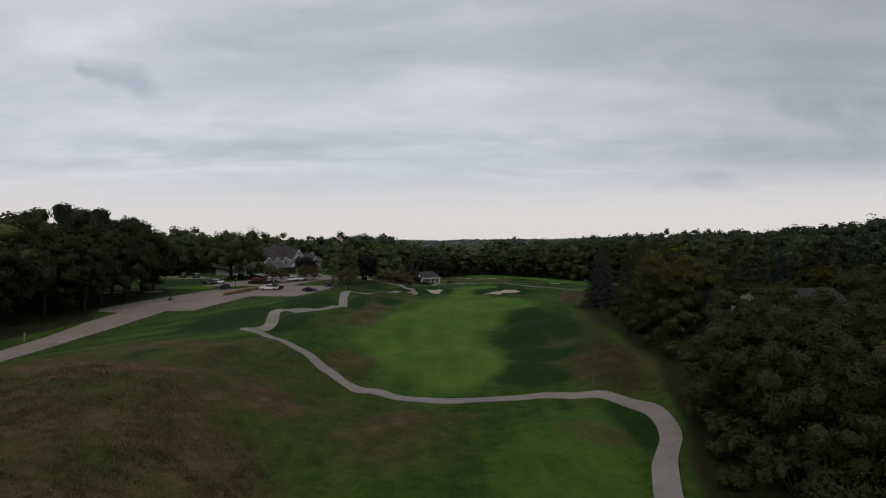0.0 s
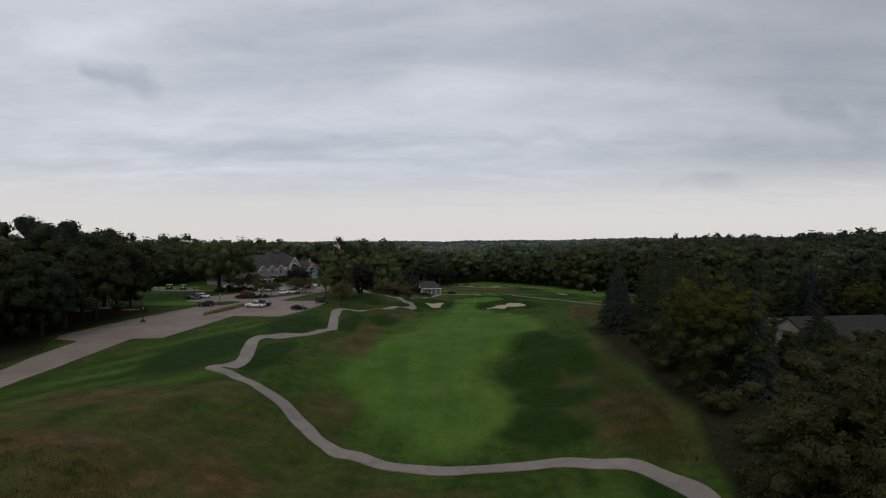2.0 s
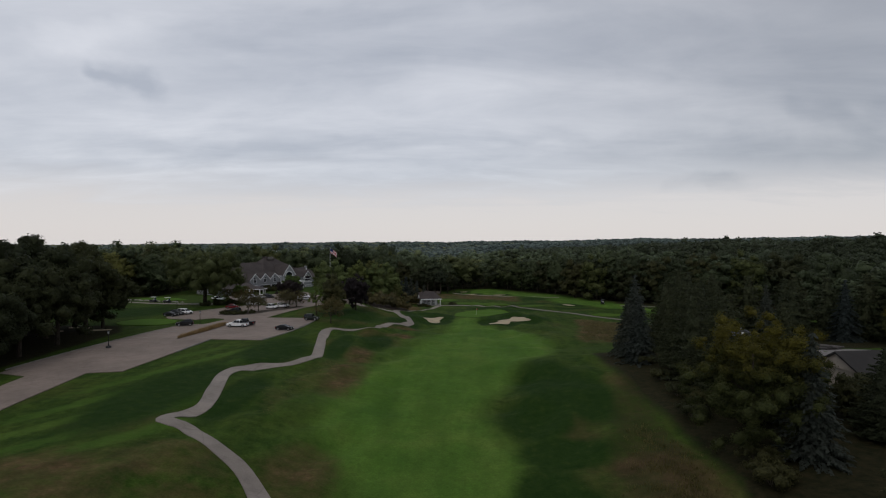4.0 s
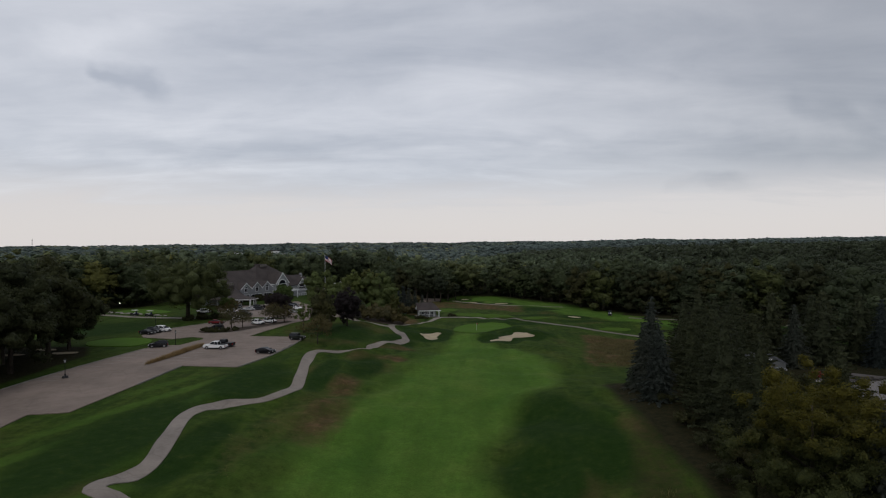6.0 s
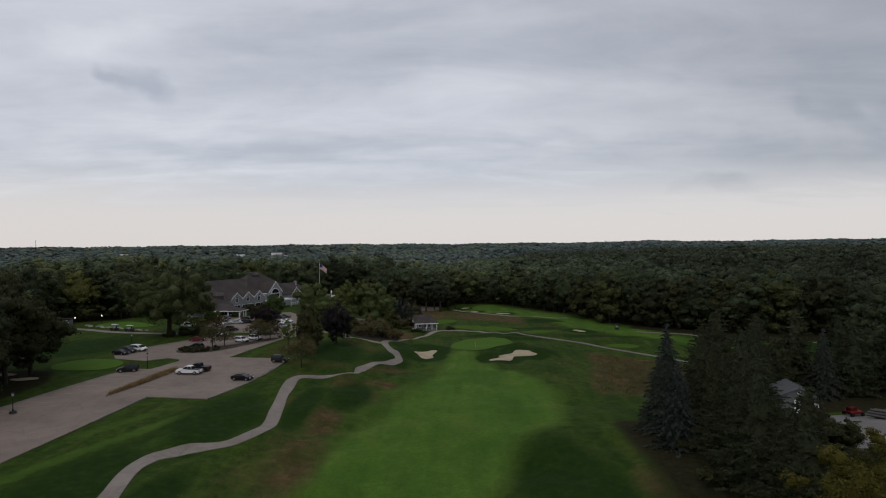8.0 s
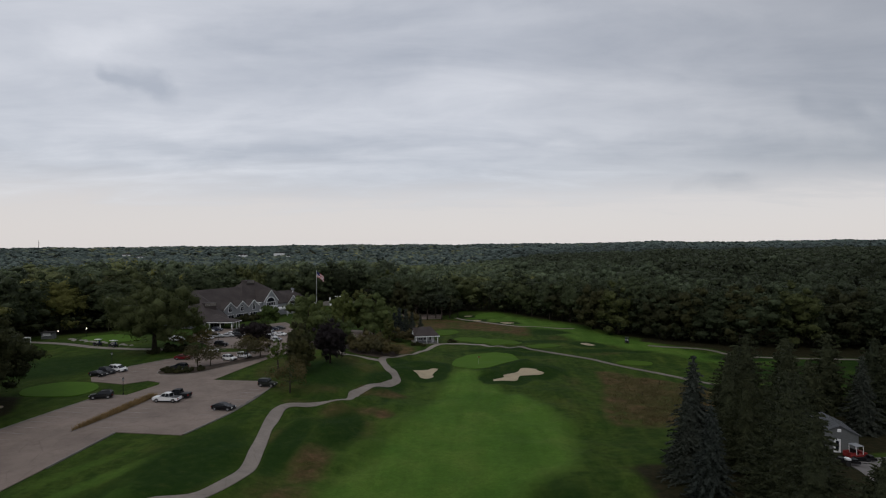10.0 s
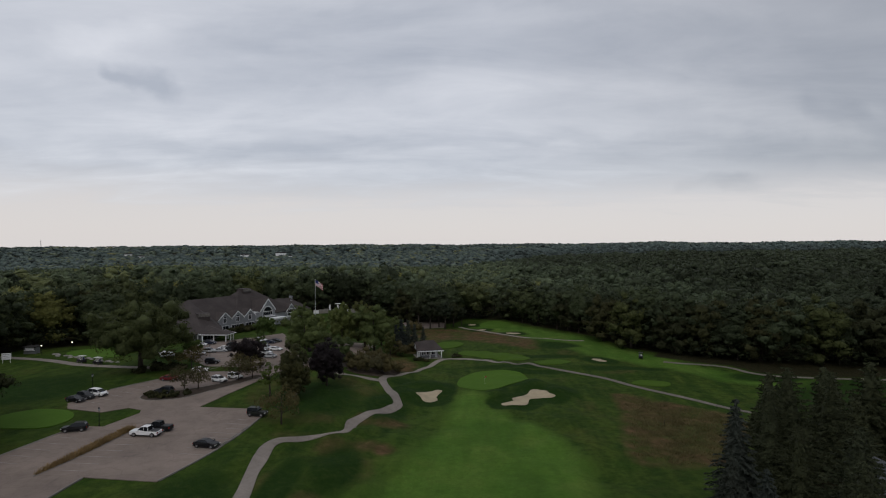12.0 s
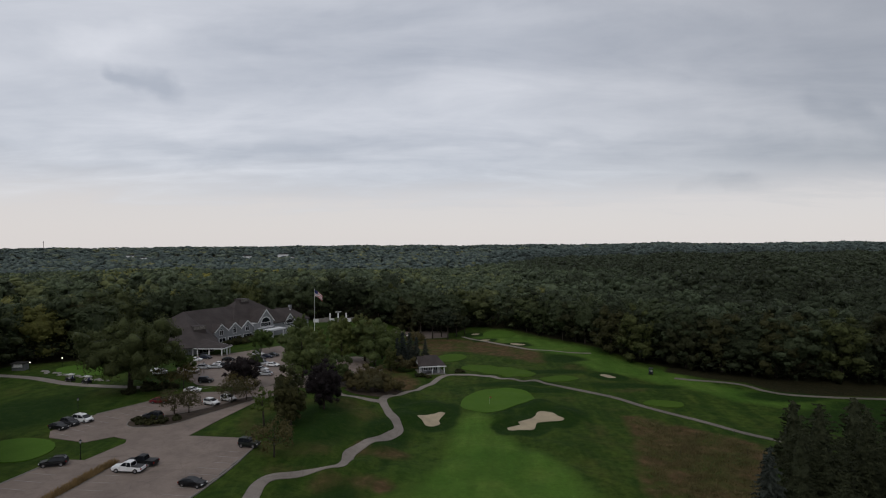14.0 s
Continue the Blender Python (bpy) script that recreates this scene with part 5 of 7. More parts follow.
def woods(name, spots, heights, kinds, label, seed, leaf, spread=1.0):
    """One mesh of many trees; each has its own turn, size and tint. Tints to the right are darkened for light falloff.
    """
    rng = np.random.default_rng(seed)
    V, T, Q, tints, at = [], [], [], [], 0
    zs = ground(spots[:, 0], spots[:, 1])
    for (x, y), z, h in zip(spots, zs, heights):
        h = h * (1 + 0.13 * math.sin(x / 29 + 1.1 * math.sin(y / 23)) * math.sin(y / 37))
        v, t, q = kinds[rng.integers(len(kinds))]
        a = rng.uniform(0, 6.283)
        c, s = math.cos(a), math.sin(a)
        wide = spread * (0.45 * h + 8.0) * rng.uniform(0.8, 1.35)
        p = np.stack([(v[:, 0] * c - v[:, 1] * s) * wide + x, (v[:, 0] * s + v[:, 1] * c) * wide + y, v[:, 2] * h + z], 1)
        V.append(p)
        T.append(t + at)
        Q.append(q + at)
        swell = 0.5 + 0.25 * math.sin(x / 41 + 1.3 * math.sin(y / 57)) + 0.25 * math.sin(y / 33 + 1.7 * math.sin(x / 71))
        # light falloff put into leaf colour: darker to the right, slightly lighter left
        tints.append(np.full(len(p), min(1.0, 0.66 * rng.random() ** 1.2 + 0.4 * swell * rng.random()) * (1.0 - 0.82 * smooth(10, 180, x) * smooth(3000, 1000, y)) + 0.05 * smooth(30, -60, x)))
        at += len(p)
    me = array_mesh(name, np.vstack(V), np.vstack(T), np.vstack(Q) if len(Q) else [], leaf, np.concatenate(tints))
    return tagged(new(name, me), label, "woods", kind="stuff")


def wood_spots(spacing, r0, r1, seed, slope=0.84, margin=24, gap=2.5):
    """Tree places on a jittered net between two distances from the start of the course, outside the open land."""
    rng = np.random.default_rng(seed)
    xs, ys = np.meshgrid(np.arange(-r1, r1, spacing), np.arange(-30, r1 + 70, spacing))
    x = (xs + rng.uniform(-0.48, 0.48, xs.shape) * spacing).ravel()
    y = (ys + rng.uniform(-0.48, 0.48, ys.shape) * spacing).ravel()
    far = np.hypot(x, y - 70)
    keep = (far >= r0) & (far < r1) & (np.abs(x) < slope * np.maximum(y, 0) + margin) & (y > 30)
    x, y = x[keep], y[keep]
    far_off = ~((x > 0) & (x < 112) & (y < 135))
    x, y = x[far_off], y[far_off]
    ok = np.maximum.reduce([depth_in(o, x, y) for o in (COURSE, *CLEARINGS)]) < -gap
    return np.stack([x[ok], y[ok]], 1)


def build_woods():
    rng = np.random.default_rng(77)
    close = wood_spots(8.8, 0, 340, 1)
    rim_depth = -np.maximum.reduce([depth_in(o, close[:, 0], close[:, 1]) for o in (COURSE, *CLEARINGS)])
    front = rim_depth < 15
    edge, deep = close[front], close[~front]
    size = lambda n, a, b: a + (b - a) * rng.beta(2, 2, n)
    woods("woods_edge", edge, -1.5 * smooth(70, 100, edge[:, 0]) + size(len(edge), 15, 22) + 3 * smooth(-20, -50, edge[:, 0]) * smooth(-130, -110, edge[:, 0]) * smooth(300, 330, edge[:, 1]), templates(10, 34, 1100, 0.026, 100, 1.0, -0.85, 0.86, 6, 0.06, 0.6), "dense mixed woods at the edge of the course", 2, SHADED_EDGE, 1.3)
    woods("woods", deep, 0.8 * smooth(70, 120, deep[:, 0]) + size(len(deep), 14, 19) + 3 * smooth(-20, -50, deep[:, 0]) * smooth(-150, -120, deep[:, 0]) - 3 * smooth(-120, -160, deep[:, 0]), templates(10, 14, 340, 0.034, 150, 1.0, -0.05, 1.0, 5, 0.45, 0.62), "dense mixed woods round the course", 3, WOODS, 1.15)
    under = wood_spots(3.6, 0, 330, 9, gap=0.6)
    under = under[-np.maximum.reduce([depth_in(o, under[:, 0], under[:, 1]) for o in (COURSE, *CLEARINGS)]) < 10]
    woods("undergrowth", under, rng.uniform(2.5, 8.5, len(under)), templates(5, 5, 80, 0.06, 500, 1.0, -0.6, 1.2, 2, 0.0), "bushes under the edge of the woods, coloured dark as shade", 10, SHADED_UNDER, 0.6)
    bm = bmesh.new()
    for x, y in edge:
        z = float(ground(x, y))
        tube(bm, (x, y, z - 0.3), (x + rng.normal(0, 0.4), y + rng.normal(0, 0.4), z + 11), rng.uniform(0.16, 0.3), 0.08, 5)
    tagged(part("tree_trunks", bm, BARK), "bare trunks at the edge of the woods", "tree trunks", kind="stuff")
    mid = wood_spots(10.5, 340, 700, 3)
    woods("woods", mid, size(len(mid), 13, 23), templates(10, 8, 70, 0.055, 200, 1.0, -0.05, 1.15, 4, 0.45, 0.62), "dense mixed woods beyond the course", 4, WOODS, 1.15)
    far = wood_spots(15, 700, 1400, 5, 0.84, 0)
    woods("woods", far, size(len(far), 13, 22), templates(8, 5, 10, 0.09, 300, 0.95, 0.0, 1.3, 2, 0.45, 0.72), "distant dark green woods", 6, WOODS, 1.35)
    rim = wood_spots(26, 1400, 2600, 7, 0.82, 0)
    woods("woods", rim, rng.uniform(15, 23, len(rim)), templates(6, 4, 0, 0.15, 400, 0.9, 0.05, 1.5, 2, 0.2, 0.8), "woods on the far plain", 8, WOODS_HAZED, 1.75)
    ridge = wood_spots(50, 2600, 4260, 12, 0.82, 0)
    woods("woods", ridge, rng.uniform(16, 22, len(ridge)), templates(5, 3, 0, 0.15, 420, 0.9, 0.1, 1.9, 2, 0.0, 0.8), "woods on the far ridge", 11, WOODS_HAZED, 3.0)


build_woods()

# ---- buildings ----
def hip_roof(bm, x0, x1, y0, y1, ze, zr, r0, r1, thick=0.25):
    """A hipped roof over a rectangle; its ridge runs along x from r0 to r1."""
    ym = (y0 + y1) / 2
    e = [(x0, y0), (x1, y0), (x1, y1), (x0, y1)]
    low = [bm.verts.new((x, y, ze - thick)) for x, y in e]
    top = [bm.verts.new((x, y, ze)) for x, y in e]
    a, b = bm.verts.new((r0, ym, zr)), bm.verts.new((r1, ym, zr))
    bm.faces.new(low[::-1])
    for k in range(4):
        bm.faces.new((low[k], low[(k + 1) % 4], top[(k + 1) % 4], top[k]))
    bm.faces.new((top[0], top[1], b, a))
    bm.faces.new((top[2], top[3], a, b))
    bm.faces.new((top[1], top[2], b))
    bm.faces.new((top[3], top[0], a))
    return bm


def gable_roof(bm, xc, half, y0, y1, ze, zr, thick=0.22):
    """A pitched roof whose ridge runs along y at xc."""
    return slab(bm, [(xc - half, ze), (xc, zr), (xc + half, ze), (xc + half, ze - thick), (xc, zr - thick * 1.3), (xc - half, ze - thick)], y0, y1)


def gable_window(parent, xc, y, z0, w, h, lights, arch=False, name="window"):
    """A white-framed window on a wall that faces -y: frame, panes, and for a tall one an arched head."""
    win = part(name, boxes((xc - w / 2 - 0.12, xc + w / 2 + 0.12, y - 0.07, y + 0.02, z0 - 0.12, z0 + h + 0.12)), TRIM, parent, "white window frame")
    each = w / lights
    for k in range(lights):
        x0 = xc - w / 2 + each * k
        part("pane", boxes((x0 + 0.07, x0 + each - 0.07, y - 0.10, y - 0.05, z0 + 0.05, z0 + h - 0.05)), GLASS, win)
    if arch:
        bm = bmesh.new()
        r = w * 0.42
        slab(bm, [(xc + r * 1.18 * math.cos(a), z0 + h + 0.12 + r * 1.0 * math.sin(a)) for a in np.linspace(0, math.pi, 11)], y - 0.07, y + 0.02)
        part("arched_head", bm, TRIM, win)
        bm = bmesh.new()
        slab(bm, [(xc + r * math.cos(a), z0 + h + 0.16 + r * 0.82 * math.sin(a)) for a in np.linspace(0, math.pi, 11)], y - 0.1, y - 0.05)
        part("pane", bm, GLASS, win)
    return win


def rake_trim(parent, xc, half, y, ze, zr, w=0.24):
    """White boards along the two slopes of a gable that faces -y."""
    for s in (-1, 1):
        bm = bmesh.new()
        slab(bm, [(xc + s * half, ze), (xc, zr), (xc, zr - w * 1.5), (xc + s * (half - w * 0.4), ze - w)][::s], y - 0.06, y)
        part("rake_board", bm, TRIM, parent)


def post(parent, x, y, z0, z1, r=0.19, name="column"):
    p = part(name, tube(bmesh.new(), (x, y, z0), (x, y, z1), r, r * 0.85, 10), TRIM, parent, smooth_shade=True)
    part("plinth", boxes((x - r * 1.4, x + r * 1.4, y - r * 1.4, y + r * 1.4, z0, z0 + 0.3)), TRIM, p)
    return p


def mono_gable(h, xc, half, y0, y1, ze, zr, run, label, trim=0.3):
    """A walled gable that faces -y, with its own roof running back and white boards on its slopes."""
    bm = bmesh.new()
    slab(bm, [(xc - half, -0.8), (xc + half, -0.8), (xc + half, ze), (xc, zr - 0.25), (xc - half, ze)], y0, y1)
    g = part("gable", bm, SIDING, h, label)
    part("gable_roof", gable_roof(bmesh.new(), xc, half + 0.25, y0 - 0.3, run, ze - 0.1, zr), SHINGLE, g)
    rake_trim(g, xc, half + 0.25, y0 - 0.31, ze - 0.1, zr, trim)
    for k in range(5):
        z = 0.2 + k * (ze - 0.2) / 5
        part("siding_course", boxes((xc - half, xc + half, y0 - 0.025, y0, z, z + 0.05)), SIDING, g)
    return g


def build_clubhouse():
    """A long grey clubhouse: x along its front, y into it, z = 0 at its floor."""
    zf = -2.8
    h = thing("clubhouse", pose(-84.66, 277.91, zf, 0, 0, 64.7), "long grey clubhouse with dark shingled roofs and white-edged gables", "clubhouse")
    part("wall", boxes((-12, 34, 0.0, 19, -0.8, 4.9)), SIDING, h, "grey clapboard wall")
    part("roof", hip_roof(bmesh.new(), -16, 24, -0.6, 20, 4.9, 12.7, -7.5, 14), SHINGLE, h, "dark brown-grey shingle roof")
    part("roof", hip_roof(bmesh.new(), 6, 40, -0.3, 20.6, 5.0, 14.5, 17.4, 24.5), SHINGLE, h, "dark brown-grey shingle roof")
    # three small gables and the great gable of the front
    for xc in (0.0, 6.2, 12.4):
        mono_gable(h, xc, 3.1, -1.2, 0.4, 5.4, 8.05, 7.5, "grey shingled gable")
        gable_window(h, xc, -1.21, 4.0, 1.5, 1.7, 2, True)
    for x0, x1 in ((-1.0, 1.8), (3.2, 9.2), (10.4, 14.6)):
        gable_window(h, (x0 + x1) / 2, -1.21, 1.5, x1 - x0, 1.35, max(2, int((x1 - x0) / 1.05)))
    part("corner_bay", boxes((15.5, 16.9, -1.6, 0.4, -0.8, 6.2)), SIDING, h)
    part("corner_cornice", boxes((15.4, 17.0, -1.7, 0.4, 6.2, 6.45)), TRIM, h)
    g = mono_gable(h, 21.1, 4.2, -2.2, 3, 6.8, 11.5, 12, "large grey shingled gable", 0.36)
    gable_window(h, 21.1, -2.21, 4.7, 5.2, 1.5, 5, True)
    part("string_course", boxes((16.8, 25.4, -2.3, -2.2, 4.1, 4.4)), TRIM, g)
    # far wing with its own gable
    part("wall", boxes((34, 52, 2.5, 18, -0.8, 4.0)), SIDING, h, "grey clapboard wall")
    part("roof", hip_roof(bmesh.new(), 28, 53, 2.2, 18.6, 4.1, 9.0, 34, 48), SHINGLE, h, "dark brown-grey shingle roof")
    mono_gable(h, 37.2, 3.5, 0.0, 4, 4.3, 7.9, 10, "grey shingled gable", 0.3)
    gable_window(h, 37.2, -0.01, 2.9, 4.2, 1.0, 5, True)
    part("string_course", boxes((33.6, 40.8, -0.1, 0.0, 2.2, 2.5)), TRIM, h)
    mono_gable(h, 47, 2.4, 9.0, 14, 5.8, 8.6, 17, "grey shingled gable", 0.2)
    part("chimney", boxes((50.6, 51.8, 12, 13, 5, 9.6)), SIDING, h)
    # the flat white porch before the great gable
    p = part("porch_roof", boxes((14.6, 27.6, -6.2, -2.3, 3.3, 3.55)), TRIM, h, "white flat porch roof")
    part("cornice", boxes((14.4, 27.8, -6.4, -6.2, 3.1, 3.7), (14.4, 14.6, -6.2, -2.4, 3.1, 3.7), (27.6, 27.8, -6.2, -1.0, 3.1, 3.7)), TRIM, p)
    for x in (15.2, 20.6, 21.2, 27.0):
        post(h, x, -5.9, -0.6, 3.2, 0.24)
    for k in range(8):
        part("porch_rail_post", boxes((33.0 + 1.2 * k, 33.12 + 1.2 * k, -1.2, -1.08, -0.2, 1.0)), TRIM, h)
    part("porch_rail", boxes((32.9, 41.6, -1.2, -1.08, 0.95, 1.08)), TRIM, h)
    # louvred vents on the roofs
    for x, y, z, turn in ((-10.8, -2.4, 8.3, -24), (20.6, 9.6, 14.6, 0)):
        v = part("roof_vent", boxes((-2.1, 2.1, -1.0, 2.6, -2.2, 0.5)), SHINGLE, h, "louvred roof vent")
        v.matrix_basis = pose(x, y, z, 0, 0, turn)
        for k in range(4):
            part("slat", boxes((-2.0, 2.0, -1.06, -1.0, -0.6 + 0.27 * k, -0.42 + 0.27 * k)), KERB, v)
    # the low pavilion at the near end, under a great hipped roof that runs down from the ridge
    pav = thing("clubhouse_pavilion", pose(-84.66, 277.91, zf, 0, 0, 64.7), "low clubhouse pavilion with a shingled roof and white porch columns", "pavilion")
    eaves = [(-14, 20.4, 4.7), (-20, 14, 4.0), (-22.5, 4, 3.4), (-24, -6.5, 3.2), (-17.5, -11, 3.2), (-8.5, -9.6, 3.2), (-3.6, -3.2, 3.6), (-3.2, -0.7, 4.8)]
    tops = [(-7.5, 9.7, 12.75), (-13.5, 9.7, 10.7)]
    bm = bmesh.new()
    low = [bm.verts.new((x, y, z - 0.3)) for x, y, z in eaves]
    up = [bm.verts.new(c) for c in eaves]
    a, b = [bm.verts.new(c) for c in tops]
    foot = bm.verts.new((-7.5, 9.7, 3.0))
    for k in range(7):
        bm.faces.new((low[k], low[k + 1], up[k + 1], up[k]))
        bm.faces.new((low[k + 1], low[k], foot))
        bm.faces.new((up[k], up[k + 1], b if k < 4 else a))
    bm.faces.new((up[4], a, b))
    bm.faces.new((up[0], b, a))
    bm.faces.new((up[7], low[7], foot, a))
    bm.faces.new((low[0], up[0], a, foot))
    part("roof", bm, SHINGLE, pav, "dark shingle roof")
    part("wall", solid(bmesh.new(), [(-13, 19), (-19, 13), (-21, 4), (-21, -4), (-16.6, -8), (-9, -7.4), (-5, -2), (-5, 4)], -0.6, 3.0), SIDING, pav, "grey clapboard wall")
    porch = [(-19, -8.5), (-19.2, -11.6), (-15.4, -19.2), (-9.6, -17.2), (-7.6, -8.6)]
    bm = bmesh.new()
    low = [bm.verts.new((x, y, 2.75)) for x, y in porch]
    up = [bm.verts.new((x, y, 3.05)) for x, y in porch]
    a, b = bm.verts.new((-13.4, -11, 4.5)), bm.verts.new((-13, -7, 5.2))
    bm.faces.new(low[::-1])
    for k in range(5):
        j = (k + 1) % 5
        bm.faces.new((low[k], low[j], up[j], up[k]))
    for f in ((up[0], up[1], a), (up[1], up[2], a), (up[2], up[3], a), (up[3], up[4], a), (up[4], b, a), (up[0], a, b), (up[4], up[0], b)):
        bm.faces.new(f)
    part("porch_roof", bm, SHINGLE, pav, "low shingle porch roof")
    for (x0, y0), (x1, y1) in zip(porch[:4], porch[1:]):
        d = Vector((x1 - x0, y1 - y0, 0))
        f = part("fascia", boxes((0, d.length, -0.1, 0.0, 2.78, 3.04)), TRIM, pav)
        f.matrix_basis = pose(x0, y0, 0, 0, 0, math.degrees(math.atan2(d.y, d.x)))
    for x, y in ((-19.4, -5.6), (-18.6, -8.8), (-18.7, -11.2), (-17, -14.6), (-15.2, -18.4), (-12.4, -17.6), (-10.1, -16.4), (-8.4, -12)):
        post(pav, x, y, -0.5, 2.75, 0.24)
    for k in range(5):
        w = part("window", boxes((-0.9, 0.9, -0.08, 0.02, 0.3, 2.2)), TRIM, pav, "white window frame")
        w.matrix_basis = pose(-15.4 + 1.5 * k, -7.98 + 0.12 * k, 0, 0, 0, 5)
        for s2 in (-0.42, 0.42):
            part("pane", boxes((s2 - 0.36, s2 + 0.36, -0.11, -0.07, 0.4, 2.1)), GLASS, w)
    part("step", solid(bmesh.new(), porch, -0.7, 0.02), KERB, pav)
    return h


build_clubhouse()


def build_hut():
    x0, y0 = -8.4, 244.6
    h = thing("starter_hut", pose(x0, y0, float(ground(-5, 248)) - 0.05, 0, 0, 14), "small grey hut with a brown shingled roof and white porch columns", "hut")
    part("wall", boxes((0.5, 6.6, 2.2, 7.2, -0.5, 2.5)), SIDING, h, "grey clapboard wall")
    part("roof", hip_roof(bmesh.new(), -0.4, 7.9, -0.3, 8.0, 2.6, 5.2, 1.6, 5.6), SHINGLE, h, "brown shingle roof")
    bm = bmesh.new()
    g = [bm.verts.new(c) for c in ((-0.42, 1.6, 2.6), (-0.42, 6.2, 2.6), (-0.42, 3.9, 4.7), (1.2, 1.6, 2.6), (1.2, 6.2, 2.6), (1.2, 3.9, 4.7))]
    for f in ((0, 2, 1), (3, 4, 5), (0, 1, 4, 3), (1, 2, 5, 4), (2, 0, 3, 5)):
        bm.faces.new([g[k] for k in f])
    part("gable", bm, TRIM, h, "pale gable")
    bm = bmesh.new()
    slab(bm, [(1.3, 2.5), (3.9, 4.95), (6.5, 2.5), (6.5, 2.3), (3.9, 4.7), (1.3, 2.3)], -2.2, 0.6)
    bmesh.ops.rotate(bm, verts=bm.verts[:], cent=(0, 0, 0), matrix=Matrix.Rotation(radians(90), 3, "Z"))
    part("gable_roof", bm, SHINGLE, h)
    for x, y in ((0.1, 0.2), (7.3, 0.2), (0.1, 2.6), (3.6, 0.2)):
        post(h, x, y, -0.4, 2.5, 0.17)
    for x in (1.4, 3.0, 4.6):
        gable_window(h, x + 0.4, 2.19, 0.9, 1.0, 1.0, 2)
    part("door", boxes((5.6, 6.4, 2.13, 2.2, -0.1, 1.95)), TRIM, h)
    part("floor_slab", boxes((-0.4, 7.8, -0.3, 8, -0.5, 0.04)), KERB, h)
    part("fascia", boxes((-0.4, 7.9, -0.36, -0.3, 2.3, 2.6)), TRIM, h)


build_hut()
METAL = plain("sheet_metal_roof", (0.085, 0.09, 0.095), 0.65, 0.15, vary=0.08)
SHED_WALL = plain("shed_siding", (0.13, 0.135, 0.135), 0.8, vary=0.1)
CREAM = plain("cream_render", (0.3, 0.26, 0.215), 0.8, vary=0.06)
ROOF_GREY = plain("grey_roof", (0.022, 0.02, 0.0185), 0.85, vary=0.12)


def build_shed():
    h = thing("garden_shed", pose(58.3, 140.0, float(ground(60.6, 139)) - 0.1, 0, 0, -14), "small grey shed with a pale metal roof and a white door", "shed")
    bm = bmesh.new()
    slab(bm, [(0, -0.6), (4.9, -0.6), (4.9, 2.7), (2.45, 3.85), (0, 2.7)], 0, 7)
    part("wall", bm, SHED_WALL, h, "grey siding wall")
    for k in range(11):
        part("siding_board", boxes((0.02, 4.88, -0.025, 0.0, 0.08 + 0.24 * k, 0.29 + 0.24 * k)), SHED_WALL, h)
    for side in (-1, 1):
        bm = bmesh.new()
        slab(bm, [(2.45, 3.87), (2.45 + side * 2.7, 2.6), (2.45 + side * 2.7, 2.72), (2.45, 3.99)], -0.2, 7.2)
        r = part("roof_slope", bm, METAL, h, "pale metal roof sheet")
        for k in range(9):
            part("seam", tube(bmesh.new(), (2.45 + side * 0.05, 0.0 + 0.85 * k, 3.98), (2.45 + side * 2.68, 0.0 + 0.85 * k, 2.745), 0.025, 0.025, 5), METAL, r)
    bm = boxes((1.75, 1.87, -0.07, -0.02, 0.0, 2.05), (2.53, 2.65, -0.07, -0.02, 0.0, 2.05), (1.87, 2.53, -0.07, -0.02, 1.93, 2.05))
    part("door_frame", bm, TRIM, h, "white door frame")
    d = part("door", boxes((1.88, 2.52, -0.06, -0.03, 0.02, 1.92)), TRIM, h, "white door")
    part("pane", boxes((2.0, 2.4, -0.075, -0.055, 0.5, 1.75)), GLASS, d, "dark pane")
    part("vent", boxes((2.2, 2.7, -0.06, 0.0, 3.0, 3.45), bevel=0.04), TRIM, h, "white gable vent")


def build_house():
    h = thing("low_house", pose(54.4, 97.6, float(ground(60, 98)) + 0.5, 0, 0, 9), "low cream house with a wide dark grey roof among trees", "house")
    bm = bmesh.new()
    box(bm, 0, 16, 0, 7, -1.8, 2.8)
    part("wall", bm, CREAM, h, "cream wall")
    bm = bmesh.new()
    slab(bm, [(0, 2.7), (7, 2.7), (3.5, 4.7)], 0.0, 0.25)
    bmesh.ops.rotate(bm, verts=bm.verts[:], cent=(0, 0, 0), matrix=Matrix.Rotation(radians(90), 3, "Z"))
    part("gable", bm, CREAM, h)
    bm = gable_roof(bmesh.new(), 3.5, 4.1, -0.5, 16.5, 2.6, 4.9)
    bmesh.ops.rotate(bm, verts=bm.verts[:], cent=(0, 0, 0), matrix=Matrix.Rotation(radians(90), 3, "Z"))
    bmesh.ops.scale(bm, vec=(-1, 1, 1), verts=bm.verts[:])
    bmesh.ops.reverse_faces(bm, faces=bm.faces[:])
    part("roof", bm, ROOF_GREY, h, "dark grey roof")
    bm = bmesh.new()
    slab(bm, [(5, -1.8), (11.5, -1.8), (11.5, 2.2), (8.25, 3.6), (5, 2.2)], -3, 0)
    part("wing", bm, CREAM, h, "cream gabled wing")
    part("wing_roof", gable_roof(bmesh.new(), 8.25, 3.8, -3.5, 2.6, 2.05, 3.85), ROOF_GREY, h, "dark grey roof")
    for x in (2.5, 13.6):
        gable_window(h, x, -0.01, 0.9, 1.4, 1.1, 2)
    part("door", boxes((7.6, 8.8, -3.06, -3.0, -0.6, 1.5)), TRIM, h)


build_shed()
build_house()


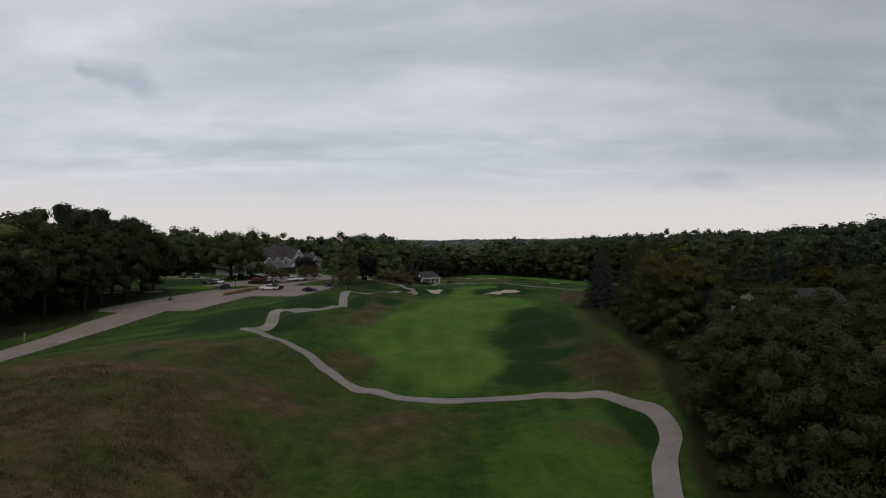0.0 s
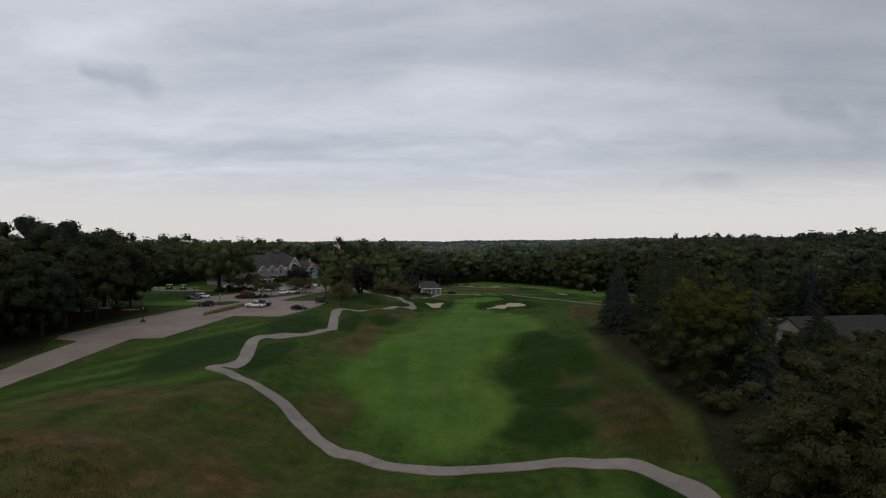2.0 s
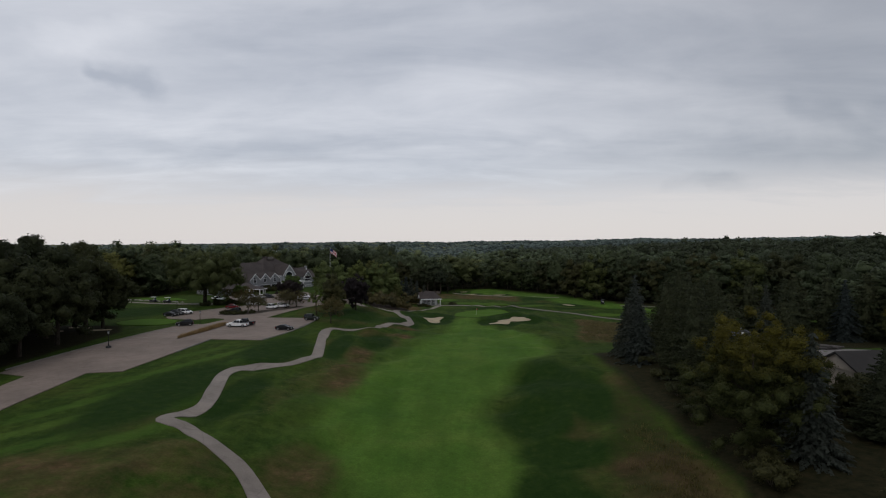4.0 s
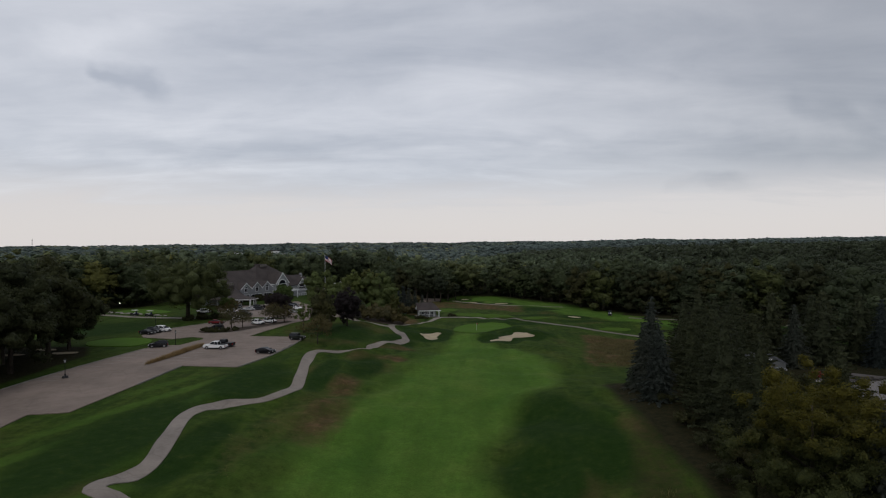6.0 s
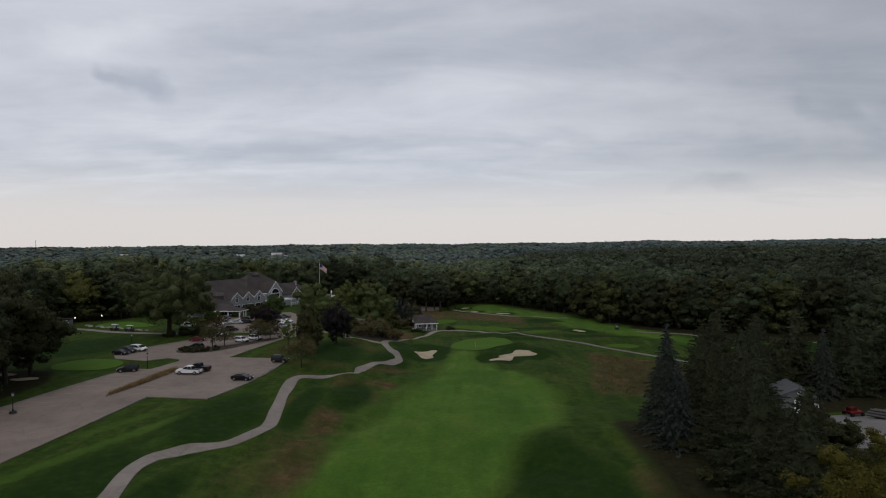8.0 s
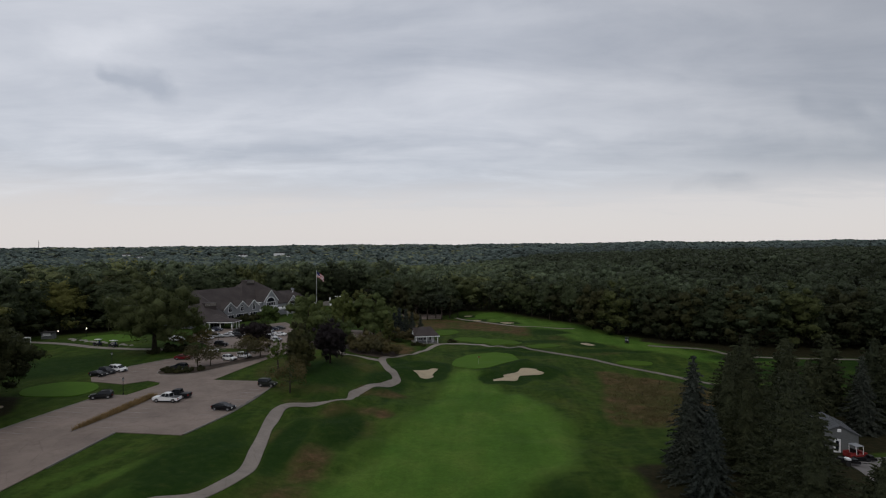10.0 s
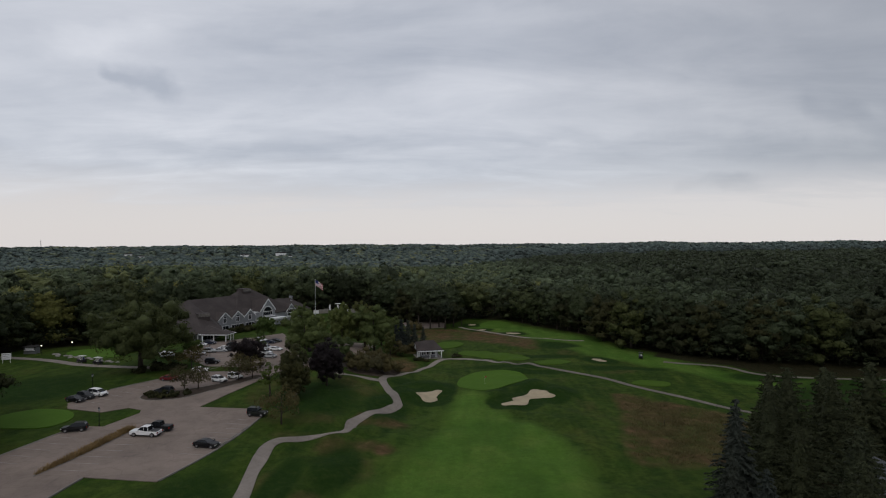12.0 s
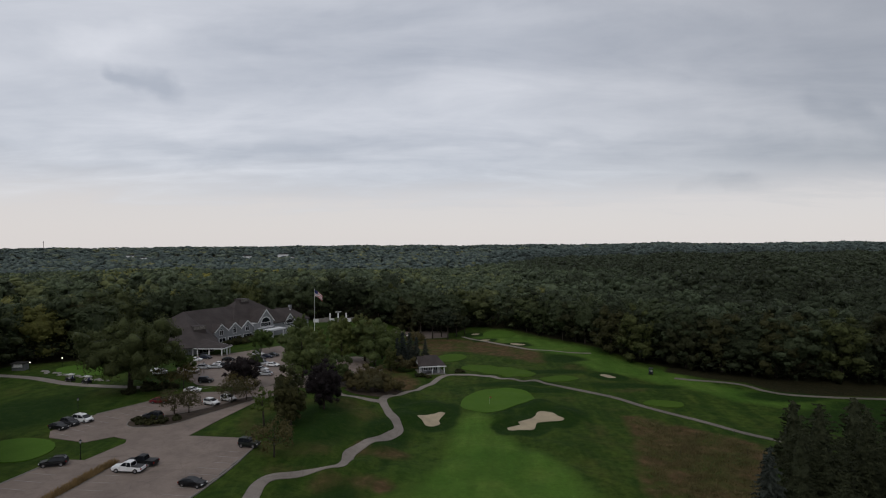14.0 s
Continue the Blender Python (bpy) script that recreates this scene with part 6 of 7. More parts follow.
def build_pool_terrace():
    """The pale terrace behind the flagpole, with three posts."""
    z = float(ground(-60, 356)) + 0.9
    t = thing("terrace", pose(-69, 351, z, 0, 0, 14), "pale walled terrace with white posts behind the clubhouse", "terrace")
    part("deck", boxes((0, 21, 0, 9, -2.5, 0.0)), KERB, t)
    for x in (8.2, 12.2, 16.2):
        part("post", boxes((x - 0.35, x + 0.35, 5, 5.7, 0, 2.9)), TRIM, t)
    for k in range(8):
        part("wall_panel", boxes((0.1 + 2.6 * k, 2.6 + 2.6 * k, -0.2, 0.0, -2.5, 0.9 + 0.3 * (k % 3))), KERB if k % 3 else TRIM, t)
    part("canopy", boxes((10.8, 13.8, 5, 7, 3.3, 3.45)), TRIM, t)


build_pool_terrace()


def build_tent():
    """A small white canopy among the trees."""
    x, y = -30, 321
    t = thing("tent", pose(x, y, float(ground(x, y)), 0, 0, 20), "small white canopy tent among the trees", "tent")
    bm = bmesh.new()
    low = [bm.verts.new((a, b, 2.2)) for a, b in ((-1.6, -1.6), (1.6, -1.6), (1.6, 1.6), (-1.6, 1.6))]
    top = bm.verts.new((0, 0, 3.5))
    bm.faces.new(low[::-1])
    for k in range(4):
        bm.faces.new((low[k], low[(k + 1) % 4], top))
    part("canopy", bm, TRIM, t, "white pointed canopy")
    part("side_cloth", boxes((-1.6, 0.4, -1.62, -1.58, 0.0, 2.2)), TRIM, t)
    for a, b in ((-1.5, -1.5), (1.5, -1.5), (1.5, 1.5), (-1.5, 1.5)):
        part("leg", tube(bmesh.new(), (a, b, -0.1), (a, b, 2.25), 0.04, 0.04, 6), TRIM, t)


build_tent()

# ---- cars ----
TYRE = plain("tyre_rubber", (0.02, 0.02, 0.02), 0.85)
RIM = plain("alloy_rim", (0.4, 0.4, 0.42), 0.35, 0.8)
LAMP_GLASS = plain("headlamp_glass", (0.6, 0.6, 0.6), 0.15)
RED_GLASS = plain("rear_lamp_glass", (0.28, 0.02, 0.02), 0.2)
PLASTIC = plain("black_plastic", (0.02, 0.02, 0.022), 0.5)
PAINTS = {}


def paint(name, colour):
    if name not in PAINTS:
        m = plain("car_paint_" + name, colour, 0.42, 0.0, vary=0.04, spec=0.18)
        m.node_tree.nodes["Principled BSDF"].inputs["Coat Weight"].default_value = 0.06
        PAINTS[name] = m
    return PAINTS[name]


COLOURS = {"white": (0.74, 0.74, 0.74), "black": (0.006, 0.006, 0.007), "dark grey": (0.026, 0.027, 0.03), "silver": (0.42, 0.43, 0.44), "dark blue": (0.01, 0.015, 0.034),
           "red": (0.13, 0.008, 0.012), "dark green": (0.01, 0.013, 0.01)}
# length, width, bonnet height, deck height, roof height, wheel radius; cabin: rear foot, rear top, front top, front foot as shares of the length from the tail
SHAPES = {"saloon": (4.5, 1.78, 0.9, 0.97, 1.42, 0.33, (0.08, 0.27, 0.53, 0.76)),
          "crossover": (4.4, 1.84, 1.0, 1.05, 1.66, 0.36, (0.02, 0.1, 0.52, 0.75)),
          "minivan": (4.9, 1.92, 0.98, 1.03, 1.7, 0.34, (0.02, 0.08, 0.56, 0.84)),
          "off-roader": (4.1, 1.84, 1.1, 1.15, 1.82, 0.40, (0.02, 0.04, 0.58, 0.64)),
          "pickup": (5.6, 1.95, 1.12, 1.1, 1.88, 0.40, (0.33, 0.36, 0.60, 0.73))}


def build_car(kind, colour, x, y, heading, beside):
    L, W, hb, hd, hr, wr, (c0, c1, c2, c3) = SHAPES[kind]
    names = {"saloon": "saloon_car", "crossover": "crossover_car", "minivan": "minivan", "off-roader": "off_road_car", "pickup": "pickup_truck"}
    lab = {"saloon": "saloon car", "crossover": "crossover car", "minivan": "minivan", "off-roader": "boxy off-roader", "pickup": "pickup truck"}[kind]
    t = thing(names[kind], pose(x, y, float(ground(x, y)) + 0.1, 0, 0, heading) @ Matrix.Scale(0.87, 4), f"{colour} {lab} parked {beside}", "pickup" if kind == "pickup" else "car", "parked cars")
    skin = paint(colour, COLOURS[colour])
    h = L / 2
    X = lambda f: -h + L * f
    axles = (-h + L * 0.19, h - L * 0.185)
    low = 0.26 if kind in ("saloon", "minivan") else 0.36
    ring = []
    for a in axles:
        ring += [(a + wr * 1.15 * math.cos(u), max(low, wr + wr * 1.12 * math.sin(u))) for u in np.linspace(math.pi, 0, 7)]
    outline = [(-h, low + 0.08)] + ring + [(h, low + 0.1), (h, hb * 0.72), (h - 0.12, hb * 0.93), (X(c3) - 0.02, hb + 0.06), (X(c3) - 0.2, hd + 0.02)]
    if kind == "pickup":
        outline += [(X(c0), hd), (-h + 0.05, hd), (-h, hd - 0.06)]
    else:
        outline += [(X(c0), hd), (-h + 0.06, hd - 0.04), (-h, hd * 0.8)]
    bm = bmesh.new()
    slab(bm, outline, -W / 2, W / 2)
    rim = [e for e in bm.edges if all(abs(abs(v.co.y) - W / 2) < 1e-4 for v in e.verts) and e.verts[0].co.y * e.verts[1].co.y > 0 and max(v.co.z for v in e.verts) > wr * 2.2]
    bmesh.ops.bevel(bm, geom=rim, offset=0.12, segments=3, affect="EDGES")
    for v in bm.verts:
        v.co.y *= (1 - 0.13 * (abs(v.co.x) / h) ** 5) * (1 - 0.07 * max(0.0, (v.co.z - 0.5) / (hd - 0.4)) ** 2)
    bmesh.ops.recalc_face_normals(bm, faces=bm.faces[:])
    body = part("body", bm, skin, t)
    wi = W / 2 * 0.9
    tip = W / 2 * 0.7
    # the cabin follows a curved roofline and leans inwards
    side = spline([(X(c0), hd - 0.04), (X(c1), hr - 0.09), (X((c1 + c2) / 2), hr - 0.02), (X(c2), hr - 0.07), (X(c3), hb + 0.02)], False, 0.25)
    inward = lambda z: wi + (tip - wi) * min(1.0, max(0.0, (z - hd) / (hr - hd)))

    def cabin(profile, out):
        bm = bmesh.new()
        slab(bm, profile, -1, 1)
        for v in bm.verts:
            v.co.y *= inward(v.co.z) + out
        bmesh.ops.recalc_face_normals(bm, faces=bm.faces[:])
        return bm

    part("window", cabin([tuple(c) for c in side], 0.0), GLASS, t, "dark tinted windows")
    crown = [tuple(c) for c in side if c[1] > hr - 0.16]
    part("roof", cabin([(x, z + 0.02) for x, z in crown] + [(x, z - 0.05) for x, z in crown[::-1]], 0.02), skin, t)
    for s in (-1, 1):
        for f0, f1 in ((c0, c1), ((c0 + c3) / 2 - 0.02, (c1 + c2) / 2), (c3, c2)):
            part("pillar", tube(bmesh.new(), (X(f0), s * wi, hd - 0.05 if f0 < 0.6 else hb), (X(f1), s * (tip + 0.01), hr - 0.1), 0.05, 0.04, 5), skin, t)
        for a in axles:
            w = part("wheel", tube(bmesh.new(), (a, s * (W / 2 - 0.2), wr), (a, s * (W / 2 + 0.015), wr), wr, wr, 16), TYRE, t)
            part("rim", tube(bmesh.new(), (a, s * (W / 2 + 0.0), wr), (a, s * (W / 2 + 0.03), wr), wr * 0.62, wr * 0.6, 10), RIM, w)
        part("headlight", boxes((h - 0.14, h + 0.015, s * W * 0.34 - 0.2, s * W * 0.34 + 0.2, hb * 0.66, hb * 0.82)), LAMP_GLASS, t)
        part("tail_light", boxes((-h - 0.015, -h + 0.1, s * W * 0.41 - 0.12, s * W * 0.41 + 0.12, hd * 0.62, hd * 0.86)), RED_GLASS, t)
        part("mirror", boxes((X(c3) - 0.3, X(c3) - 0.12, s * (W / 2 + 0.1) - 0.1, s * (W / 2 + 0.1) + 0.1, hd, hd + 0.16)), skin, t)
    part("bumper", boxes((h - 0.1, h + 0.03, -W * 0.44, W * 0.44, low, low + 0.2), bevel=0.03), PLASTIC, t)
    part("bumper", boxes((-h - 0.03, -h + 0.1, -W * 0.44, W * 0.44, low, low + 0.2), bevel=0.03), PLASTIC, t)
    part("grille", boxes((h - 0.02, h + 0.02, -W * 0.22, W * 0.22, hb * 0.5, hb * 0.75)), PLASTIC, t)
    part("underbody", boxes((-h + 0.2, h - 0.2, -W / 2 + 0.2, W / 2 - 0.2, 0.18, low + 0.25)), PLASTIC, t)
    if kind == "pickup":
        part("bed_cover", boxes((-h + 0.12, X(c0) - 0.08, -W / 2 + 0.12, W / 2 - 0.12, hd - 0.02, hd + 0.03)), PLASTIC, t, "black cargo bed cover")
    if kind == "off-roader":
        w = part("spare_wheel", tube(bmesh.new(), (-h - 0.2, 0, 0.95), (-h, 0, 0.95), wr * 0.9, wr * 0.9, 14), TYRE, t)
    if kind == "crossover":
        for s in (-1, 1):
            part("roof_rail", boxes((X(c1) + 0.1, X(c2) - 0.1, s * tip * 0.9 - 0.03, s * tip * 0.9 + 0.03, hr, hr + 0.06)), PLASTIC, t)
    return t


for row in (("pickup", "white", -47.1, 157.0, 177, "beside the grass strip"), ("pickup", "black", -46.5, 159.6, 177, "next to a white pickup"), ("saloon", "black", -34.8, 152.1, -10, "alone in a bay"),
            ("crossover", "black", -60.3, 158.9, 200, "at the edge of the lawn"), ("off-roader", "dark green", -32.6, 168.4, -9, "at the corner of the car park"),
            ("saloon", "black", -72.2, 176.6, -18, "in a row of three"), ("crossover", "dark grey", -71.6, 178.9, -18, "in a row of three"), ("minivan", "white", -70.6, 181.2, -18, "in a row of three"),
            ("saloon", "red", -62.4, 194.8, 4, "at the edge of the lawn"), ("crossover", "dark grey", -57.9, 183.6, 175, "behind the planted island"),
            ("crossover", "white", -50.4, 193.8, -25, "behind the planted island"), ("crossover", "white", -48.0, 197.0, -25, "behind the planted island"),
            ("saloon", "white", -78.4, 246, 10, "by the clubhouse columns"), ("crossover", "dark blue", -77.2, 250.4, -8, "by the clubhouse columns"), ("crossover", "silver", -69.6, 232.6, 8, "in the upper car park"),
            ("saloon", "white", -70.8, 227.8, 170, "in the upper car park"), ("saloon", "white", -67.4, 238.2, 15, "in the upper car park"), ("saloon", "silver", -67.0, 233.8, 15, "in the upper car park"),
            ("off-roader", "black", -61, 214.6, 8, "at the grass island"), ("crossover", "white", -52, 229.8, -4, "in the upper car park"), ("saloon", "silver", -48.8, 223.8, 176, "in the upper car park"),
            ("crossover", "white", -63, 257.8, -12, "near the clubhouse door"), ("saloon", "dark grey", -59.8, 250, -12, "near the clubhouse door"), ("saloon", "dark blue", -58.4, 253.2, -12, "near the clubhouse door"),
            ("saloon", "dark green", -57.6, 256.6, -12, "near the clubhouse door"), ("saloon", "black", -68.6, 247.2, 20, "near the clubhouse door"), ("crossover", "dark grey", -64.2, 235.4, 20, "in the upper car park"),
            ("crossover", "white", -77.8, 223.8, 30, "behind the large oak"), ("saloon", "white", -80, 226.8, 30, "behind the large oak"), ("saloon", "white", -59.6, 204.4, 10, "by the shrubs"),
            ("minivan", "white", -22.5, 333, 4, "beyond the shade trees"), ("crossover", "silver", -55, 240, -12, "in the upper car park"), ("saloon", "white", -51.4, 237.5, -12, "in the upper car park")):
    build_car(*row)

# ---- lamps, flag, carts and small things ----
IRON = plain("black_iron", (0.014, 0.014, 0.015), 0.45, 0.5)
GLOBE = glow("lit_globe", (1.0, 0.88, 0.7), 2.5)
FROSTED = plain("frosted_lantern_glass", (0.35, 0.36, 0.37), 0.25)
CANVAS = plain("cart_canopy", (0.55, 0.55, 0.53), 0.6)
POLE = plain("painted_pole", (0.55, 0.56, 0.57), 0.4, 0.3)
FLAG_RED, FLAG_WHITE, FLAG_BLUE = plain("flag_red", (0.30, 0.03, 0.04), 0.8), plain("flag_white", (0.6, 0.6, 0.6), 0.8), plain("flag_blue", (0.02, 0.03, 0.11), 0.8)
ROCK = plain("boulder_stone", (0.24, 0.225, 0.2), 0.9, vary=0.3, bump=0.5)
STEEL = plain("galvanised_steel", (0.3, 0.31, 0.32), 0.45, 0.6)


def build_lamp(x, y, footing=0.0):
    t = thing("street_lamp", pose(x, y, float(ground(x, y)), 0, 0, 0), "black iron lamp post with lantern" + (" on concrete footing" if footing else " on the grass"), "street lamp", "street lamps")
    if footing:
        part("footing", tube(bmesh.new(), (0, 0, -0.1), (0, 0, footing), 0.55, 0.42, 14), PLASTIC, t, "dark concrete footing")
    part("base", tube(bmesh.new(), (0, 0, footing - 0.1), (0, 0, footing + 0.35), 0.13, 0.09, 10), IRON, t)
    part("post", tube(bmesh.new(), (0, 0, footing), (0, 0, 2.7), 0.065, 0.05, 10), IRON, t)
    lan = part("lantern", tube(bmesh.new(), (0, 0, 2.7), (0, 0, 3.12), 0.12, 0.2, 8), FROSTED, t)
    part("cap", tube(bmesh.new(), (0, 0, 3.12), (0, 0, 3.38), 0.23, 0.02, 8), IRON, lan)


build_lamp(-61.5, 130.4, 0.45)
for x, y in ((-57.9, 161.7), (-75.3, 186.7), (-66.7, 226.0), (-43, 232)):
    build_lamp(x, y)
for x, y, z in ((-116.3, 226.8, 2.5), (-112.6, 234.6, 2.5)):
    t = thing("globe_lamp", pose(x, y, float(ground(x, y)), 0, 0, 0), "lit globe lamp on a post before the woods", "lamp", "globe lamps")
    part("post", tube(bmesh.new(), (0, 0, -0.2), (0, 0, z), 0.06, 0.05, 8), IRON, t)
    bm = bmesh.new()
    bmesh.ops.create_icosphere(bm, subdivisions=2, radius=0.17, matrix=Matrix.Translation((0, 0, z + 0.15)))
    part("globe", bm, GLOBE, t, "glowing white globe", True)


def build_flag():
    x, y = -54.1, 295.8
    z = float(ground(x, y))
    top = 16.4 - z
    t = thing("flagpole", pose(x, y, z, 0, 0, 0), "tall white flagpole with a striped flag in the wind", "flagpole")
    part("pole", tube(bmesh.new(), (0, 0, -0.5), (0, 0, top), 0.14, 0.06, 10), POLE, t, "white tapered pole")
    bm = bmesh.new()
    bmesh.ops.create_icosphere(bm, subdivisions=2, radius=0.16, matrix=Matrix.Translation((0, 0, top + 0.1)))
    part("finial", bm, POLE, t)
    long, tall, cols = 3.7, 2.3, 16
    flag = new("flag")
    flag.parent = t

    def cloth(z0, z1, u0, u1, mat, name, out=0.0):
        n = max(2, int(cols * (u1 - u0)))
        v, f = [], []
        for k in range(n + 1):
            u = u0 + (u1 - u0) * k / n
            for zz in (z0, z1):
                sag = 0.55 * u ** 1.3 * long
                wave = 0.2 * math.sin(u * 8 + zz * 0.6) * (0.3 + u)
                v.append((0.12 + u * long * 0.84, wave + out - 0.35 * u, zz - sag))
        for k in range(n):
            f.append((2 * k, 2 * k + 2, 2 * k + 3, 2 * k + 1))
        child(name, mesh_of(name, v, f, mat), flag)

    each = tall / 13
    for k in range(13):
        z1 = top - 0.15 - each * k
        cloth(z1 - each, z1, 0.4 if k < 7 else 0.0, 1.0, FLAG_WHITE if k % 2 else FLAG_RED, "stripe")
    cloth(top - 0.15 - each * 7, top - 0.15, 0.0, 0.4, FLAG_BLUE, "canton")


build_flag()


def build_pin():
    x, y = 10.8, 209.6
    t = thing("flagstick", pose(x, y, float(ground(x, y)) + 0.07, 0, 0, 0), "thin flagstick with a small dark flag on the green", "flagstick")
    part("stick", tube(bmesh.new(), (0, 0, -0.1), (0, 0, 2.2), 0.02, 0.015, 6), POLE, t)
    part("pennant", slab(bmesh.new(), [(0.02, 2.15), (0.55, 1.98), (0.02, 1.75)], -0.01, 0.01), FLAG_RED, t)


build_pin()


def build_cart(x, y, heading, label, cloth=None):
    t = thing("golf_cart", pose(x, y, float(ground(x, y)) + 0.05, 0, 0, heading), label, "golf cart", "golf carts")
    bm = bmesh.new()
    slab(bm, [(-1.15, 0.3), (1.2, 0.3), (1.2, 0.62), (0.95, 0.95), (0.6, 0.9), (0.45, 0.42), (-0.05, 0.42), (-0.1, 0.8), (-1.15, 0.85)], -0.58, 0.58)
    part("body", bm, PLASTIC, t, "dark moulded body")
    part("seat", boxes((-0.55, 0.0, -0.52, 0.52, 0.8, 0.95), (-0.65, -0.5, -0.52, 0.52, 0.9, 1.35), bevel=0.03), CANVAS, t, "pale seat")
    for px, py, lean in ((0.85, -0.52, -0.25), (0.85, 0.52, -0.25), (-0.9, -0.52, 0.0), (-0.9, 0.52, 0.0)):
        part("strut", tube(bmesh.new(), (px, py, 0.8), (px + lean, py, 1.82), 0.025, 0.025, 6), IRON, t)
    part("canopy", boxes((-1.15, 0.75, -0.62, 0.62, 1.8, 1.9), bevel=0.03), cloth or CANVAS, t)
    for px in (-0.8, 0.82):
        for py in (-0.5, 0.5):
            w = part("wheel", tube(bmesh.new(), (px, py - 0.1, 0.24), (px, py + 0.1, 0.24), 0.24, 0.24, 12), TYRE, t)
            part("rim", tube(bmesh.new(), (px, py - 0.11, 0.24), (px, py + 0.11, 0.24), 0.12, 0.12, 8), RIM, w)
    part("bag", tube(bmesh.new(), (-1.0, 0.2, 0.75), (-1.15, 0.2, 1.6), 0.15, 0.17, 8), FLAG_BLUE, t)


build_cart(61.2, 246.5, 70, "dark golf cart with a canopy on the far fairway", PLASTIC)
build_cart(-96.6, 215.0, 160, "dark golf cart with a pale canopy on the path")
build_cart(-90.8, 212.8, 160, "dark golf cart with a pale canopy on the path")


def boulder(seed):
    bm = bmesh.new()
    bmesh.ops.create_icosphere(bm, subdivisions=2, radius=1.0)
    for v in bm.verts:
        n = noise.noise(v.co * 1.3 + Vector((seed, 0, 0)))
        v.co = Vector((v.co.x * 1.25, v.co.y * 0.85, v.co.z * 0.62)) * (1 + 0.35 * n)
    me = bpy.data.meshes.new("boulder")
    bm.to_mesh(me)
    bm.free()
    me.materials.append(ROCK)
    return me


stones = [boulder(3), boulder(8), boulder(15)]
rng = np.random.default_rng(19)
for k in range(34):
    f = k / 33
    x, y = -113 + 25 * f + rng.uniform(-0.8, 0.8), 225.4 - 11.2 * f + rng.uniform(-0.7, 1.3) + 1.2
    ob = new("boulder", stones[k % 3])
    s = rng.uniform(0.3, 0.65)
    ob.matrix_world = pose(x, y, float(ground(x, y)) + 0.12 * s, 0, 0, rng.uniform(0, 360)) @ Matrix.Scale(s, 4)
    tagged(ob, "weathered grey boulder edging the cart path", "boulder", "boulders by the path")

t = thing("sign_board", pose(-117.4, 213.6, float(ground(-117, 213)), 0, 0, 20), "white blank sign board on two posts", "sign")
part("board", boxes((0, 2.2, -0.05, 0.05, 0.9, 2.6), bevel=0.02), TRIM, t, "white board")
for k, w in enumerate((1.5, 1.1, 1.6)):
    part("bar", boxes((0.25, 0.25 + w, -0.062, -0.05, 2.2 - 0.45 * k, 2.32 - 0.45 * k)), SIDING, t)
for x in (0.2, 1.9):
    part("post", boxes((x, x + 0.1, 0.06, 0.16, -0.3, 2.5)), TRIM, t)
t = thing("kiosk", pose(-122.5, 228.0, float(ground(-121, 228)), 0, 0, 10), "small grey wooden kiosk by the woods", "kiosk")
part("wall", boxes((0, 3.2, 0, 2.4, -0.3, 1.9)), SHED_WALL, t)
part("counter", boxes((0.2, 3.0, -0.3, 0.0, 0.95, 1.05)), TRIM, t)
part("roof", boxes((-0.3, 3.5, -0.5, 2.7, 1.9, 2.1), bevel=0.03), ROOF_GREY, t)
part("hatch", boxes((0.5, 2.7, -0.02, 0.01, 1.1, 1.8)), TRIM, t)

t = thing("marker_post", pose(-55.2, 76.2, float(ground(-55, 76)), 0, 0, 0), "short pale grey marker post beside the drive", "post")
part("post", boxes((-0.08, 0.08, -0.08, 0.08, -0.2, 1.1), bevel=0.02), KERB, t)
part("cap", boxes((-0.11, 0.11, -0.11, 0.11, 1.1, 1.18)), KERB, t)
for x, y in ((52.1, 189.4), (44.6, 178), (57, 178.4), (60, 190)):
    ob = part("stake", tube(bmesh.new(), (0, 0, -0.2), (0, 0, 1.2), 0.04, 0.04, 6), IRON)
    ob.matrix_world = pose(x, y, float(ground(x, y)))
    tagged(ob, "thin dark stake in the dry grass", "stake", "stakes")
for k, (x, y) in enumerate(((-76.5, 152.6), (-86, 150.5), (-83.4, 156.2))):
    o = spline([(x + 2.6 * math.cos(a), y + 1.2 * math.sin(a) * (1 + 0.3 * math.sin(2 * a + k))) for a in np.linspace(0, 6.28, 8)[:-1]], True, 0.8)
    tagged(draped("sand_bunker", o, SAND, 0.07, 1.2, 0.3), "small practice sand bunker under the oaks", "bunker", "sand bunkers", "structure")

# the maintenance yard: red implements and stacked pipes
RED = plain("red_enamel", (0.2, 0.02, 0.018), 0.55)
PIPE = plain("weathered_pipe", (0.075, 0.068, 0.064), 0.85, vary=0.25)


def build_implement():
    t = thing("red_implement", pose(65.2, 133.9, float(ground(66, 134)), 0, 0, 12), "red mower deck parked at the edge of the gravel yard", "machine", "red implements")
    part("deck", boxes((0, 2.4, 0, 1.4, 0.35, 0.75), bevel=0.06), RED, t)
    part("hood", slab(bmesh.new(), [(0.2, 0.75), (1.6, 0.75), (1.4, 1.35), (0.4, 1.2)], 0.3, 1.1), RED, t)
    for x in (0.3, 2.1):
        for y in (-0.05, 1.45):
            part("wheel", tube(bmesh.new(), (x, y - 0.09, 0.3), (x, y + 0.09, 0.3), 0.3, 0.3, 12), TYRE, t)
    part("drawbar", tube(bmesh.new(), (2.3, 0.7, 0.45), (3.6, 0.7, 0.4), 0.06, 0.05, 6), IRON, t)
    copy_thing(t, pose(70.4, 133.2, float(ground(70.4, 133.2)), 0, 0, 200))


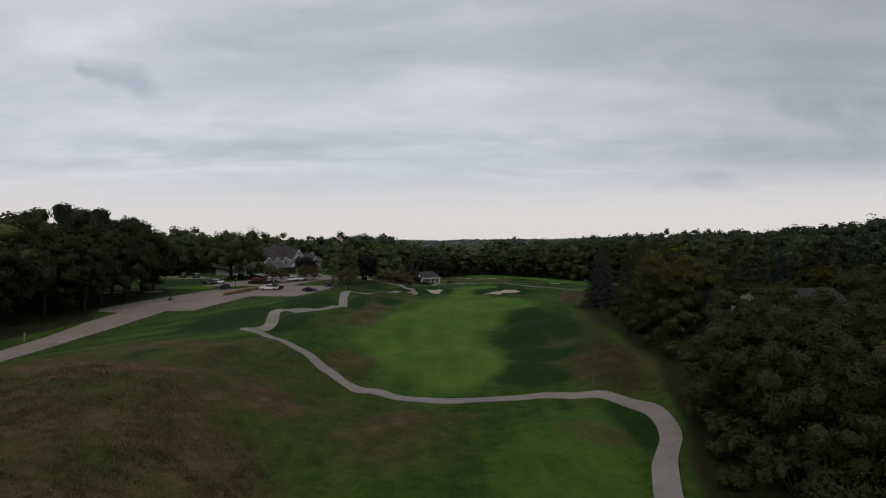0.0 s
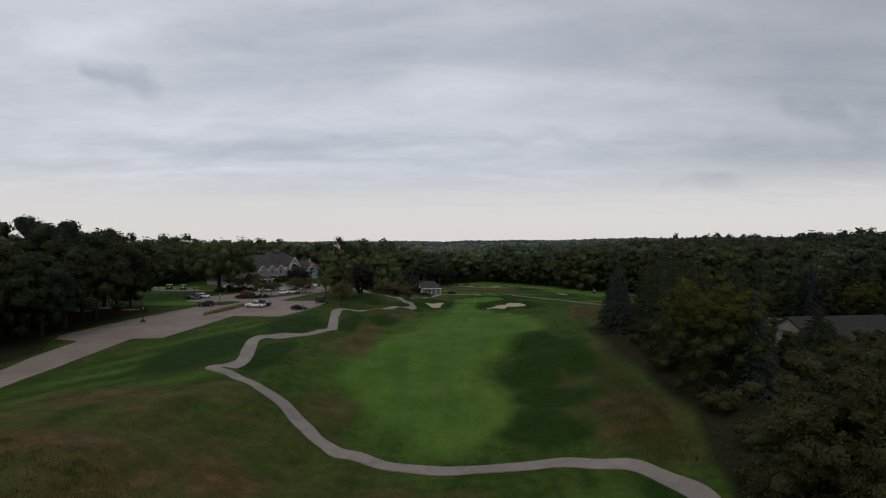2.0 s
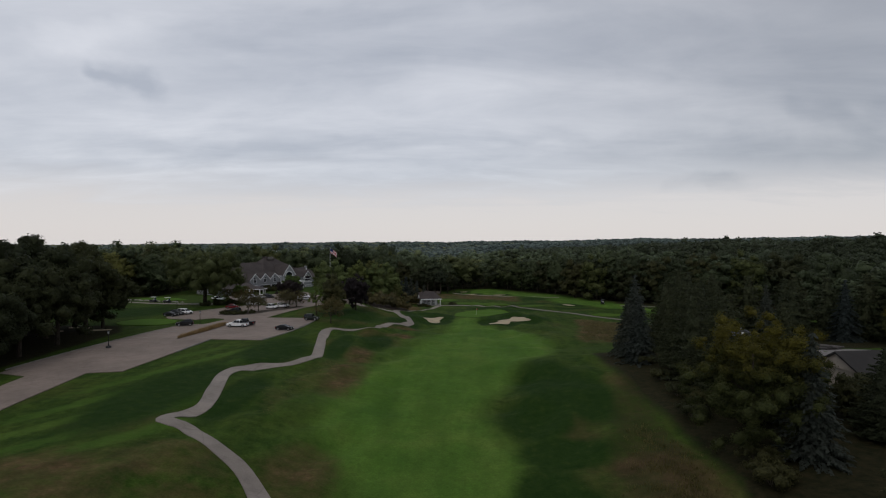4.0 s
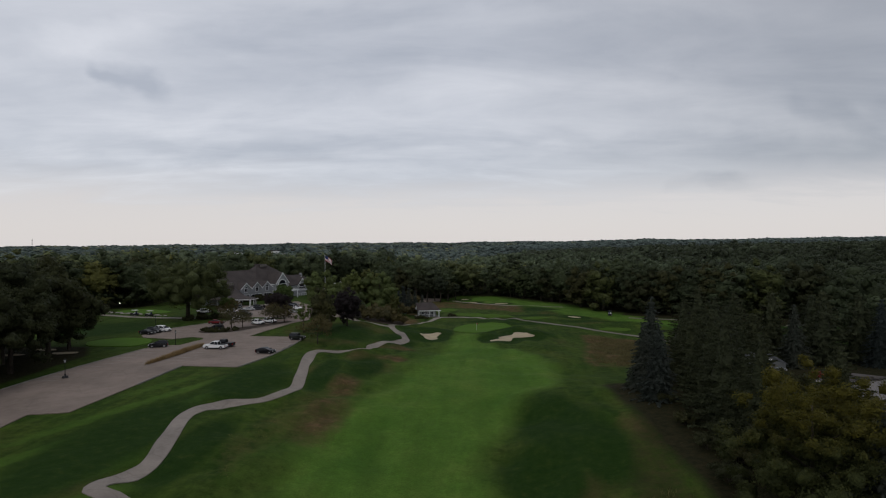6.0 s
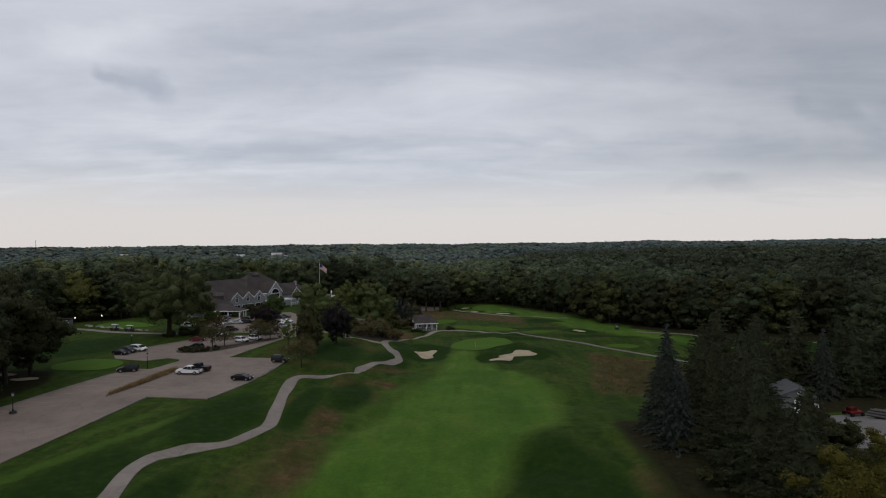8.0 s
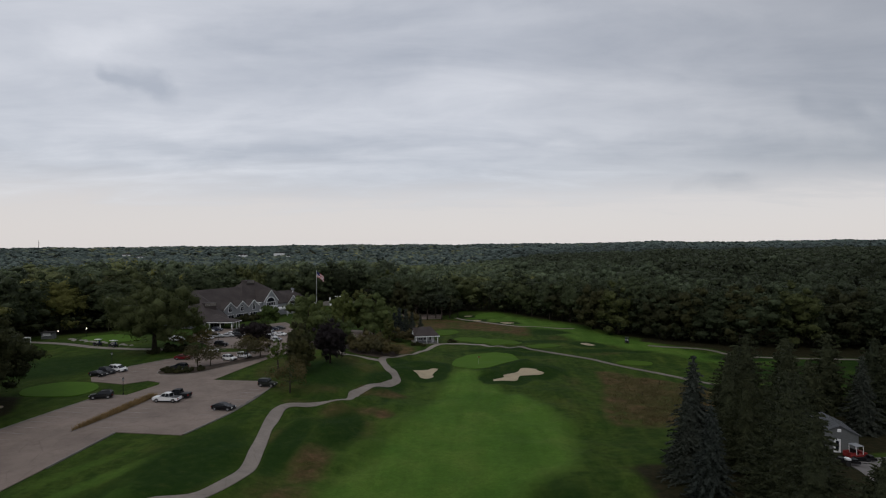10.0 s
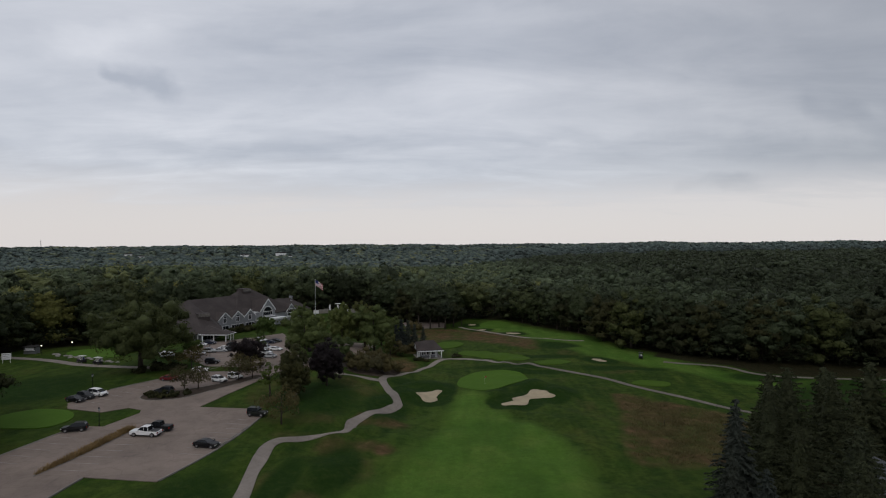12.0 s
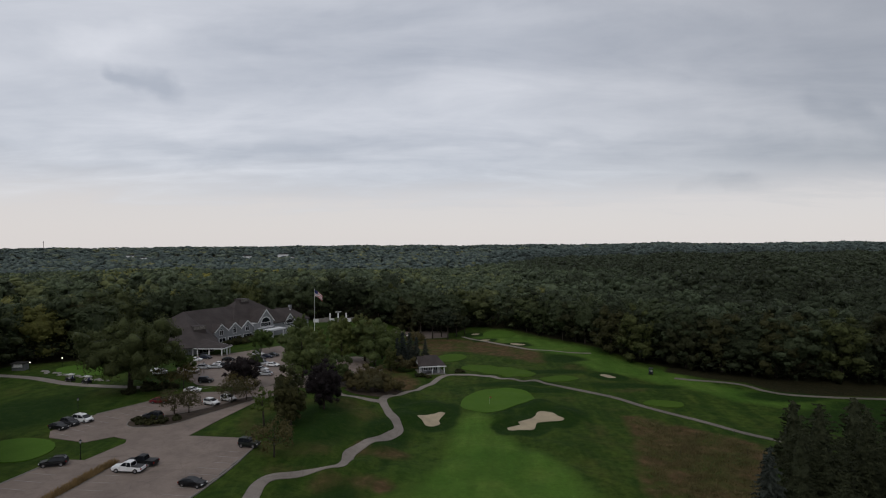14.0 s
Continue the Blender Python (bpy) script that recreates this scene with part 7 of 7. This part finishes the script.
def build_utility_cart():
    """A small red utility vehicle with a white cab frame."""
    t = thing("utility_vehicle", pose(58.9, 134.3, float(ground(60, 135)) + 0.02, 0, 0, 8), "red utility vehicle with a white cab frame before the shed", "utility vehicle")
    part("body", boxes((0, 2.7, 0, 1.4, 0.35, 0.8), bevel=0.06), RED, t)
    part("bonnet", slab(bmesh.new(), [(1.9, 0.8), (2.7, 0.8), (2.65, 0.98), (1.9, 1.1)], 0.08, 1.32), RED, t)
    part("seat", boxes((1.0, 1.45, 0.15, 1.25, 0.8, 1.0), (0.98, 1.1, 0.15, 1.25, 1.0, 1.4), bevel=0.04), IRON, t)
    part("cargo_bed", boxes((0.0, 0.95, 0.04, 0.1, 0.8, 1.1), (0.0, 0.95, 1.3, 1.36, 0.8, 1.1), (0.0, 0.06, 0.1, 1.3, 0.8, 1.1)), RED, t)
    for x in (0.95, 1.95):
        for y in (0.06, 1.34):
            part("cab_post", tube(bmesh.new(), (x, y, 0.8), (x, y, 1.9), 0.05, 0.05, 6), TRIM, t)
    part("cab_roof", boxes((0.85, 2.05, -0.02, 1.42, 1.9, 1.98), bevel=0.03), STEEL, t, "pale grey roof")
    for x in (0.5, 2.2):
        for y in (-0.06, 1.46):
            part("wheel", tube(bmesh.new(), (x, y - 0.1, 0.33), (x, y + 0.1, 0.33), 0.33, 0.33, 14), TYRE, t)


def build_trailer(x, y, turn, load):
    """A flat trailer with a low load of dark sacks or boxes."""
    t = thing("flat_trailer", pose(x, y, float(ground(x, y)), 0, 0, turn), "low dark flat trailer parked by the shed", "trailer", "trailers")
    part("platform", boxes((0, 2.6, 0, 1.3, 0.4, 0.48), bevel=0.01), IRON, t)
    part("rail", boxes((0, 2.6, 0, 0.05, 0.48, 0.72), (0, 2.6, 1.25, 1.3, 0.48, 0.72)), IRON, t)
    part("drawbar", tube(bmesh.new(), (2.6, 0.65, 0.42), (3.6, 0.65, 0.4), 0.05, 0.04, 6), IRON, t)
    for yy in (-0.1, 1.4):
        part("wheel", tube(bmesh.new(), (1.2, yy - 0.09, 0.3), (1.2, yy + 0.09, 0.3), 0.3, 0.3, 12), TYRE, t)
    for k in range(load):
        ob = part("crate", boxes((-0.3, 0.3, -0.4, 0.4, 0.0, 0.4), bevel=0.03), TRIM if k == 1 else IRON)
        ob.matrix_world = t.matrix_world @ pose(0.5 + 0.75 * k, 0.62, 0.482, 0, 0, 12 * k)
        tagged(ob, "white crate on the trailer" if k == 1 else "dark crate on the trailer", "crate", "crates on the trailers")


build_implement()
build_utility_cart()
build_trailer(55.2, 131.3, -20, 3)
build_trailer(61.9, 134.6, 175, 1)
for k in range(14):
    row = k // 6
    x, y = 68.6 + 0.82 * (k % 6) + 0.4 * row, 131.2 + 0.3 * (k % 6)
    ob = part("pipe", tube(bmesh.new(), (0, -2.6, 0), (0, 2.6, 0.15), 0.2, 0.2, 10), PIPE)
    ob.matrix_world = pose(x, y, float(ground(x, y)) + 0.22 + 0.34 * row, 0, 0, 52 + 5 * (k % 3))
    tagged(ob, "grey steel pipe stacked on the yard", "pipe", "stacked pipes")

# far houses and a mast on the horizon
for x, y, w, hgt in ((-925, 2480, 34, 9), (-820, 2620, 46, 11), (-1180, 2150, 20, 7), (-690, 2380, 14, 6), (-1320, 2300, 26, 7)):
    z = float(ground(x, y))
    t = thing("far_building", pose(x, y, z + 12, 0, 0, 8), "pale building among distant woods", "building", "distant buildings")
    part("wall", boxes((0, w, 0, 14, -14, hgt)), TRIM, t)
    part("roof", hip_roof(bmesh.new(), -1, w + 1, -1, 15, hgt, hgt + 4, 5, w - 5), ROOF_GREY, t)
x, y = -2210, 3050
t = thing("radio_mast", pose(x, y, float(ground(x, y)), 0, 0, 0), "slender radio mast on the horizon", "mast")
part("mast", tube(bmesh.new(), (0, 0, 0), (0, 0, 64), 1.4, 0.7, 6), IRON, t)
part("platform", tube(bmesh.new(), (0, 0, 54), (0, 0, 57), 2.2, 2.2, 8), IRON, t)


# ---- grasses ----
def blades(rng, spots, height, width, spread):
    """Leaning grass blades, three-cornered, round each spot."""
    n = len(spots)
    a = rng.uniform(0, 6.283, n)
    lean = rng.uniform(0.1, 0.55, n) * spread
    h = height * rng.uniform(0.6, 1.25, n)
    side = np.stack([-np.sin(a), np.cos(a), np.zeros(n)], 1) * (width * rng.uniform(0.6, 1.3, n))[:, None]
    tip = spots + np.stack([np.cos(a) * lean * h, np.sin(a) * lean * h, h], 1)
    v = np.stack([spots - side, spots + side, tip], 1).reshape(-1, 3)
    return v, np.arange(3 * n).reshape(n, 3)


def grass_field(name, outline, count, height, width, mat, label, seed, tuft=0.0, kind="stuff"):
    rng = np.random.default_rng(seed)
    o = np.asarray(outline, float)
    p = np.stack([rng.uniform(o[:, 0].min(), o[:, 0].max(), count * 3), rng.uniform(o[:, 1].min(), o[:, 1].max(), count * 3)], 1)
    way = spline(CART_PATH, False, 1.0)
    clear = np.min(np.hypot(p[:, 0, None] - way[None, :, 0], p[:, 1, None] - way[None, :, 1]), 1) > 2.2
    fade = smooth(0, 5, depth_in(o, p[:, 0], p[:, 1])) * (0.25 + 0.75 * (np.sin(p[:, 0] * 0.7 + 2 * np.sin(p[:, 1] * 0.31)) * np.sin(p[:, 1] * 0.53) > -0.2)) if tuft else 1.0
    p = p[inside(o, p[:, 0], p[:, 1]) & clear & (rng.random(len(p)) < fade)][:count]
    if tuft:
        p = np.repeat(p, 6, 0) + rng.normal(0, tuft, (len(p) * 6, 2))
    z = ground(p[:, 0], p[:, 1]) - 0.05
    v, f = blades(rng, np.column_stack([p, z]), height, width, 1.0)
    return tagged(new(name, array_mesh(name, v, f, np.zeros((0, 4), int), mat)), label, "grass", kind=kind)


grass_field("ornamental_grass", spline(MEDIAN, True, 1.0), 4200, 0.85, 0.05, STRAW, "tall straw-coloured ornamental grass on the median", 51)
grass_field("rough_grass", LEFT_ROUGH, 5200, 0.26, 0.05, TUFT, "tall straw and olive fescue tufts in the rough", 52, 0.22)
grass_field("rough_grass", SLOPE_ROUGH, 1100, 0.45, 0.03, TUFT, "pale dry grass tufts below the trees", 53, 0.22)
grass_field("rough_grass", BROWN_FIELD, 3200, 0.45, 0.045, TUFT_DRY, "dry brown fescue field", 54, 0.25)
grass_field("rough_grass", MOUND_ROUGH, 500, 0.16, 0.04, TUFT, "dry grass tufts on the mounds", 55, 0.22)


# ---- true size ----
# The plan above is drawn at 1 to 1.15; everything is brought to real metres about the origin.
TRUE_SIZE = Matrix.Scale(1.15, 4)
for ob in list(scene.collection.all_objects):
    if ob.parent is None and ob.type in {"MESH", "EMPTY", "CURVE"}:
        ob.matrix_world = TRUE_SIZE @ ob.matrix_world
